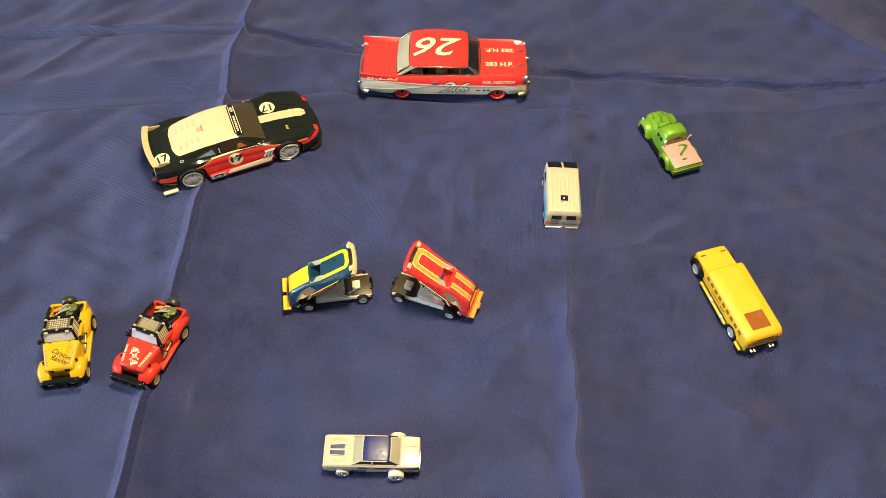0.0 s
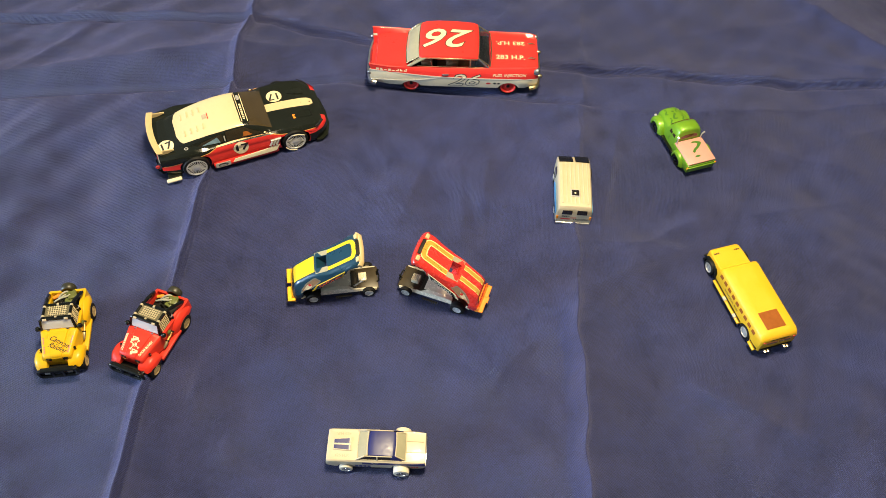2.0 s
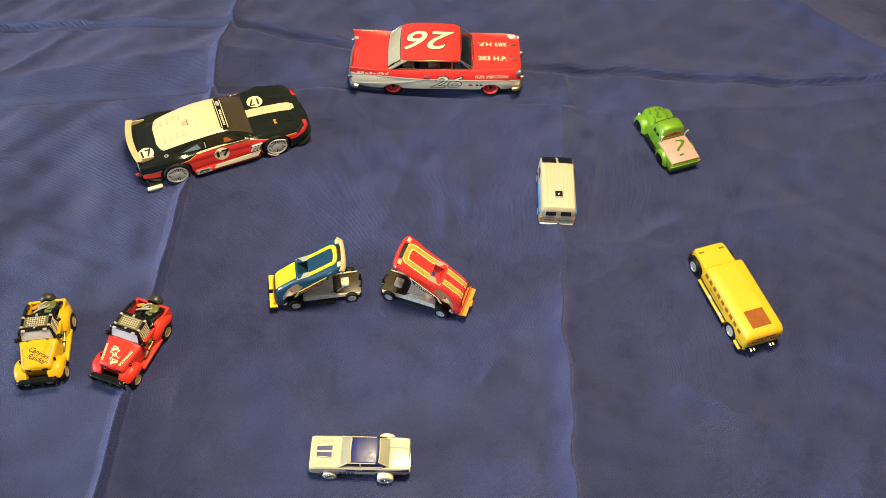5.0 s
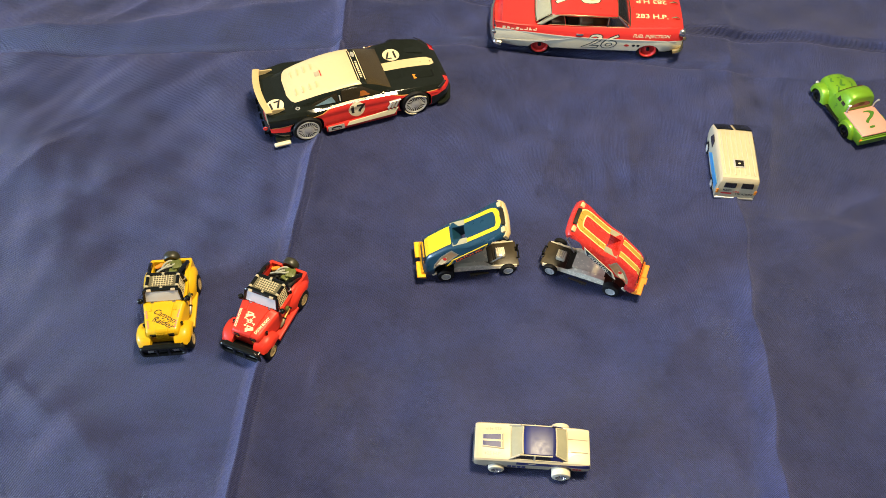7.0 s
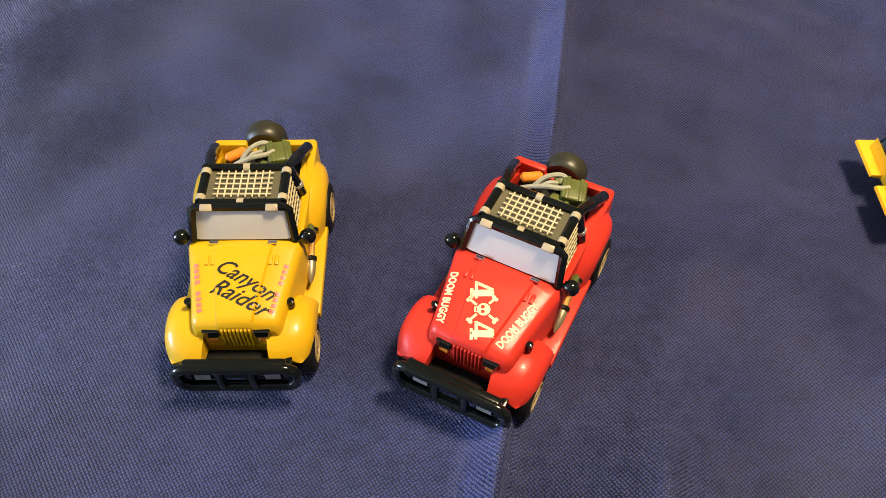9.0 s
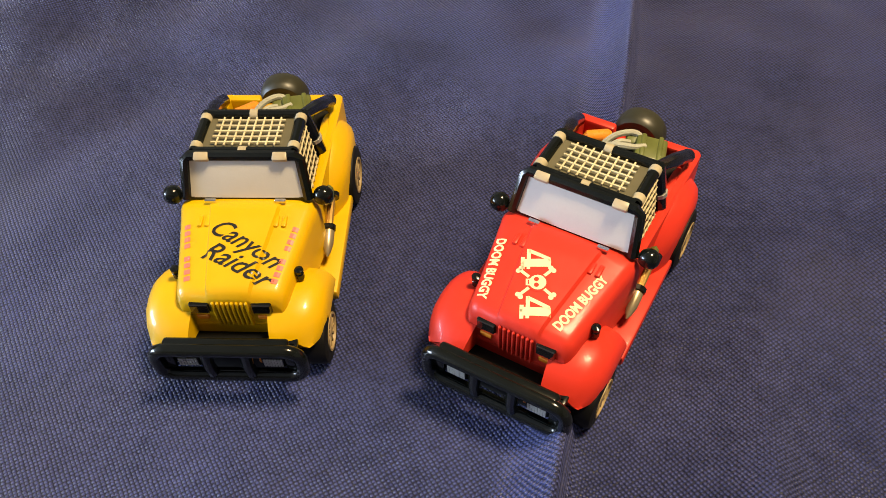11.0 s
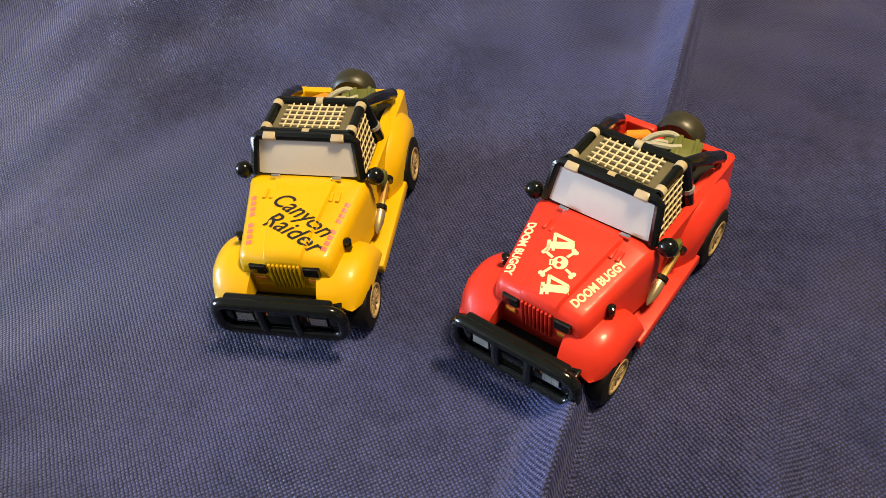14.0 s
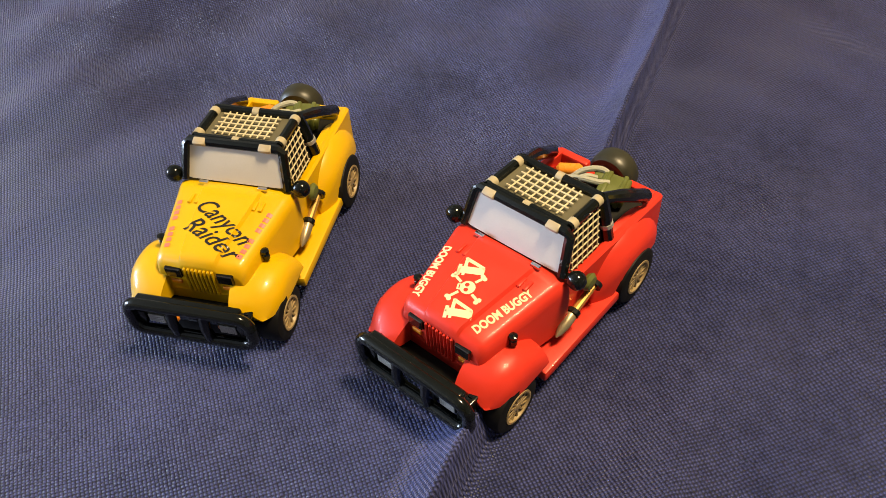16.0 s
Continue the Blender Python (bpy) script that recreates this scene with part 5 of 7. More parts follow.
        tube(bm, [(17.5, s * 23, 27.4), (18, s * 24.6, 27.8)], 0.5, 6)
        lathe(bm, [(0, -1.0), (0.8, -0.8), (1.0, 0), (0.8, 0.8), (0, 1.0)], (18, s * 25.2, 27.9), "x", 12)
        part("door_mirror", bm, CHROMEGOLD, base, "small gold stub that stands in for a glint")
        # sills, skirt
        bm = bmesh.new()
        loft(bm, [[(x, s * y, z) for y, z in ((26, 3.2), (o, 3.2), (o + 0.3, 5.5), (o - 1.2, 7.6), (26, 8.0))] for x, o in ((-27, 30.6), (-24, 31.0), (0, 30.6), (22, 30.4), (26, 29.8))])
        part("side_skirt", bm, CARRED, base, "red side skirt")
        bm = bmesh.new()
        patch(bm, (24, s * 31.0, 6.6), (-12, s * 31.4, 6.2), (-10, s * 30.6, 8.6), (27, s * 30.2, 11.0), (0, s * 0.3, 0), 8, 2, 0.6)
        part("skirt_flash", bm, STOCKWHITE, base, "white flash along the sill")
        bm = bmesh.new()
        patch(bm, (-14, s * 31.4, 4.6), (-26, s * 31.4, 4.6), (-26, s * 30.8, 8.4), (-14, s * 30.8, 8.4), (0, s * 0.2, 0), 4, 2, 0.6)
        ex = part("exhaust_panel", bm, SILVER, base, "silver exhaust panel")
        bm = bmesh.new()
        tube(bm, [(-20 + 3.6 * math.cos(a), s * 31.7, 6.5 + 1.2 * math.sin(a)) for a in np.linspace(0, 2 * math.pi, 17)], 0.4, 6)
        part("exhaust_ring", bm, BLACK, ex, "black oval exhaust ring")
        # vents behind the front wheel
        bm = bmesh.new()
        for i in range(3):
            tube(bm, [(27.5 - 2.6 * i, s * 30.2, 18.5 - 0.6 * i), (25.0 - 2.6 * i, s * 30.6, 12.4)], [0.9, 1.0], 6)
        tube(bm, [(29.5, s * 30.0, 19.6), (21, s * 29.6, 18.4)], 0.9, 6)
        part("vent_flash", bm, SILVER, base, "silver slatted flash behind the wheel")
        bm = bmesh.new()
        patch(bm, (67.0, s * 20.6, 17.2), (59.6, s * 29.0, 20.6), (58.0, s * 28.6, 22.6), (66.2, s * 20.4, 18.8), (0.6, s * 0.6, 0.6), 5, 2, 0.5)
        part("headlight", bm, DARKLENS, base, "narrow dark headlight")
        for line in (((-66, 15.5), (-40, 21.5)), ((-40, 21.5), (-28, 22.6), (-21, 26.6), (20, 26.8), (30, 23.0)), ((30, 23.0), (66, 18.2))):
            decal("pinstripe", flat(stroke([(-s * x_, z_) for x_, z_ in line], 0.9)), body, (0, s * 10, 0), (-s, 0, 0), (0, 0, 1), PINSTRIPE, base, "thin orange-gold stripe", 0.1)
        wheel(base, 40.5, s * 27.0, 10.6, 10.6, 9.0, 8.3, TYRE, BRIGHTRIM, 24, 1.0, "black slick tyre", "silver multi-spoke rim", MATTBLACK)
        wheel(base, -40.5, s * 27.0, 10.6, 10.6, 9.6, 8.3, TYRE, BRIGHTRIM, 24, 1.0, "black slick tyre", "silver multi-spoke rim", MATTBLACK)
        decal("door_roundel", flat([disc(6.2, 32, 0, 0, 1.28)]), body, (-3, s * 20, 17.6), (-s, 0, 0), (0, 0, 1), STOCKWHITE, base, "white roundel on the door", 0.1)
        decal("door_number", lettering("17", 8.6, 0.42), body, (-3, s * 20, 17.6), (-s, 0, 0), (0, 0, 1), BLACKINK, base, "black number 17", 0.18)
    # splitter, nose, rear wing and diffuser
    bm = bmesh.new()
    loft(bm, [[(x, y, z) for x, z in ((58, 2.6), (f, 2.6), (f, 4.0), (58, 4.6))] for y, f in ((-30, 63), (-26, 69), (-15, 73), (0, 74.2), (15, 73), (26, 69), (30, 63))])
    part("splitter", bm, GLOSSBLACK, base, "black front splitter")
    bm = bmesh.new()
    loft(bm, [[(x, y, z) for x, z in ((60, 6), (f, 6), (f + 0.5, 9), (f - 0.5, 12.5), (60, 13))] for y, f in ((-24, 65.0), (-14, 70.0), (0, 71.4), (14, 70.0), (24, 65.0))])
    part("nose_intake", bm, MATTBLACK, base, "black lower intake")
    bm = bmesh.new()
    for yy in (-17, 17):
        tube(bm, [(68.2, yy - 2, 9.5), (68.4, yy + 2, 9.5)], 0.9, 8)
    part("tow_lamps", bm, SILVER, base, "small silver lamps in the intake")
    bm = bmesh.new()
    rings = []
    for y in np.linspace(-23.4, 23.4, 21):
        c = -62.6 - 4.0 * (1 - (y / 25) ** 2) * 0.9
        zz = 31.6 + 1.4 * (1 - abs(y / 25) ** 3)
        rings.append([(c + a, y, zz + b) for a, b in ((1.4, 0.2), (0.9, 0.6), (-2.8, 1.5), (-3.4, 1.4), (-3.0, 0.6), (0.8, -0.2))])
    loft(bm, rings)
    wing = part("rear_wing", bm, CREAMGOLD, base, "cream-gold rear wing")
    for yy in (-21, 21):
        bm = bmesh.new()
        loft(bm, [[(x, yy + o, z) for x, z in ((-67, 33.4), (-62, 32.8), (-53, 31.4), (-53, 30.4), (-58, 28.6), (-64, 28.0))] for o in (-0.45, 0.45)])
        part("wing_end_plate", bm, CREAMGOLD, wing, "cream-gold wing fin")
    bm = bmesh.new()
    loft(bm, [[(x, y, z) for x, z in ((-55, 3.0), (-67, 4.5), (-68.5, 9.5), (-66, 11.5), (-55, 12))] for y in (-23, -8, 8, 23)])
    for yy in (-18, -10, -2, 6, 14):
        box(bm, -70, -58, yy, yy + 0.8, 2.6, 8, 0.2, 1)
    part("diffuser", bm, MATTBLACK, base, "black rear diffuser")
    bm = bmesh.new()
    box(bm, -66.8, -65.6, -23, 23, 17.5, 22.5, 0.5)
    tl = part("tail_panel", bm, CREAMPAINT, base, "cream tail panel")
    for s in (1, -1):
        for i in range(3):
            bm = bmesh.new()
            box(bm, -67.4, -66.4, s * (12 + 3.2 * i) - 1.0, s * (12 + 3.2 * i) + 1.0, 18, 22, 0.3, 1)
            part("tail_light", bm, CARRED, tl, "red tail light bar")
    bm = bmesh.new()
    tube(bm, [(-69 + 1.4 * math.cos(a), -23.2, 14 + 1.4 * math.sin(a)) for a in np.linspace(0, 2 * math.pi, 12)], 0.55, 6)
    part("tow_hook", bm, CARRED, base, "red tow hook")
    # louvres on the fastback, stripe on the hood
    bm = bmesh.new()
    for s in (1, -1):
        for i in range(4):
            x = -27 - i * 5.0
            z = cab(x)[5][1]
            vs = box(bm, -0.45, 0.45, -3.2, 3.2, -0.2, 0.75, 0.2, 1)
            moved(bm, vs, Matrix.Translation((x, s * 9.2, z - 0.05)))
    part("louvres", bm, CREAMPAINT, cabin, "cream louvres on the fastback")
    decal("roof_flap", flat([[(-2.5, -1.8), (2.5, -1.8), (2.5, 1.8), (-2.5, 1.8)]]), cabin, (-24, 0, 0), (0, 1, 0), (-1, 0, 0), TAPE, base, "beige flap on the roof", 0.1)
    decal("roof_mark", flat(stroke([(-3.4, 0), (3.4, 0)], 0.7)), cabin, (-21.4, 0, 0), (0, 1, 0), (-1, 0, 0), CARRED, base, "red mark on the roof", 0.12)
    decal("hood_stripe", flat([[(23.5, -4.2), (60, -4.6), (64, -2.5), (64, 2.5), (60, 4.6), (23.5, 4.2)]]), body, (0, 0.6, 0), (1, 0, 0), (0, 1, 0), CREAMPAINT, base, "cream stripe on the hood", 0.08, 3.0)
    decal("hood_roundel", flat([disc(6.4, 32)]), body, (35, 12.2, 0), (1, 0, 0), (0, 1, 0), CREAMINK, base, "cream roundel on the hood", 0.1)
    decal("hood_number", lettering("17", 7.2, 0.2), body, (35, 12.2, 0), (-1, 0, 0), (0, -1, 0), BLACKINK, base, "black number 17", 0.2)
    decal("tail_roundel", flat([disc(6.6, 32)]), [body, cabin], (-58.8, -13.8, 0), (1, 0, 0), (0, 1, 0), CREAMINK, base, "cream roundel beside the wing", 0.1)
    decal("tail_number", lettering("17", 7.0, 0.24), [body, cabin], (-58.8, -13.8, 0), (1, 0.1, 0), (-0.1, 1, 0), BLACKINK, base, "black number 17", 0.2)
    decal("fuel_cap", flat([disc(1.7, 18)]), [body, cabin], (-44, -22.4, 0), (1, 0, 0), (0, 1, 0), SILVER, base, "round silver fuel cap", 0.12)
    decal("fuel_cap_ring", flat([disc(0.9, 14)]), [body, cabin], (-44, -22.4, 0), (1, 0, 0), (0, 1, 0), BLACKINK, base, "dark centre of the fuel cap", 0.2)
    decal("hood_vent", flat([[(-1, -2.6), (1.2, -2.2), (1.2, 2.2), (-1, 2.6)]]), body, (45, -14.5, 0), (1, 0, 0), (0, 1, 0), AMBER, base, "small amber mark on the hood", 0.1)
    for s in (1, -1):
        bm = bmesh.new()
        loft(bm, [[(x, s * (c + o), z + h) for o, h in ((-wd, -0.6), (-wd * 0.8, hh), (wd * 0.8, hh * 0.7), (wd, -0.6))] for x, c, z, wd, hh in ((45, 14.5, 25.0, 0.8, 0.1), (48, 14.3, 24.6, 2.8, 0.6), (54, 13.6, 23.5, 4.0, 1.4), (59, 13.0, 22.3, 3.6, 1.2))])
        bulge = part("hood_bulge", bm, GLOSSBLACK, base, "glossy black hood bulge")
        bm = bmesh.new()
        patch(bm, (59.3, s * 9.8, 21.0), (59.3, s * 16.2, 21.0), (59.3, s * 15.6, 22.8), (59.3, s * 10.2, 23.2), (0, 0, 0), 3, 2, 0.4)
        part("bulge_mouth", bm, MATTBLACK, bulge, "dark vent mouth")
    # banner across the top of the windscreen
    banner = [cabin]
    decal("windscreen_banner", flat([[(-16.5, -3.4), (16.5, -3.4), (16.0, 3.2), (-16.0, 3.2)]]), banner, (5.4, 0, 0), (0, 1, 0), (-1, 0, 0), GLOSSBLACK, base, "black banner across the windscreen top", 0.08)
    bars = [[(-11 + i * 2.0, -0.8), (-9.6 + i * 2.0, -0.8), (-9.6 + i * 2.0, 0.8), (-11 + i * 2.0, 0.8)] for i in range(9)]
    decal("print_bar", flat(bars), banner, (5.6, -2.5, 0), (0, 1, 0), (-1, 0, 0), CREAMINK, base, "row of cream printed bars", 0.18)
    decal("banner_line", flat([[(-16, -2.5), (16, -2.5), (16, -1.9), (-16, -1.9)], [(-15.8, 1.9), (15.8, 1.9), (15.8, 2.4), (-15.8, 2.4)]]), banner, (5.6, 0, 0), (0, 1, 0), (-1, 0, 0), CREAMINK, base, "thin cream lines", 0.18)
    decal("badge", flat([disc(3.0, 20, 0, 0, 0.5)]), banner, (5.6, 11.6, 0), (0, 1, 0), (-1, 0, 0), SILVER, base, "silver oval badge", 0.2)
    # the base chip of its stand, beside the rear wheel
    bm = bmesh.new()
    box(bm, -64, -53, -30, -20, 3.4, 6.6, 0.6)
    part("stand_bracket", bm, GLOSSBLACK, base, "black bracket behind the rear wheel")
    bm = bmesh.new()
    box(bm, -66, -54, -33.0, -29.5, 2.0, 4.4, 1.0, 3)
    part("stand_tab", bm, STOCKWHITE, base, "white rounded tab beside the rear wheel")
    # the shell sits low over its wheels
    press(base, (0, 14, 28, 39), (0, 14, 23.6, 32.9))


race_coupe()

# ---- the small toys ----
def toy_van():
    base = car_base("toy_van", 133.95, 501.0, 91.0, "white toy van with ribbed roof and blue side stripe")

    def half(x):
        top = lerp(x, (-30, -29.4, -28, 17, 18.4, 29.3, 30, 30.5), (20.5, 22.6, 24.6, 24.6, 24.4, 18.2, 15.5, 12.0))
        w = lerp(x, (-30, -28.5, 0, 24, 30.5), (12.8, 13.4, 13.5, 13.3, 12.2))
        k = max(0.0, (top - 15) / 10)
        return [(w - 0.8, 3.6), (w, 6.0), (w, 11.0), (w - 0.3, 14.5), (w - 0.3 * k - 0.3, 15 + (top - 15) * 0.5), (w - 0.7 * k - 0.4, 15 + (top - 15) * 0.82), (w - 1.7 * k - 0.5, top - 0.2), (w * 0.5, top + 0.1), (0.0, top + 0.2)]
    bm = bmesh.new()
    hull(bm, [-30, -29.7, -29.2, -28.2, -26, -20, -10, 0, 10, 18, 21, 24, 27, 29, 30, 30.5], half)
    body = part("body", bm, OFFWHITE, base, "off-white plastic van body")
    cut(body, arches(bmesh.new(), [(17, 4.6, 5.8, -30, 30), (-16, 4.6, 5.8, -30, 30)]))
    bm = bmesh.new()
    for i in range(7):
        yy = -9.3 + 18.6 * i / 6
        vs = box(bm, -25.5, 17.0, yy - 0.55, yy + 0.55, 24.3, 25.15, 0.25, 2)
    part("roof_ribs", bm, OFFWHITE, body, "pressed ribs along the roof")
    bm = bmesh.new()
    box(bm, -18.6, -11.4, -3.5, 3.5, 24.7, 25.6, 0.3, 1)
    h = part("roof_hatch", bm, SILVER, base, "silver-framed dark roof hatch")
    bm = bmesh.new()
    box(bm, -17.8, -12.2, -2.7, 2.7, 25.4, 25.8, 0.1, 1)
    part("hatch_glass", bm, DARKLENS, h, "dark hatch glass")
    bm = bmesh.new()
    lathe(bm, [(0, 0), (0.8, 0), (0.7, 0.5), (0, 0.7)], (-15.4, 0.2, 25.7), "z", 10)
    part("hatch_knob", bm, CREAM, h, "pale knob in the hatch")
    for s in (1, -1):
        bm = bmesh.new()
        patch(bm, (29.3, s * 0.8, 18.8), (29.3, s * 11.4, 18.5), (18.4, s * 11.4, 24.7), (18.4, s * 0.8, 25.1), (0.3, 0, 0.2), 4, 4, 0.4)
        part("windscreen", bm, BLACK, base, "black windscreen half")
        bm = bmesh.new()
        patch(bm, (-30.9, s * 1.8, 16.4), (-30.9, s * 9.4, 16.4), (-30.3, s * 9.0, 21.0), (-30.3, s * 1.8, 21.0), (-0.1, 0, 0), 3, 3, 0.4)
        part("rear_window", bm, DARKLENS, base, "black rear door window")
        bm = bmesh.new()
        patch(bm, (19, s * 13.4, 15), (8, s * 13.5, 15), (9, s * 13.1, 21), (16, s * 13.0, 21), (0, 0, 0), 3, 3, 0.3)
        part("side_window", bm, DARKGLASS, base, "dark side window")
        bm = bmesh.new()
        patch(bm, (10, s * 13.65, 8), (-27, s * 13.5, 9), (-27, s * 13.5, 16.0), (4, s * 13.6, 14.0), (0, 0, 0), 4, 3, 0.3)
        part("side_stripe", bm, BLUEPRINT, base, "blue printed side stripe")
        for x in (17, -16):
            wheel(base, x, s * 12.4, 4.6, 4.6, 3.6, 2.7, TYRE, SILVER, 5, 0.3, "small black tyre", "silver rim")
        bm = bmesh.new()
        box(bm, -30.5, -29.7, s * 12.2 - 0.8, s * 12.2 + 0.8, 9.5, 13.5, 0.2, 1)
        part("tail_light", bm, AMBER, base, "small amber tail light")
    bm = bmesh.new()
    box(bm, -31.0, -29.0, -12.6, 12.6, 3.6, 5.6, 0.5)
    part("rear_bumper", bm, SILVER, base, "silver rear bumper")
    bm = bmesh.new()
    box(bm, -26, 26, -11, 11, 1.8, 5, 0.5)
    part("chassis", bm, MATTBLACK, base, "black chassis")
    u, v = (0, -1, 0), (0, 0, 1)
    decal("lettering", lettering("KEEP", 1.8, 0.04), body, (-20, 6.0, 12.6), u, v, BLACKINK, base, "black capitals KEEP")
    decal("lettering", lettering("ON", 1.8, 0.04), body, (-20, 0.2, 11.2), u, v, REDINK, base, "red capitals ON")
    decal("lettering", lettering("TRUCKIN'", 1.8, 0.04), body, (-20, -5.4, 9.0), u, v, BLACKINK, base, "black capitals TRUCKIN'")
    decal("print_bar", flat([[(-3.5, -0.8), (3.5, -0.8), (3.5, 0.8), (-3.5, 0.8)]]), body, (-20, 6.0, 9.4), u, v, REDINK, base, "red printed bar")
    press(base, (0, 5, 24.6, 26), (0, 5, 23.4, 24.7), 1.04)
    for ob in base.children_recursive:
        if ob.name.split(".")[0] not in ("wheel", "rim"):
            for p in ob.data.vertices:
                p.co.x = MM * lerp(p.co.x / MM, (-31, -20, -15, 40), (-28.3, -18.2, -13.4, 38.6))


toy_van()


def toy_pickup():
    base = car_base("toy_pickup_truck", 225.9, 567.7, 112.5, "metallic green toy pickup truck with pink bed cover")
    base.scale.x = 0.95
    bm = bmesh.new()

    def nose(x):
        w = lerp(x, (6, 14, 26, 31, 33), (11.0, 10.4, 9.0, 8.0, 6.0))
        top = lerp(x, (6, 12, 22, 28, 31, 33), (18.4, 18.4, 17.4, 16.4, 14.8, 11.5))
        return [(w, 4), (w, top - 4.5), (w - 0.6, top - 2.2), (w - 2.2, top - 0.7), (w * 0.4, top), (0.0, top + 0.2)]
    hull(bm, [6, 9, 12, 17, 22, 26, 28.5, 30.5, 32, 33], nose)
    hood = part("hood", bm, GREENMETAL, base, "rounded metallic green hood")
    bm = bmesh.new()

    def cab(x):
        top = lerp(x, (-7.5, -6.9, -5.4, -2, 2, 4.6, 7, 9.5), (23.6, 25.6, 26.4, 26.8, 26.4, 25.2, 22.4, 18.0))
        w = lerp(x, (-7.5, -5, 3, 9.5), (10.8, 11.4, 11.4, 10.8))
        rw = w - 0.17 * (top - 15)
        return [(w, 4.5), (w, 14.5), (w - 0.1, 16), (rw + 0.5, top - 3.2), (rw - 1.0, top - 1.2), (rw - 3.2, top - 0.2), (0.0, top + 0.2)]
    hull(bm, [-7.5, -7.0, -6, -4, -1, 2, 4.6, 6, 7, 8.4, 9.5], cab)
    cabp = part("cab", bm, GREENMETAL, base, "rounded metallic green cab")
    bm = bmesh.new()
    patch(bm, (-7.75, 7.6, 17.0), (-7.75, -7.6, 17.0), (-7.3, -6.6, 21.6), (-7.3, 6.6, 21.6), (-0.2, 0, 0), 4, 3, 0.3)
    part("rear_window", bm, REDGLASS, base, "dark red rear window")
    bm = bmesh.new()
    patch(bm, (9.7, -8.6, 18.4), (9.7, 8.6, 18.4), (6.0, 7.2, 24.0), (6.0, -7.2, 24.0), (0.6, 0, 0.3), 5, 3, 0.3)
    part("windscreen", bm, REDGLASS, base, "dark red windscreen")
    for s in (1, -1):
        for x0, x1 in ((4.6, 0.8), (-0.4, -4.4)):
            bm = bmesh.new()
            patch(bm, (x0, s * 11.5, 16.6), (x1, s * 11.5, 16.6), (x1 + 0.2, s * 9.6, 22.4), (x0 - 0.8, s * 9.6, 22.4), (0, 0, 0), 3, 3, 0.3)
            part("side_window", bm, DARKGLASS, base, "dark side window")
        for rear in (False, True):
            bm = bmesh.new()
            rings = []
            c, hl = (-18.5, 9.0) if rear else (21.5, 10.6)
            for k in np.linspace(-1, 1, 13):
                x = c + hl * k
                top = 4.5 + 9.0 * max(0.0, 1 - abs(k) ** 2.4) ** 0.6
                o = 12.0 + 3.2 * max(0.05, 1 - abs(k) ** 3) ** 0.5
                rings.append([(x, s * y, z) for y, z in ((7, 3.8), (7, top), (o - 2.2, top), (o - 0.7, top - 0.9), (o, max(top - 3.0, 4.0)), (o, 3.8))])
            loft(bm, rings)
            f = part("fender", bm, GREENMETAL, base, "bulging green mudguard")
            cut(f, arches(bmesh.new(), [(c, 4.8, 5.9, s * 10.5 if s > 0 else -40, 40 if s > 0 else -10.5)]))
            wheel(base, c, s * 12.4, 4.9, 4.9, 3.8, 3.0, TYRE, BLACK, 6, 0.5, "small black tyre", "black rim")
        bm = bmesh.new()
        box(bm, -9.5, 11, min(s * 10, s * 13.6), max(s * 10, s * 13.6), 3.6, 5.2, 0.4)
        part("running_board", bm, BLACK, base, "black running board")
        bm = bmesh.new()
        tube(bm, [(-8.8, s * 10.6, 12), (-8.8, s * 10.8, 18.5), (-9.2, s * 11.2, 20.6), (-9.8, s * 11.8, 22.2)], [0.6, 0.6, 0.7, 0.8], 10)
        part("exhaust_stack", bm, SILVER, base, "tall chrome exhaust stack")
        bm = bmesh.new()
        lathe(bm, [(0, 0.5), (1.0, 0.3), (1.2, -0.3), (1.0, -2.0)], (31.2, s * 10.4, 9.6), "x", 12)
        part("headlight", bm, SILVER, base, "round silver headlight")
        bm = bmesh.new()
        box(bm, -35.0, -34.0, s * 12.4 - 1.1, s * 12.4 + 1.1, 9.2, 11.4, 0.3, 1)
        part("tail_light", bm, AMBER, base, "amber tail light")
        # bed side
        bm = bmesh.new()
        box(bm, -34.2, -7, min(s * 10.6, s * 12.6), max(s * 10.6, s * 12.6), 5, 13.6, 0.5)
        part("bed_side", bm, GREENMETAL, base, "green bed side")
    bm = bmesh.new()
    box(bm, -34.6, -33.2, -12.4, 12.4, 5, 12.6, 0.5)
    box(bm, -35.4, -34.2, -12.8, 12.8, 9.6, 10.8, 0.4)
    part("tailgate", bm, GREENMETAL, base, "green tailgate with a lip")
    bm = bmesh.new()
    box(bm, -34.2, -7.8, -12.2, 12.2, 13.0, 14.6, 0.6)
    cover = part("bed_cover", bm, PINK, base, "flat pink bed cover")
    bm = bmesh.new()
    box(bm, -30, 30, -9.5, 9.5, 2.0, 5.5, 0.5)
    box(bm, 31.5, 33.8, -10, 10, 3.5, 5.6, 0.5)
    part("chassis", bm, MATTBLACK, base, "black chassis")
    decal("question_mark", lettering("?", 18.0, -0.42, 0.1, 2.1), cover, (-20.8, 0.2, 0), (0, -1, 0), (1, 0, 0), GREENINK, base, "large green question mark", 0.1, 4)
    for x, y, k in ((20, 0, 11), (25, 5.0, 7), (13.5, 5.6, 7), (14.5, -5.6, 7), (26, -4.4, 6)):
        decal("question_mark", lettering("?", k, 0.1, 0.1, 1.2), hood, (x, y, 0), (0, 1, 0), (-1, 0, 0), GREENINK, base, "dark green printed question mark", 0.08)
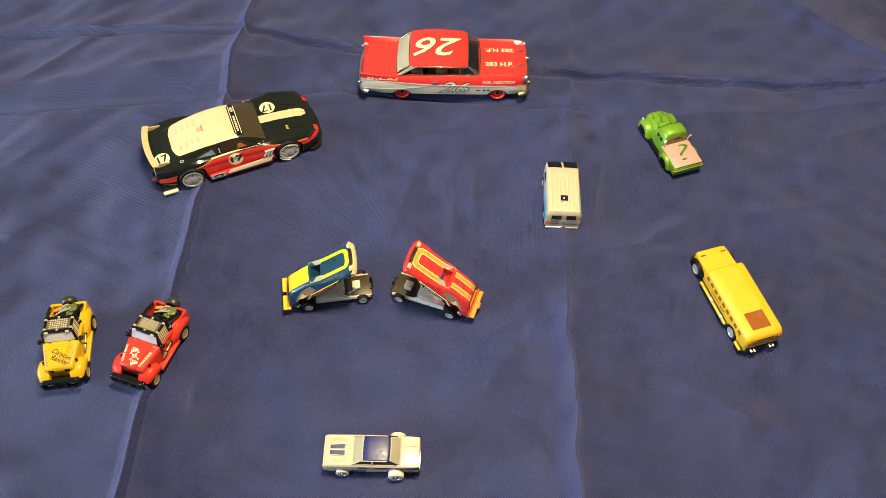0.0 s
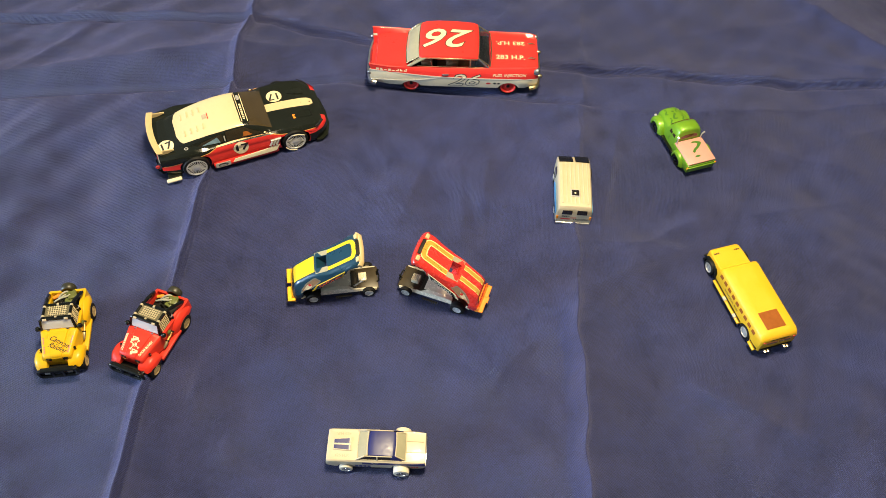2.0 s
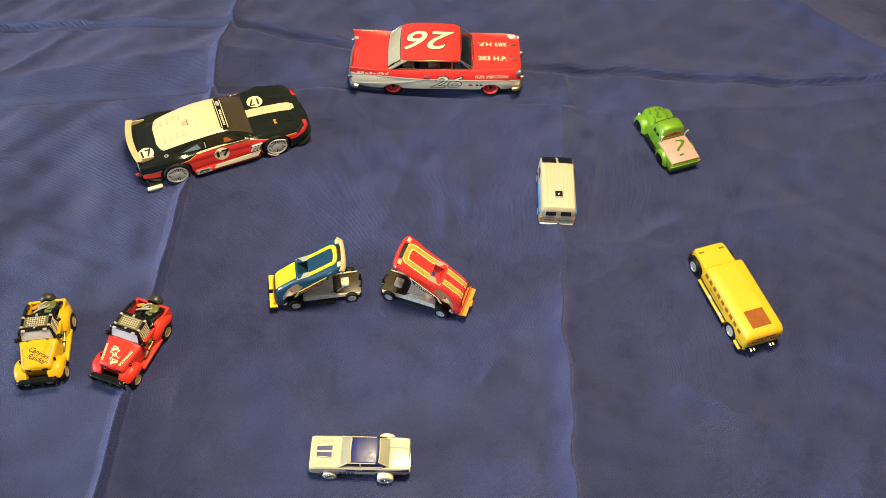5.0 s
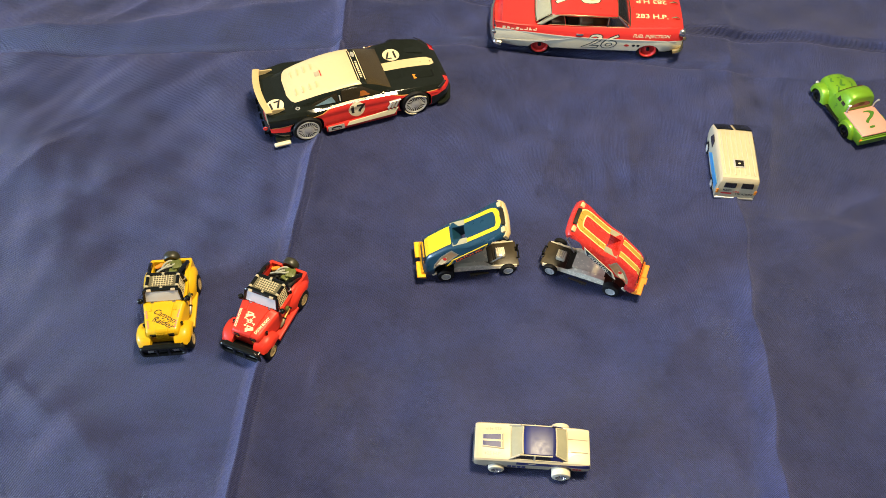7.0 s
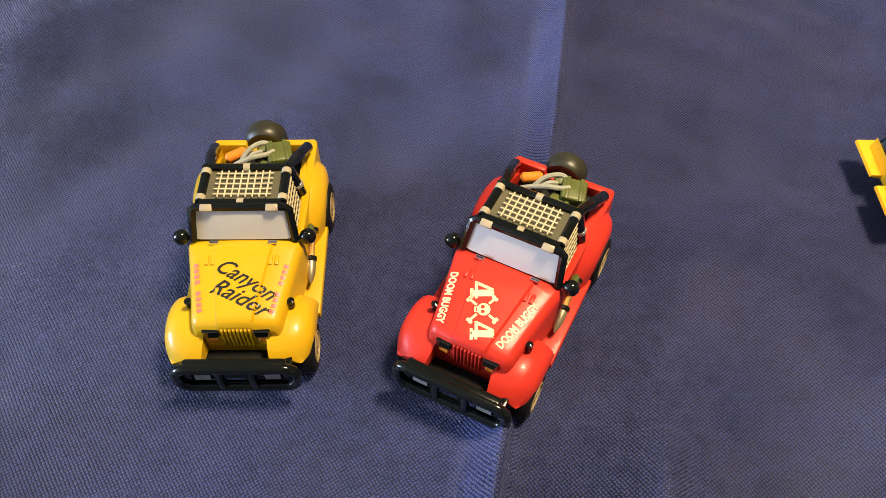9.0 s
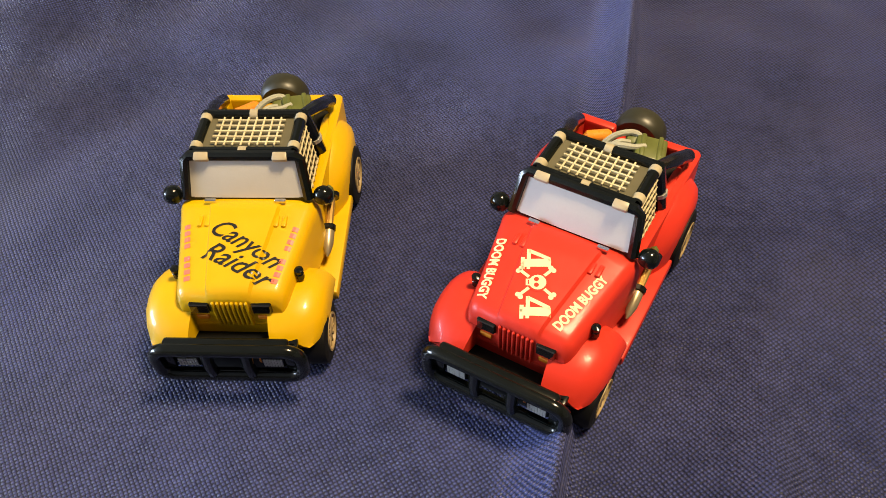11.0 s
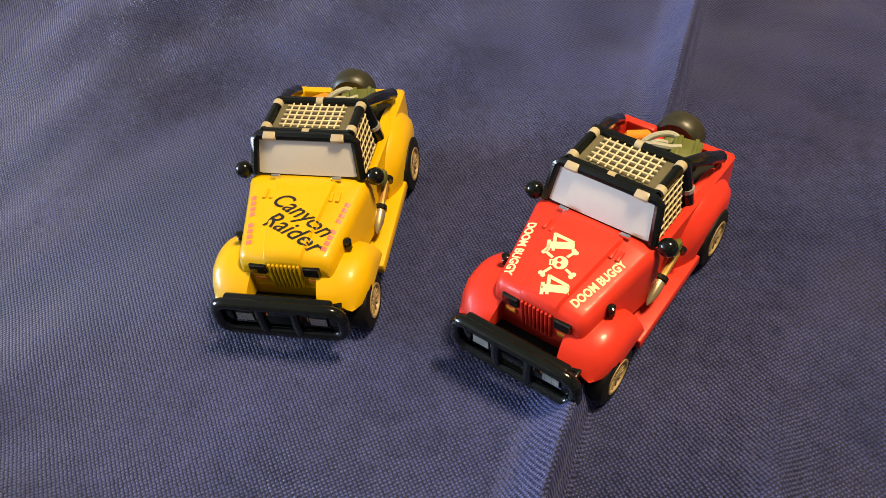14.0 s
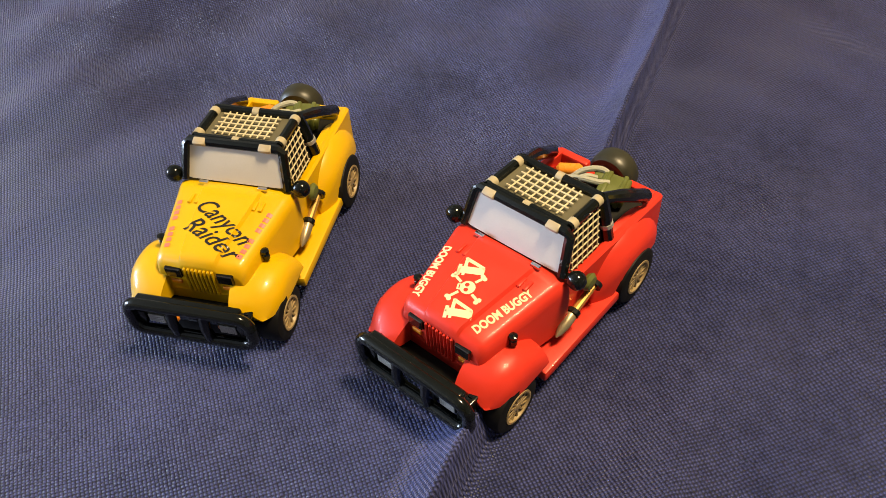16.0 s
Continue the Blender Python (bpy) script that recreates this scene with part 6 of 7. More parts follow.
    for s in (1, -1):
        decal("question_mark", lettering("?", 5, 0.1, 0.1, 1.2), cabp, (3, s * 8, 10.5), (-s, 0, 0), (0, 0, 1), GREENINK, base, "dark green printed question mark", 0.08)


toy_pickup()


def toy_bus():
    base = car_base("toy_school_bus", 261.1, 418.2, 111, "yellow toy school bus with brown windows and roof hatch")

    def half(x):
        top = lerp(x, (-43, -42.4, -41, -38, 17, 19, 20.0), (20.0, 22.6, 24.4, 25.4, 25.2, 24.4, 22.0))
        w = lerp(x, (-43, -42, -39, 18, 20), (13.2, 14.4, 15.2, 15.2, 14.6))
        return [(w - 0.6, 5.0), (w, 6.6), (w, 14.5), (w - 0.3, 19.6), (w - 0.5, top - 2.2), (w - 1.2, top - 0.8), (w - 2.6, top - 0.2), (w * 0.4, top), (0.0, top + 0.1)]
    bm = bmesh.new()
    hull(bm, [-43, -42.7, -42, -40.6, -38, -30, -20, -10, 0, 10, 16, 18.5, 19.6, 20], half)
    body = part("body", bm, BUSYELLOW, base, "yellow plastic bus body")
    cut(body, arches(bmesh.new(), [(-26.8, 6, 7.0, -30, 30)]))

    def nose(x):
        w = lerp(x, (18, 23, 34, 39, 40.6), (12.8, 12.6, 12.4, 11.8, 10.8))
        top = lerp(x, (18, 22, 33, 39, 40.2, 40.6), (18.6, 18.4, 17.6, 17.0, 15.8, 13.5))
        return [(w, 5), (w, top - 2.2), (w - 0.3, top - 0.9), (w - 1.1, top - 0.2), (w * 0.4, top), (0.0, top + 0.1)]
    bm = bmesh.new()
    hull(bm, [18, 20, 23, 28, 32, 36, 38.6, 39.8, 40.3, 40.6], nose)
    hood = part("hood", bm, BUSYELLOW, base, "yellow plastic hood")
    bm = bmesh.new()
    box(bm, -36, -22, -7.4, 7.4, 25.0, 25.75, 0.25, 1)
    part("roof_hatch", bm, BROWNGLASS, base, "brown translucent roof hatch")
    for s in (1, -1):
        for i in range(9):
            x = 14.5 - i * 5.9
            bm = bmesh.new()
            vs = box(bm, x - 1.9, x + 1.9, -0.3, 0.3, -2.0, 2.0, 0.15, 1)
            moved(bm, vs, Matrix.Translation((0, s * 14.75, 19.2)) @ Matrix.Rotation(radians(s * 7), 4, "X"))
            part("side_window", bm, BROWNGLASS, base, "brown side window")
        bm = bmesh.new()
        box(bm, -19.6, 20.5, min(s * 15.0, s * 15.7), max(s * 15.0, s * 15.7), 7.4, 8.6, 0.2, 1)
        box(bm, -42, -34.0, min(s * 14.4, s * 15.5), max(s * 14.4, s * 15.5), 7.4, 8.6, 0.2, 1)
        part("rub_rail", bm, BLACK, base, "black rub rail")
        bm = bmesh.new()
        box(bm, -19.2, 19, min(s * 13, s * 17.0), max(s * 13, s * 17.0), 4.4, 6.0, 0.4)
        box(bm, -41.5, -34.0, min(s * 13, s * 16.8), max(s * 13, s * 16.8), 4.4, 6.0, 0.4)
        part("skirt", bm, BUSYELLOW, base, "yellow lower skirt")
        bm = bmesh.new()
        for x in (2, -13):
            box(bm, x - 1.6, x + 1.6, min(s * 15, s * 17.6), max(s * 15, s * 17.6), 5.8, 7.6, 0.3, 1)
        part("side_step", bm, SILVER, base, "silver side brackets")
        bm = bmesh.new()
        rings = []
        for k in np.linspace(-1, 1, 11):
            top = 5.0 + 8.5 * max(0.0, 1 - abs(k) ** 2.6) ** 0.6
            o = 14.6
            rings.append([(30.2 + 9.8 * k, s * y, z) for y, z in ((9, 4), (9, top), (o - 1.4, top), (o - 0.4, top - 0.8), (o, max(top - 2.4, 4.2)), (o, 4))])
        loft(bm, rings)
        f = part("fender", bm, BLACK, base, "black front mudguard")
        cut(f, arches(bmesh.new(), [(30, 6, 7.0, 11 if s > 0 else -40, 40 if s > 0 else -11)]))
        wheel(base, 30, s * 13.2, 6, 6.0, 4.4, 4.0, TYRE, SILVER, 6, 0.7, "black tyre", "silver dished rim")
        wheel(base, -26.8, s * 13.4, 6, 6.0, 4.6, 4.0, TYRE, SILVER, 6, 0.7, "black tyre", "silver dished rim")
        bm = bmesh.new()
        for o in (-1.1, 1.1):
            tube(bm, [(-46, s * 7.5 + o, 6.6), (-42, s * 7.5 + o, 6.6)], 0.9, 9)
        part("tail_pipes", bm, CHROMEGOLD, base, "pair of bright tail pipes")
        bm = bmesh.new()
        lathe(bm, [(0, -0.5), (0.9, -0.4), (1.0, 0.3)], (-42.9, s * 11.4, 19.0), "x", 10)
        part("tail_light", bm, REDINK, base, "small red tail light")
        decal("print_bar", flat([[(i * 1.5 - 2.4, -0.7), (i * 1.5 - 1.3, -0.7), (i * 1.5 - 1.3, 0.7), (i * 1.5 - 2.4, 0.7)] for i in range(3)]), hood, (35.0, s * 8.2, 0), (0, -1, 0), (1, 0, 0), BLACKINK, base, "short row of black printed bars", 0.08)
        decal("lettering", lettering("SCHOOL BUS", 2.2, 0.04), body, (-3, s * 10, 13.2), (-s, 0, 0), (0, 0, 1), BLACKINK, base, "black capitals SCHOOL BUS", 0.08)
    bm = bmesh.new()
    box(bm, -43.8, -42.6, -12.6, 12.6, 6.8, 8.2, 0.3)
    part("rear_bumper", bm, BLACK, base, "black rear bumper")
    bm = bmesh.new()
    for y0 in (-9.5, 0.8):
        box(bm, -43.4, -42.6, y0, y0 + 8.7, 15.0, 18.4, 0.2, 1)
    part("rear_window", bm, BROWNGLASS, base, "brown rear windows")
    decal("print_bar", flat([[(-7, -0.5), (7, -0.5), (7, 0.5), (-7, 0.5)]]), body, (-30, 0, 20.6), (0, -1, 0), (0, 0, 1), BLACKINK, base, "black printed bar on the tail", 0.1)
    bm = bmesh.new()
    box(bm, -38, 40, -10, 10, 2.2, 6, 0.5)
    box(bm, 40.4, 42.2, -12.5, 12.5, 4, 6.2, 0.5)
    part("chassis", bm, MATTBLACK, base, "black chassis and front bumper")
    press(base, (0, 6, 25.4, 26), (0, 6, 20.5, 21.1))


toy_bus()


def flip_car(name, x, y, heading, label, shell, line, edge, spoiler, front_bar, angle, reach, tail, lift):
    """A flip-top toy: flat chassis with motor, and a one-piece body hinged at the tail and raised at the front."""
    base = car_base(name, x, y, heading, label, "flip-top toy cars")
    # chassis
    bm = bmesh.new()
    box(bm, -27, 27.5, -8.2, 8.2, 3.0, 5.2, 0.4)
    box(bm, 12, 28, -9.4, 9.4, 4.0, 6.0, 0.5)
    tube(bm, [(20.5, -11, 4.6), (20.5, 11, 4.6)], 0.7)
    tube(bm, [(-19.6, -11, 5.2), (-19.6, 11, 5.2)], 0.7)
    for yy in (-11.4, 11.4):
        tube(bm, [(-4, yy, 2.6), (8, yy, 2.6)], 0.8, 6)
        for xx in (-2.6, -1.0, 0.6):
            tube(bm, [(xx, yy, 2.6), (xx - 0.6, yy * 1.12, 1.6)], 0.45, 6)
    chassis = part("chassis", bm, BROWNBLACK, base, "brown-black chassis plate")
    for s in (1, -1):
        bm = bmesh.new()
        loft(bm, [[(x_, s * y_, z_) for y_, z_ in ((yi, 4.6), (yi, zt), (yi + 0.5, zt + 0.4), (9.6, zt), (10.2, 4.8))] for x_, zt, yi in ((-14, 8.4, 6.4), (-12, 9.2, 6.4), (0, 9.4, 6.4), (6, 8.4, 6.6), (10, 6.8, 8.2), (26.5, 6.4, 8.8))])
        part("side_rail", bm, RAILSILVER, chassis, "silver side rail")
        wheel(base, 20.5, s * 11.0, 4.5, 4.5, 3.0, 3.1, TYRE, BRIGHTRIM, 5, 0.4, "small black front tyre", "chrome five-spoke rim")
        wheel(base, -19.6, s * 11.4, 5.4, 5.4, 4.6, 3.1, TYRE, BRIGHTRIM, 5, 0.6, "wide black rear tyre", "chrome five-spoke rim")
    bm = bmesh.new()
    patch(bm, (-13, -6.6, 9.4), (8, -6.6, 8.6), (8, 6.6, 8.6), (-13, 6.6, 9.4), (0, 0, 0.5), 4, 4, 0.6)
    part("motor_cover", bm, RAILSILVER, base, "pale clear motor cover")
    bm = bmesh.new()
    box(bm, 13.6, 19.8, -3.4, 3.4, 5.6, 9.2, 0.9, 2)
    for i in range(5):
        box(bm, 13.9 + i * 1.25, 14.6 + i * 1.25, -3.0, 3.0, 9.0, 9.7, 0.2, 1)
    part("engine", bm, RAILSILVER, base, "finned pale silver engine block")
    bm = bmesh.new()
    tube(bm, [(27, -4, 6.4), (28.4, -4.2, 6.8), (28.8, 0, 6.6), (28.4, 4.2, 6.8), (27, 4, 6.4)], 0.55, 7)
    tube(bm, [(27.5, 2, 6), (28.4, 3.4, 10.5)], 0.8, 7)
    part("guide_shoe", bm, BLACK, base, "black front guide parts")
    bm = bmesh.new()
    tube(bm, [(10, -6.2, 6.5), (17, -8.4, 16.0)], 0.55, 6)
    part("prop_rod", bm, SILVER, base, "silver prop rod under the body")
    # body in its own frame, tail at x = 0
    hinge = Matrix.Translation((tail, 0, 5.2 + lift)) @ Matrix.Rotation(radians(-angle), 4, "Y") @ Matrix.Scale(reach, 4, (1, 0, 0))

    def half(x_):
        f = lambda xs, ys: lerp(x_, xs, ys)
        top = f((0, 2.5, 5.4, 9, 20, 24.4, 30.4, 34, 46, 51, 53), (6.5, 8.0, 12.0, 13.4, 13.3, 12.6, 9.8, 9.1, 8.0, 6.8, 4.6))
        w = f((0, 4, 12, 30, 46, 51, 53), (12.0, 12.6, 13.0, 13.2, 14.2, 13.6, 12.2))
        rw = f((0, 3, 7, 20, 27, 33, 53), (10.6, 10.4, 8.8, 9.0, 10.4, 11.4, 11.4))
        low = f((0, 10, 20, 38, 46, 53), (0.8, 0.0, 1.6, 2.2, 3.0, 2.6))
        mid = min(6.2, top - 1.0)
        return [(w - 0.4, low), (w, 3.0), (w - 0.15, mid - 1.4), (w - 0.5, mid - 0.5), (w - 1.1, mid + 0.25), (rw + 0.75, top - 1.5), (rw + 0.1, top - 0.9), (rw - 0.7, top - 0.4), (rw - 1.8, top - 0.12), (rw * 0.5, top), (0.0, top + 0.15)]
    bm = bmesh.new()
    hull(bm, [0, 1, 2.5, 4, 6, 7.4, 9, 12, 15, 18, 20, 22, 24.4, 27, 30.4, 33, 37, 42, 46, 49, 51, 52.4, 53], half)
    body = part("body", bm, shell, base, "raised one-piece bodyshell", 50)
    cut(body, arches(bmesh.new(), [(10.5, -0.6, 6.4, -30, 30), (44.5, 0.2, 5.0, -30, 30)]))
    bm = bmesh.new()
    box(bm, 24.6, 30.6, -4.6, 4.6, -5, 20)
    cut(body, bm)
    flats = []

    def stuck(d):
        flats.append(d)
        return d
    big = [[(6.2, -6.6), (23.0, -6.8), (23.0, 6.8), (6.2, 6.6)]]
    lo, hi = 31.2, 50.4

    def shoe(width, reach=7.2):
        arc = [(hi - 5.0 + 4.6 * abs(math.cos(q)) ** 0.45, reach * math.sin(q)) for q in np.linspace(math.pi / 2, -math.pi / 2, 15)]
        return stroke([(lo, reach)] + arc + [(lo, -reach)], width)
    twin = [[(6.4, 2.4), (23.0, 2.6), (23.0, 6.6), (6.4, 6.4)], [(6.4, -2.4), (6.4, -6.4), (23.0, -6.6), (23.0, -2.6)]]
    if edge is None:
        stuck(decal("stripe", flat(big), body, (0, 0, 0), (1, 0, 0), (0, 1, 0), line, base, "broad stripe on the tail", 0.08))
        stuck(decal("stripe", flat(shoe(2.7)), body, (0, 0, 0), (1, 0, 0), (0, 1, 0), line, base, "horseshoe stripe on the nose", 0.1))
    else:
        stuck(decal("stripe", flat(shoe(4.4, 6.4)), body, (0, 0, 0), (1, 0, 0), (0, 1, 0), edge, base, "gold stripe edge", 0.08))
        stuck(decal("stripe", flat(shoe(2.9, 6.4)), body, (0, 0, 0), (1, 0, 0), (0, 1, 0), line, base, "olive-gold stripe", 0.14))
        stuck(decal("stripe", flat(twin), body, (0, 0, 0), (1, 0, 0), (0, 1, 0), edge, base, "gold stripe edge", 0.08))
        small = []
        for q in twin:
            cv = sum(p[1] for p in q) / len(q)
            small.append([(p[0], cv + (p[1] - cv) * 0.7) for p in q])
        stuck(decal("stripe", flat(small), body, (0, 0, 0), (1, 0, 0), (0, 1, 0), line, base, "olive-gold stripe", 0.14))
    # side windows, roof pads, rear window
    for s in (1, -1):
        u, v = (-s, 0, 0), (0, 0, 1)
        pane = lambda pts: [(-s * p, q) for p, q in pts]
        stuck(decal("window_surround", flat([pane([(5.0, 4.0), (23.6, 6.6), (22.0, 11.2), (14.4, 10.4), (8.6, 7.8)])]), body, (0, s * 5, 0), u, v, GREYPAD, base, "grey rim of the side window", 0.08))
        stuck(decal("side_window", flat([pane([(6.4, 4.6), (22.6, 7.0), (21.2, 10.5), (14.6, 9.7), (9.2, 7.4)])]), body, (0, s * 5, 0), u, v, TANCABIN, base, "brown side window opening", 0.16))
        stuck(decal("seat", flat([pane([(7.6, 5.2), (15.4, 6.3), (17.0, 8.6), (14.0, 9.0), (10.0, 7.2)])]), body, (0, s * 5, 0), u, v, CREAM, base, "pale seat seen through the side window", 0.24))
        stuck(decal("helmet", flat([disc(1.0, 12, -s * 15.4, 8.0)]), body, (0, s * 5, 0), u, v, CARRED, base, "red shape seen through the side window", 0.30))
        bm = bmesh.new()
        vs = box(bm, -4.2, 4.2, min(s * 4.8, s * 9.0), max(s * 4.8, s * 9.0), -0.4, 0.35, 0.2, 1)
        moved(bm, vs, Matrix.Translation((27.3, 0, 10.85)) @ Matrix.Rotation(radians(22), 4, "Y"))
        flats.append(part("roof_pad", bm, TANGLASS, base, "tan clear windscreen side"))
    bm = bmesh.new()
    patch(bm, (2.4, -8.2, 8.3), (2.4, 8.2, 8.3), (5.7, 7.6, 12.3), (5.7, -7.6, 12.3), (0, 0, 0.15), 4, 2, 0.3)
    flats.append(part("rear_window", bm, DARKGLASS, base, "dark rear window"))
    # spoiler
    bm = bmesh.new()
    out = 13.8 if edge is None else 11.8
    for s in (1, -1):
        loft(bm, [[(x_, s * y_, z_) for x_, z_ in ((-0.2, 3.4), (-3.5, 6.6), (-4.1, 6.3), (-0.9, 1.8))] for y_ in (1.7, 3.4, out)])
    loft(bm, [[(x_, y_, z_) for x_, z_ in ((0.4, 7.2), (-1.8, 5.0), (-2.4, 3.0), (-0.4, 2.0))] for y_ in (-11.6, 0, 11.6)])
    if edge is not None:
        loft(bm, [[(x_, y_, z_) for x_, z_ in ((-0.6, 3.2), (-4.4, 6.8), (-5.0, 6.6), (-1.2, 1.8))] for y_ in (-2.6, 0, 2.6)])
    flats.append(part("spoiler", bm, spoiler, base, "notched tail spoiler"))
    # slot between the headlights, front bar
    bm = bmesh.new()
    patch(bm, (51.2, -6.4, 7.0), (51.2, 6.4, 7.0), (52.8, 6.2, 5.4), (52.8, -6.2, 5.4), (0.5, 0, 0.4), 5, 2, 0.4)
    flats.append(part("grille", bm, MATTBLACK, base, "dark slot in the nose"))
    bm = bmesh.new()
    loft(bm, [[(x_ + a, y_, z_ + b) for a, b in ((0.7, 1.9), (1.1, 1.2), (1.1, -1.4), (0.6, -2.2), (-0.4, -2.0), (-0.4, 1.7))] for x_, y_, z_ in ((50.6, -14.0, 3.4), (52.4, -11.5, 3.7), (53.2, -5, 4.0), (53.4, 0, 4.1), (53.2, 5, 4.0), (52.4, 11.5, 3.7), (50.6, 14.0, 3.4))])
    flats.append(part("front_bar", bm, front_bar, base, "front bumper bar"))
    for s in (1, -1):
        bm = bmesh.new()
        box(bm, 50.2, 52.6, s * 9.6 - 2.0, s * 9.6 + 2.0, 5.2, 7.0, 0.6, 2)
        flats.append(part("headlight", bm, CREAMGOLD, base, "small cream-gold headlight"))
        bm = bmesh.new()
        tube(bm, [(2.2, s * 11.4, -0.6), (4.6, s * 11.6, -0.4)], 0.9, 8)
        flats.append(part("tail_foot", bm, STOCKWHITE, base, "white foot at the tail"))
    for ob in [body] + flats:
        ob.data.transform(Matrix.Diagonal((MM, MM, MM, 1)) @ hinge @ Matrix.Diagonal((1 / MM, 1 / MM, 1 / MM, 1)))
    return base, body, hinge


def side_print(base, hinge, s, colour, field, ink, text, label):
    """A slanted panel with a word on the flank of a raised body."""
    bm = bmesh.new()
    patch(bm, (13.4, s * 13.4, 2.9), (37, s * 14.1, 2.2), (41.0, s * 14.0, 5.6), (18.6, s * 13.2, 5.6), (0, s * 0.1, 0), 6, 2, 0.5)
    bmesh.ops.transform(bm, matrix=hinge, verts=bm.verts)
    panel = part("flank_panel", bm, colour, base, "slanted coloured flank panel")
    bm = bmesh.new()
    patch(bm, (16.2, s * 13.75, 3.2), (35.8, s * 14.4, 2.6), (39.2, s * 14.3, 5.2), (19.6, s * 13.5, 5.3), (0, s * 0.1, 0), 6, 2, 0.5)
    bmesh.ops.transform(bm, matrix=hinge, verts=bm.verts)
    panel = part("flank_field", bm, field, panel, "dark field of the flank panel")
    u = (hinge.to_3x3() @ Vector((-s, 0, 0)))
    v = (hinge.to_3x3() @ Vector((0, 0, 1)))
    o = hinge @ Vector((28.0, s * 12, 4.1))
    decal("lettering", lettering(text, 2.0, 0.09, -0.15 * s, 1.35), panel, o, u, v, ink, base, label, 0.1)


fb, fb_body, fb_hinge = flip_car("toy_flip_car", -36.7, 402.7, 12.7, "blue and yellow flip-top toy car with raised body", BLUEPAINT, YELLOWINK, None, SPOILERYELLOW, CREAMGOLD, 36.2, 1.18, -30.4, -0.2)
side_print(fb, fb_hinge, -1, YELLOWINK, BLUEPAINT, ORANGEINK, "CATCH ME", "red capitals CATCH ME")
fr, fr_body, fr_hinge = flip_car("toy_flip_car", 35.3, 404.6, 164.8, "red and gold flip-top toy car with raised body", FLIPRED, OLIVEGOLD, GOLDEDGE, SPOILERORANGE, FLIPRED, 40.0, 1.17, -30.4, 2.4)
side_print(fr, fr_hinge, 1, STOCKWHITE, BLACKINK, STOCKWHITE, "GOTCHA!", "white capitals GOTCHA!")


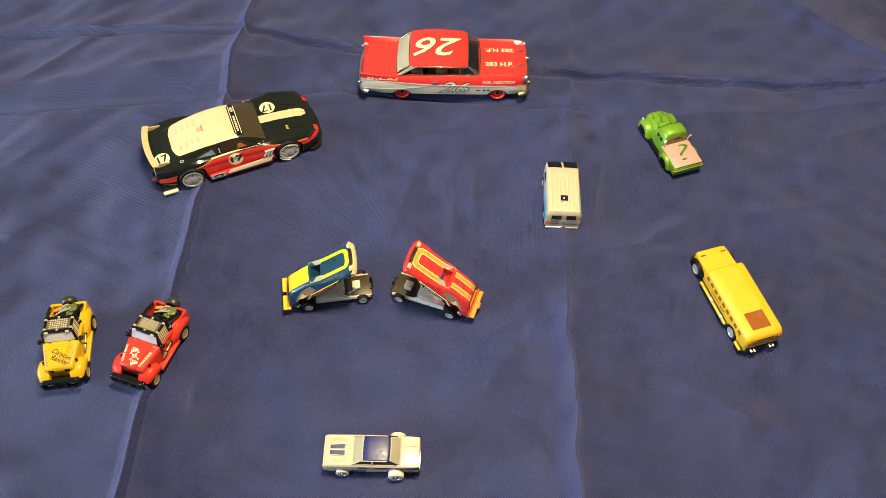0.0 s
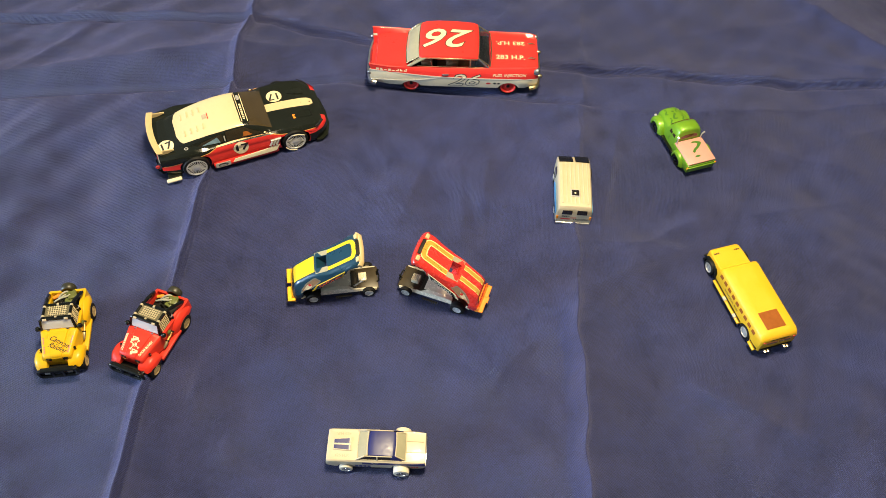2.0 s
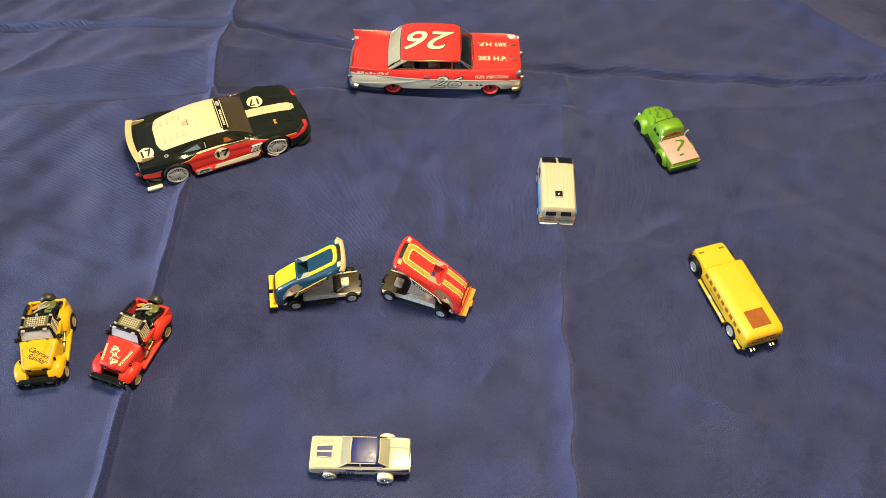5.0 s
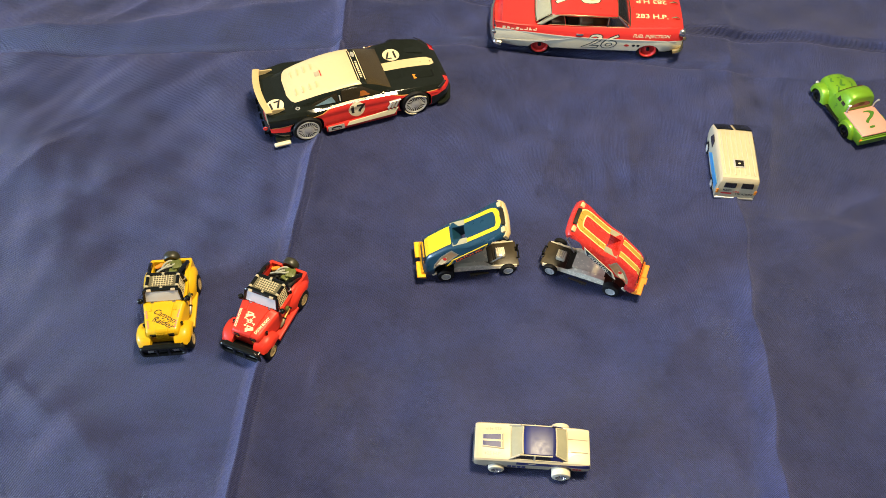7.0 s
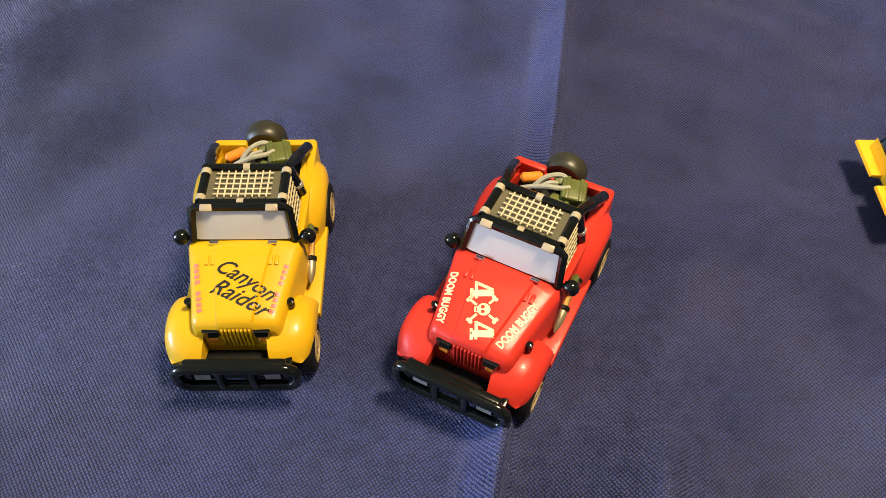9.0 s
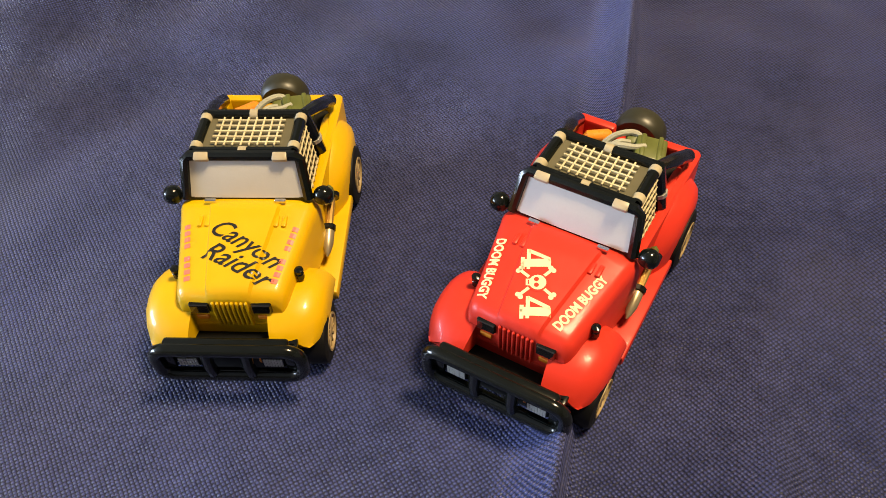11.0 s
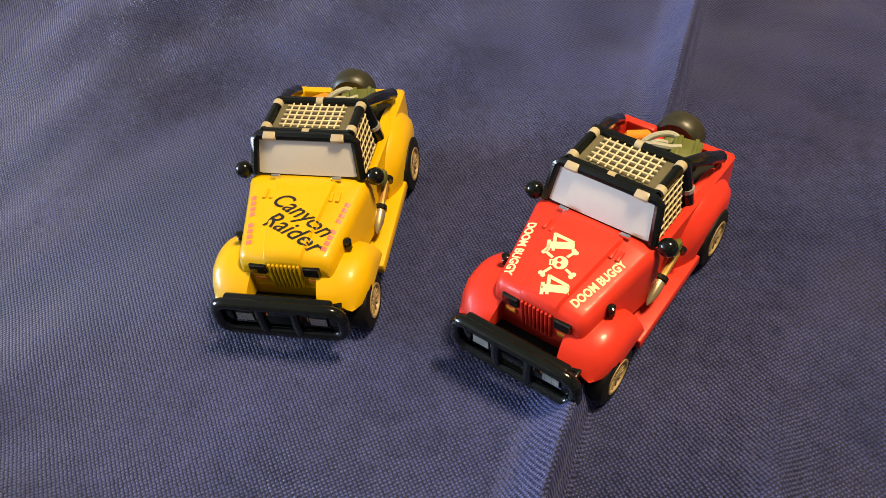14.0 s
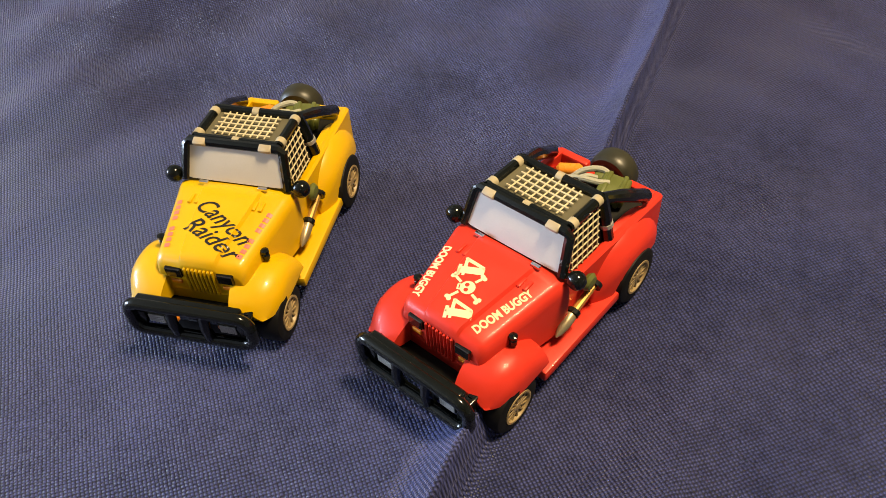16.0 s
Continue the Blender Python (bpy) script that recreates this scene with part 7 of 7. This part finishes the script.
def drag_sedan():
    base = car_base("toy_drag_sedan", 6.6, 276.7, 182.8, "white toy drag sedan with dark blue roof and pale wheels")

    def half(x):
        w = lerp(x, (-32, -31, 0, 30, 31), (11.8, 12.2, 12.4, 12.3, 11.9))
        top = lerp(x, (-32, -31.6, -26, 10, 29.6, 31), (12.4, 13.2, 13.8, 14.2, 13.7, 12.8))
        low = lerp(x, (-32, -28, 26, 31), (6.2, 4.6, 4.4, 6.0))
        return [(w - 0.8, low), (w, low + 1.4), (w - 0.2, 9.4), (w, 11.0), (w - 0.3, top - 0.9), (w - 1.2, top - 0.1), (w - 3.0, top - 0.2), (w * 0.4, top + 0.2), (0.0, top + 0.3)]
    bm = bmesh.new()
    hull(bm, [-32, -31.6, -30.6, -27, -22, -17, -12, -6, 0, 6, 11, 16, 21, 26, 29, 30.5, 31], half)
    split(bm, ((0, 0, 10.0), (0, 0, 1)), ((0, 0, 12.9), (0, 0, 1)), ((8, 0, 0), (1, 0, 0)))
    body = part("body", bm, [OFFWHITE, NAVYPAINT], base, "off-white body with blue waist stripe")
    cut(body, arches(bmesh.new(), [(19, 4.4, 5.2, -30, 30), (-16.5, 5.0, 6.2, -30, 30)]))
    paint(body, lambda x, y, z, n: 1 if 10.0 < z < 12.9 and abs(n.y) > 0.5 and x < 8 else 0)
    bm = bmesh.new()
    rings = []
    for x, w, top in ((4.8, 8.6, 18.2), (4.3, 9.1, 18.8), (3.2, 9.4, 19.2), (0.4, 9.6, 19.6), (-6, 9.6, 19.6), (-11.0, 9.5, 19.2), (-12.4, 9.2, 18.8), (-13.0, 8.6, 18.2)):
        rings.append([(x, y, z) for y, z in ((-w, top - 1.6), (-w + 0.8, top - 0.5), (-w * 0.5, top), (0, top + 0.1), (w * 0.5, top), (w - 0.8, top - 0.5), (w, top - 1.6), (0, top - 1.4))])
    loft(bm, rings)
    part("roof", bm, NAVYPAINT, base, "dark blue roof")
    glass_panel("windscreen", base, (11.2, -10.2, 14.3), (11.2, 10.2, 14.3), (4.8, 8.7, 18.3), (4.8, -8.7, 18.3), (0.8, 0, 0.4), TANGLASS, "tan clear windscreen", OFFWHITE, 0.4)
    glass_panel("rear_window", base, (-19.2, 10.0, 14.0), (-19.2, -10.0, 14.0), (-13, -8.7, 18.3), (-13, 8.7, 18.3), (-0.8, 0, 0.4), TANGLASS, "tan clear rear window", OFFWHITE, 0.4)
    for s in (1, -1):
        bm = bmesh.new()
        patch(bm, (11.6, s * 10.6, 14.2), (-15.0, s * 10.6, 14.0), (-11.4, s * 9.4, 18.4), (6.0, s * 9.4, 18.4), (0, s * 0.1, 0), 5, 3, 0.4)
        part("side_window", bm, DARKGLASS, base, "dark side window")
        bm = bmesh.new()
        tube(bm, [(12.0, s * 10.7, 14.2), (6.2, s * 9.4, 18.5)], 0.6, 6)
        tube(bm, [(12.0, s * 10.75, 14.3), (-15.5, s * 10.75, 14.1)], 0.4, 6)
        tube(bm, [(6.0, s * 9.5, 18.4), (-11.0, s * 9.5, 18.4)], 0.4, 6)
        tube(bm, [(-1.5, s * 10.75, 14.2), (-1.5, s * 9.7, 18.6)], 0.5, 6)
        part("window_post", bm, OFFWHITE, base, "pale window posts")
        bm = bmesh.new()
        patch(bm, (-10.5, s * 10.75, 14.1), (-17.2, s * 10.75, 14.0), (-12.6, s * 9.4, 18.6), (-9.5, s * 9.5, 18.6), (0, s * 0.1, 0), 3, 3, 0.5)
        part("rear_pillar", bm, NAVYPAINT, base, "dark blue rear pillar")
        wheel(base, 18.6, s * 11.2, 4.4, 4.4, 3.2, 2.6, PALERUBBER, CHROME, 5, 0.3, "pale cream front tyre", "small chrome hub")
        wheel(base, -16.8, s * 11.9, 5.2, 5.2, 6.2, 3.0, PALERUBBER, CHROME, 5, 0.5, "wide pale cream rear tyre", "small chrome hub")
        bm = bmesh.new()
        tube(bm, [(-2.5, s * 12.2, 12.0), (0.5, s * 12.6, 12.0), (2, s * 12.2, 12.0)], 0.35, 6)
        part("door_handle", bm, CHROME, base, "small chrome door handle")
        decal("print_bar", flat([[(i * 2.6 - 4.6, -1.2), (i * 2.6 - 2.6, -1.2), (i * 2.6 - 2.6, 1.2), (i * 2.6 - 4.6, 1.2)] for i in range(4)]), body, (8, s * 8, 7.4), (-s, 0, 0), (0, 0, 1), NAVYPAINT, base, "row of dark blue printed bars", 0.06)
        decal("print_bar", flat([[(i * 1.7 - 2.6, -0.8), (i * 1.7 - 1.4, -0.8), (i * 1.7 - 1.4, 0.8), (i * 1.7 - 2.6, 0.8)] for i in range(3)]), body, (-25.5, s * 8, 8.0), (-s, 0, 0), (0, 0, 1), REDINK, base, "short row of red printed bars", 0.06)
    bm = bmesh.new()
    loft(bm, [[(x, y, z) for y, z in ((-w, 14.0), (-w + 0.5, t), (w - 0.5, t), (w, 14.0))] for x, w, t in ((15.2, 5.0, 14.6), (16.4, 5.1, 15.1), (26.4, 4.3, 14.9), (27.2, 4.0, 14.2))])
    scoop = part("hood_scoop", bm, OFFWHITE, base, "flat white hood scoop")
    decal("stripe", flat([[(16.0, 0.6), (26.6, 0.6), (26.6, 3.4), (16.0, 4.3)], [(16.0, -0.6), (16.0, -4.3), (26.6, -3.4), (26.6, -0.6)]]), [scoop, body], (0, 0, 0), (1, 0, 0), (0, 1, 0), NAVYPAINT, base, "two dark blue hood stripes", 0.08)
    for s in (1, -1):
        decal("lettering", lettering("425 H.P.", 1.9, 0.02), body, (21, s * 8.0, 0), (-1 * s, 0, 0), (0, -1 * s, 0), TAPE, base, "pale gold lettering 425 H.P.", 0.06)
    bm = bmesh.new()
    for y in (-4.0, 4.0):
        tube(bm, [(-18, y, 14.25), (-30.5, y, 13.8)], 0.25, 5)
    part("trunk_lines", bm, OFFWHITE, body, "raised lines on the trunk lid")
    bm = bmesh.new()
    box(bm, 30.4, 31.8, -11.2, 11.2, 6.2, 8.0, 0.5)
    part("front_bumper", bm, CHROME, base, "chrome front bumper")
    bm = bmesh.new()
    box(bm, -32.8, -31.4, -11.2, 11.2, 6.4, 8.2, 0.5)
    part("rear_bumper", bm, CHROME, base, "chrome rear bumper")
    bm = bmesh.new()
    box(bm, -27, 27, -8, 8, 2.2, 5.5, 0.5)
    box(bm, -4, 4, -11.6, 11.6, 3.0, 4.8, 0.4)
    part("chassis", bm, MATTBLACK, base, "black chassis")
    bm = bmesh.new()
    box(bm, -12, 10, -9, 9, 12, 15.2, 0.5)
    part("interior", bm, CREAM, base, "cream interior")
    press(base, (0, 5, 14, 19.6), (0, 5, 14.3, 19.3), 0.91)


drag_sedan()
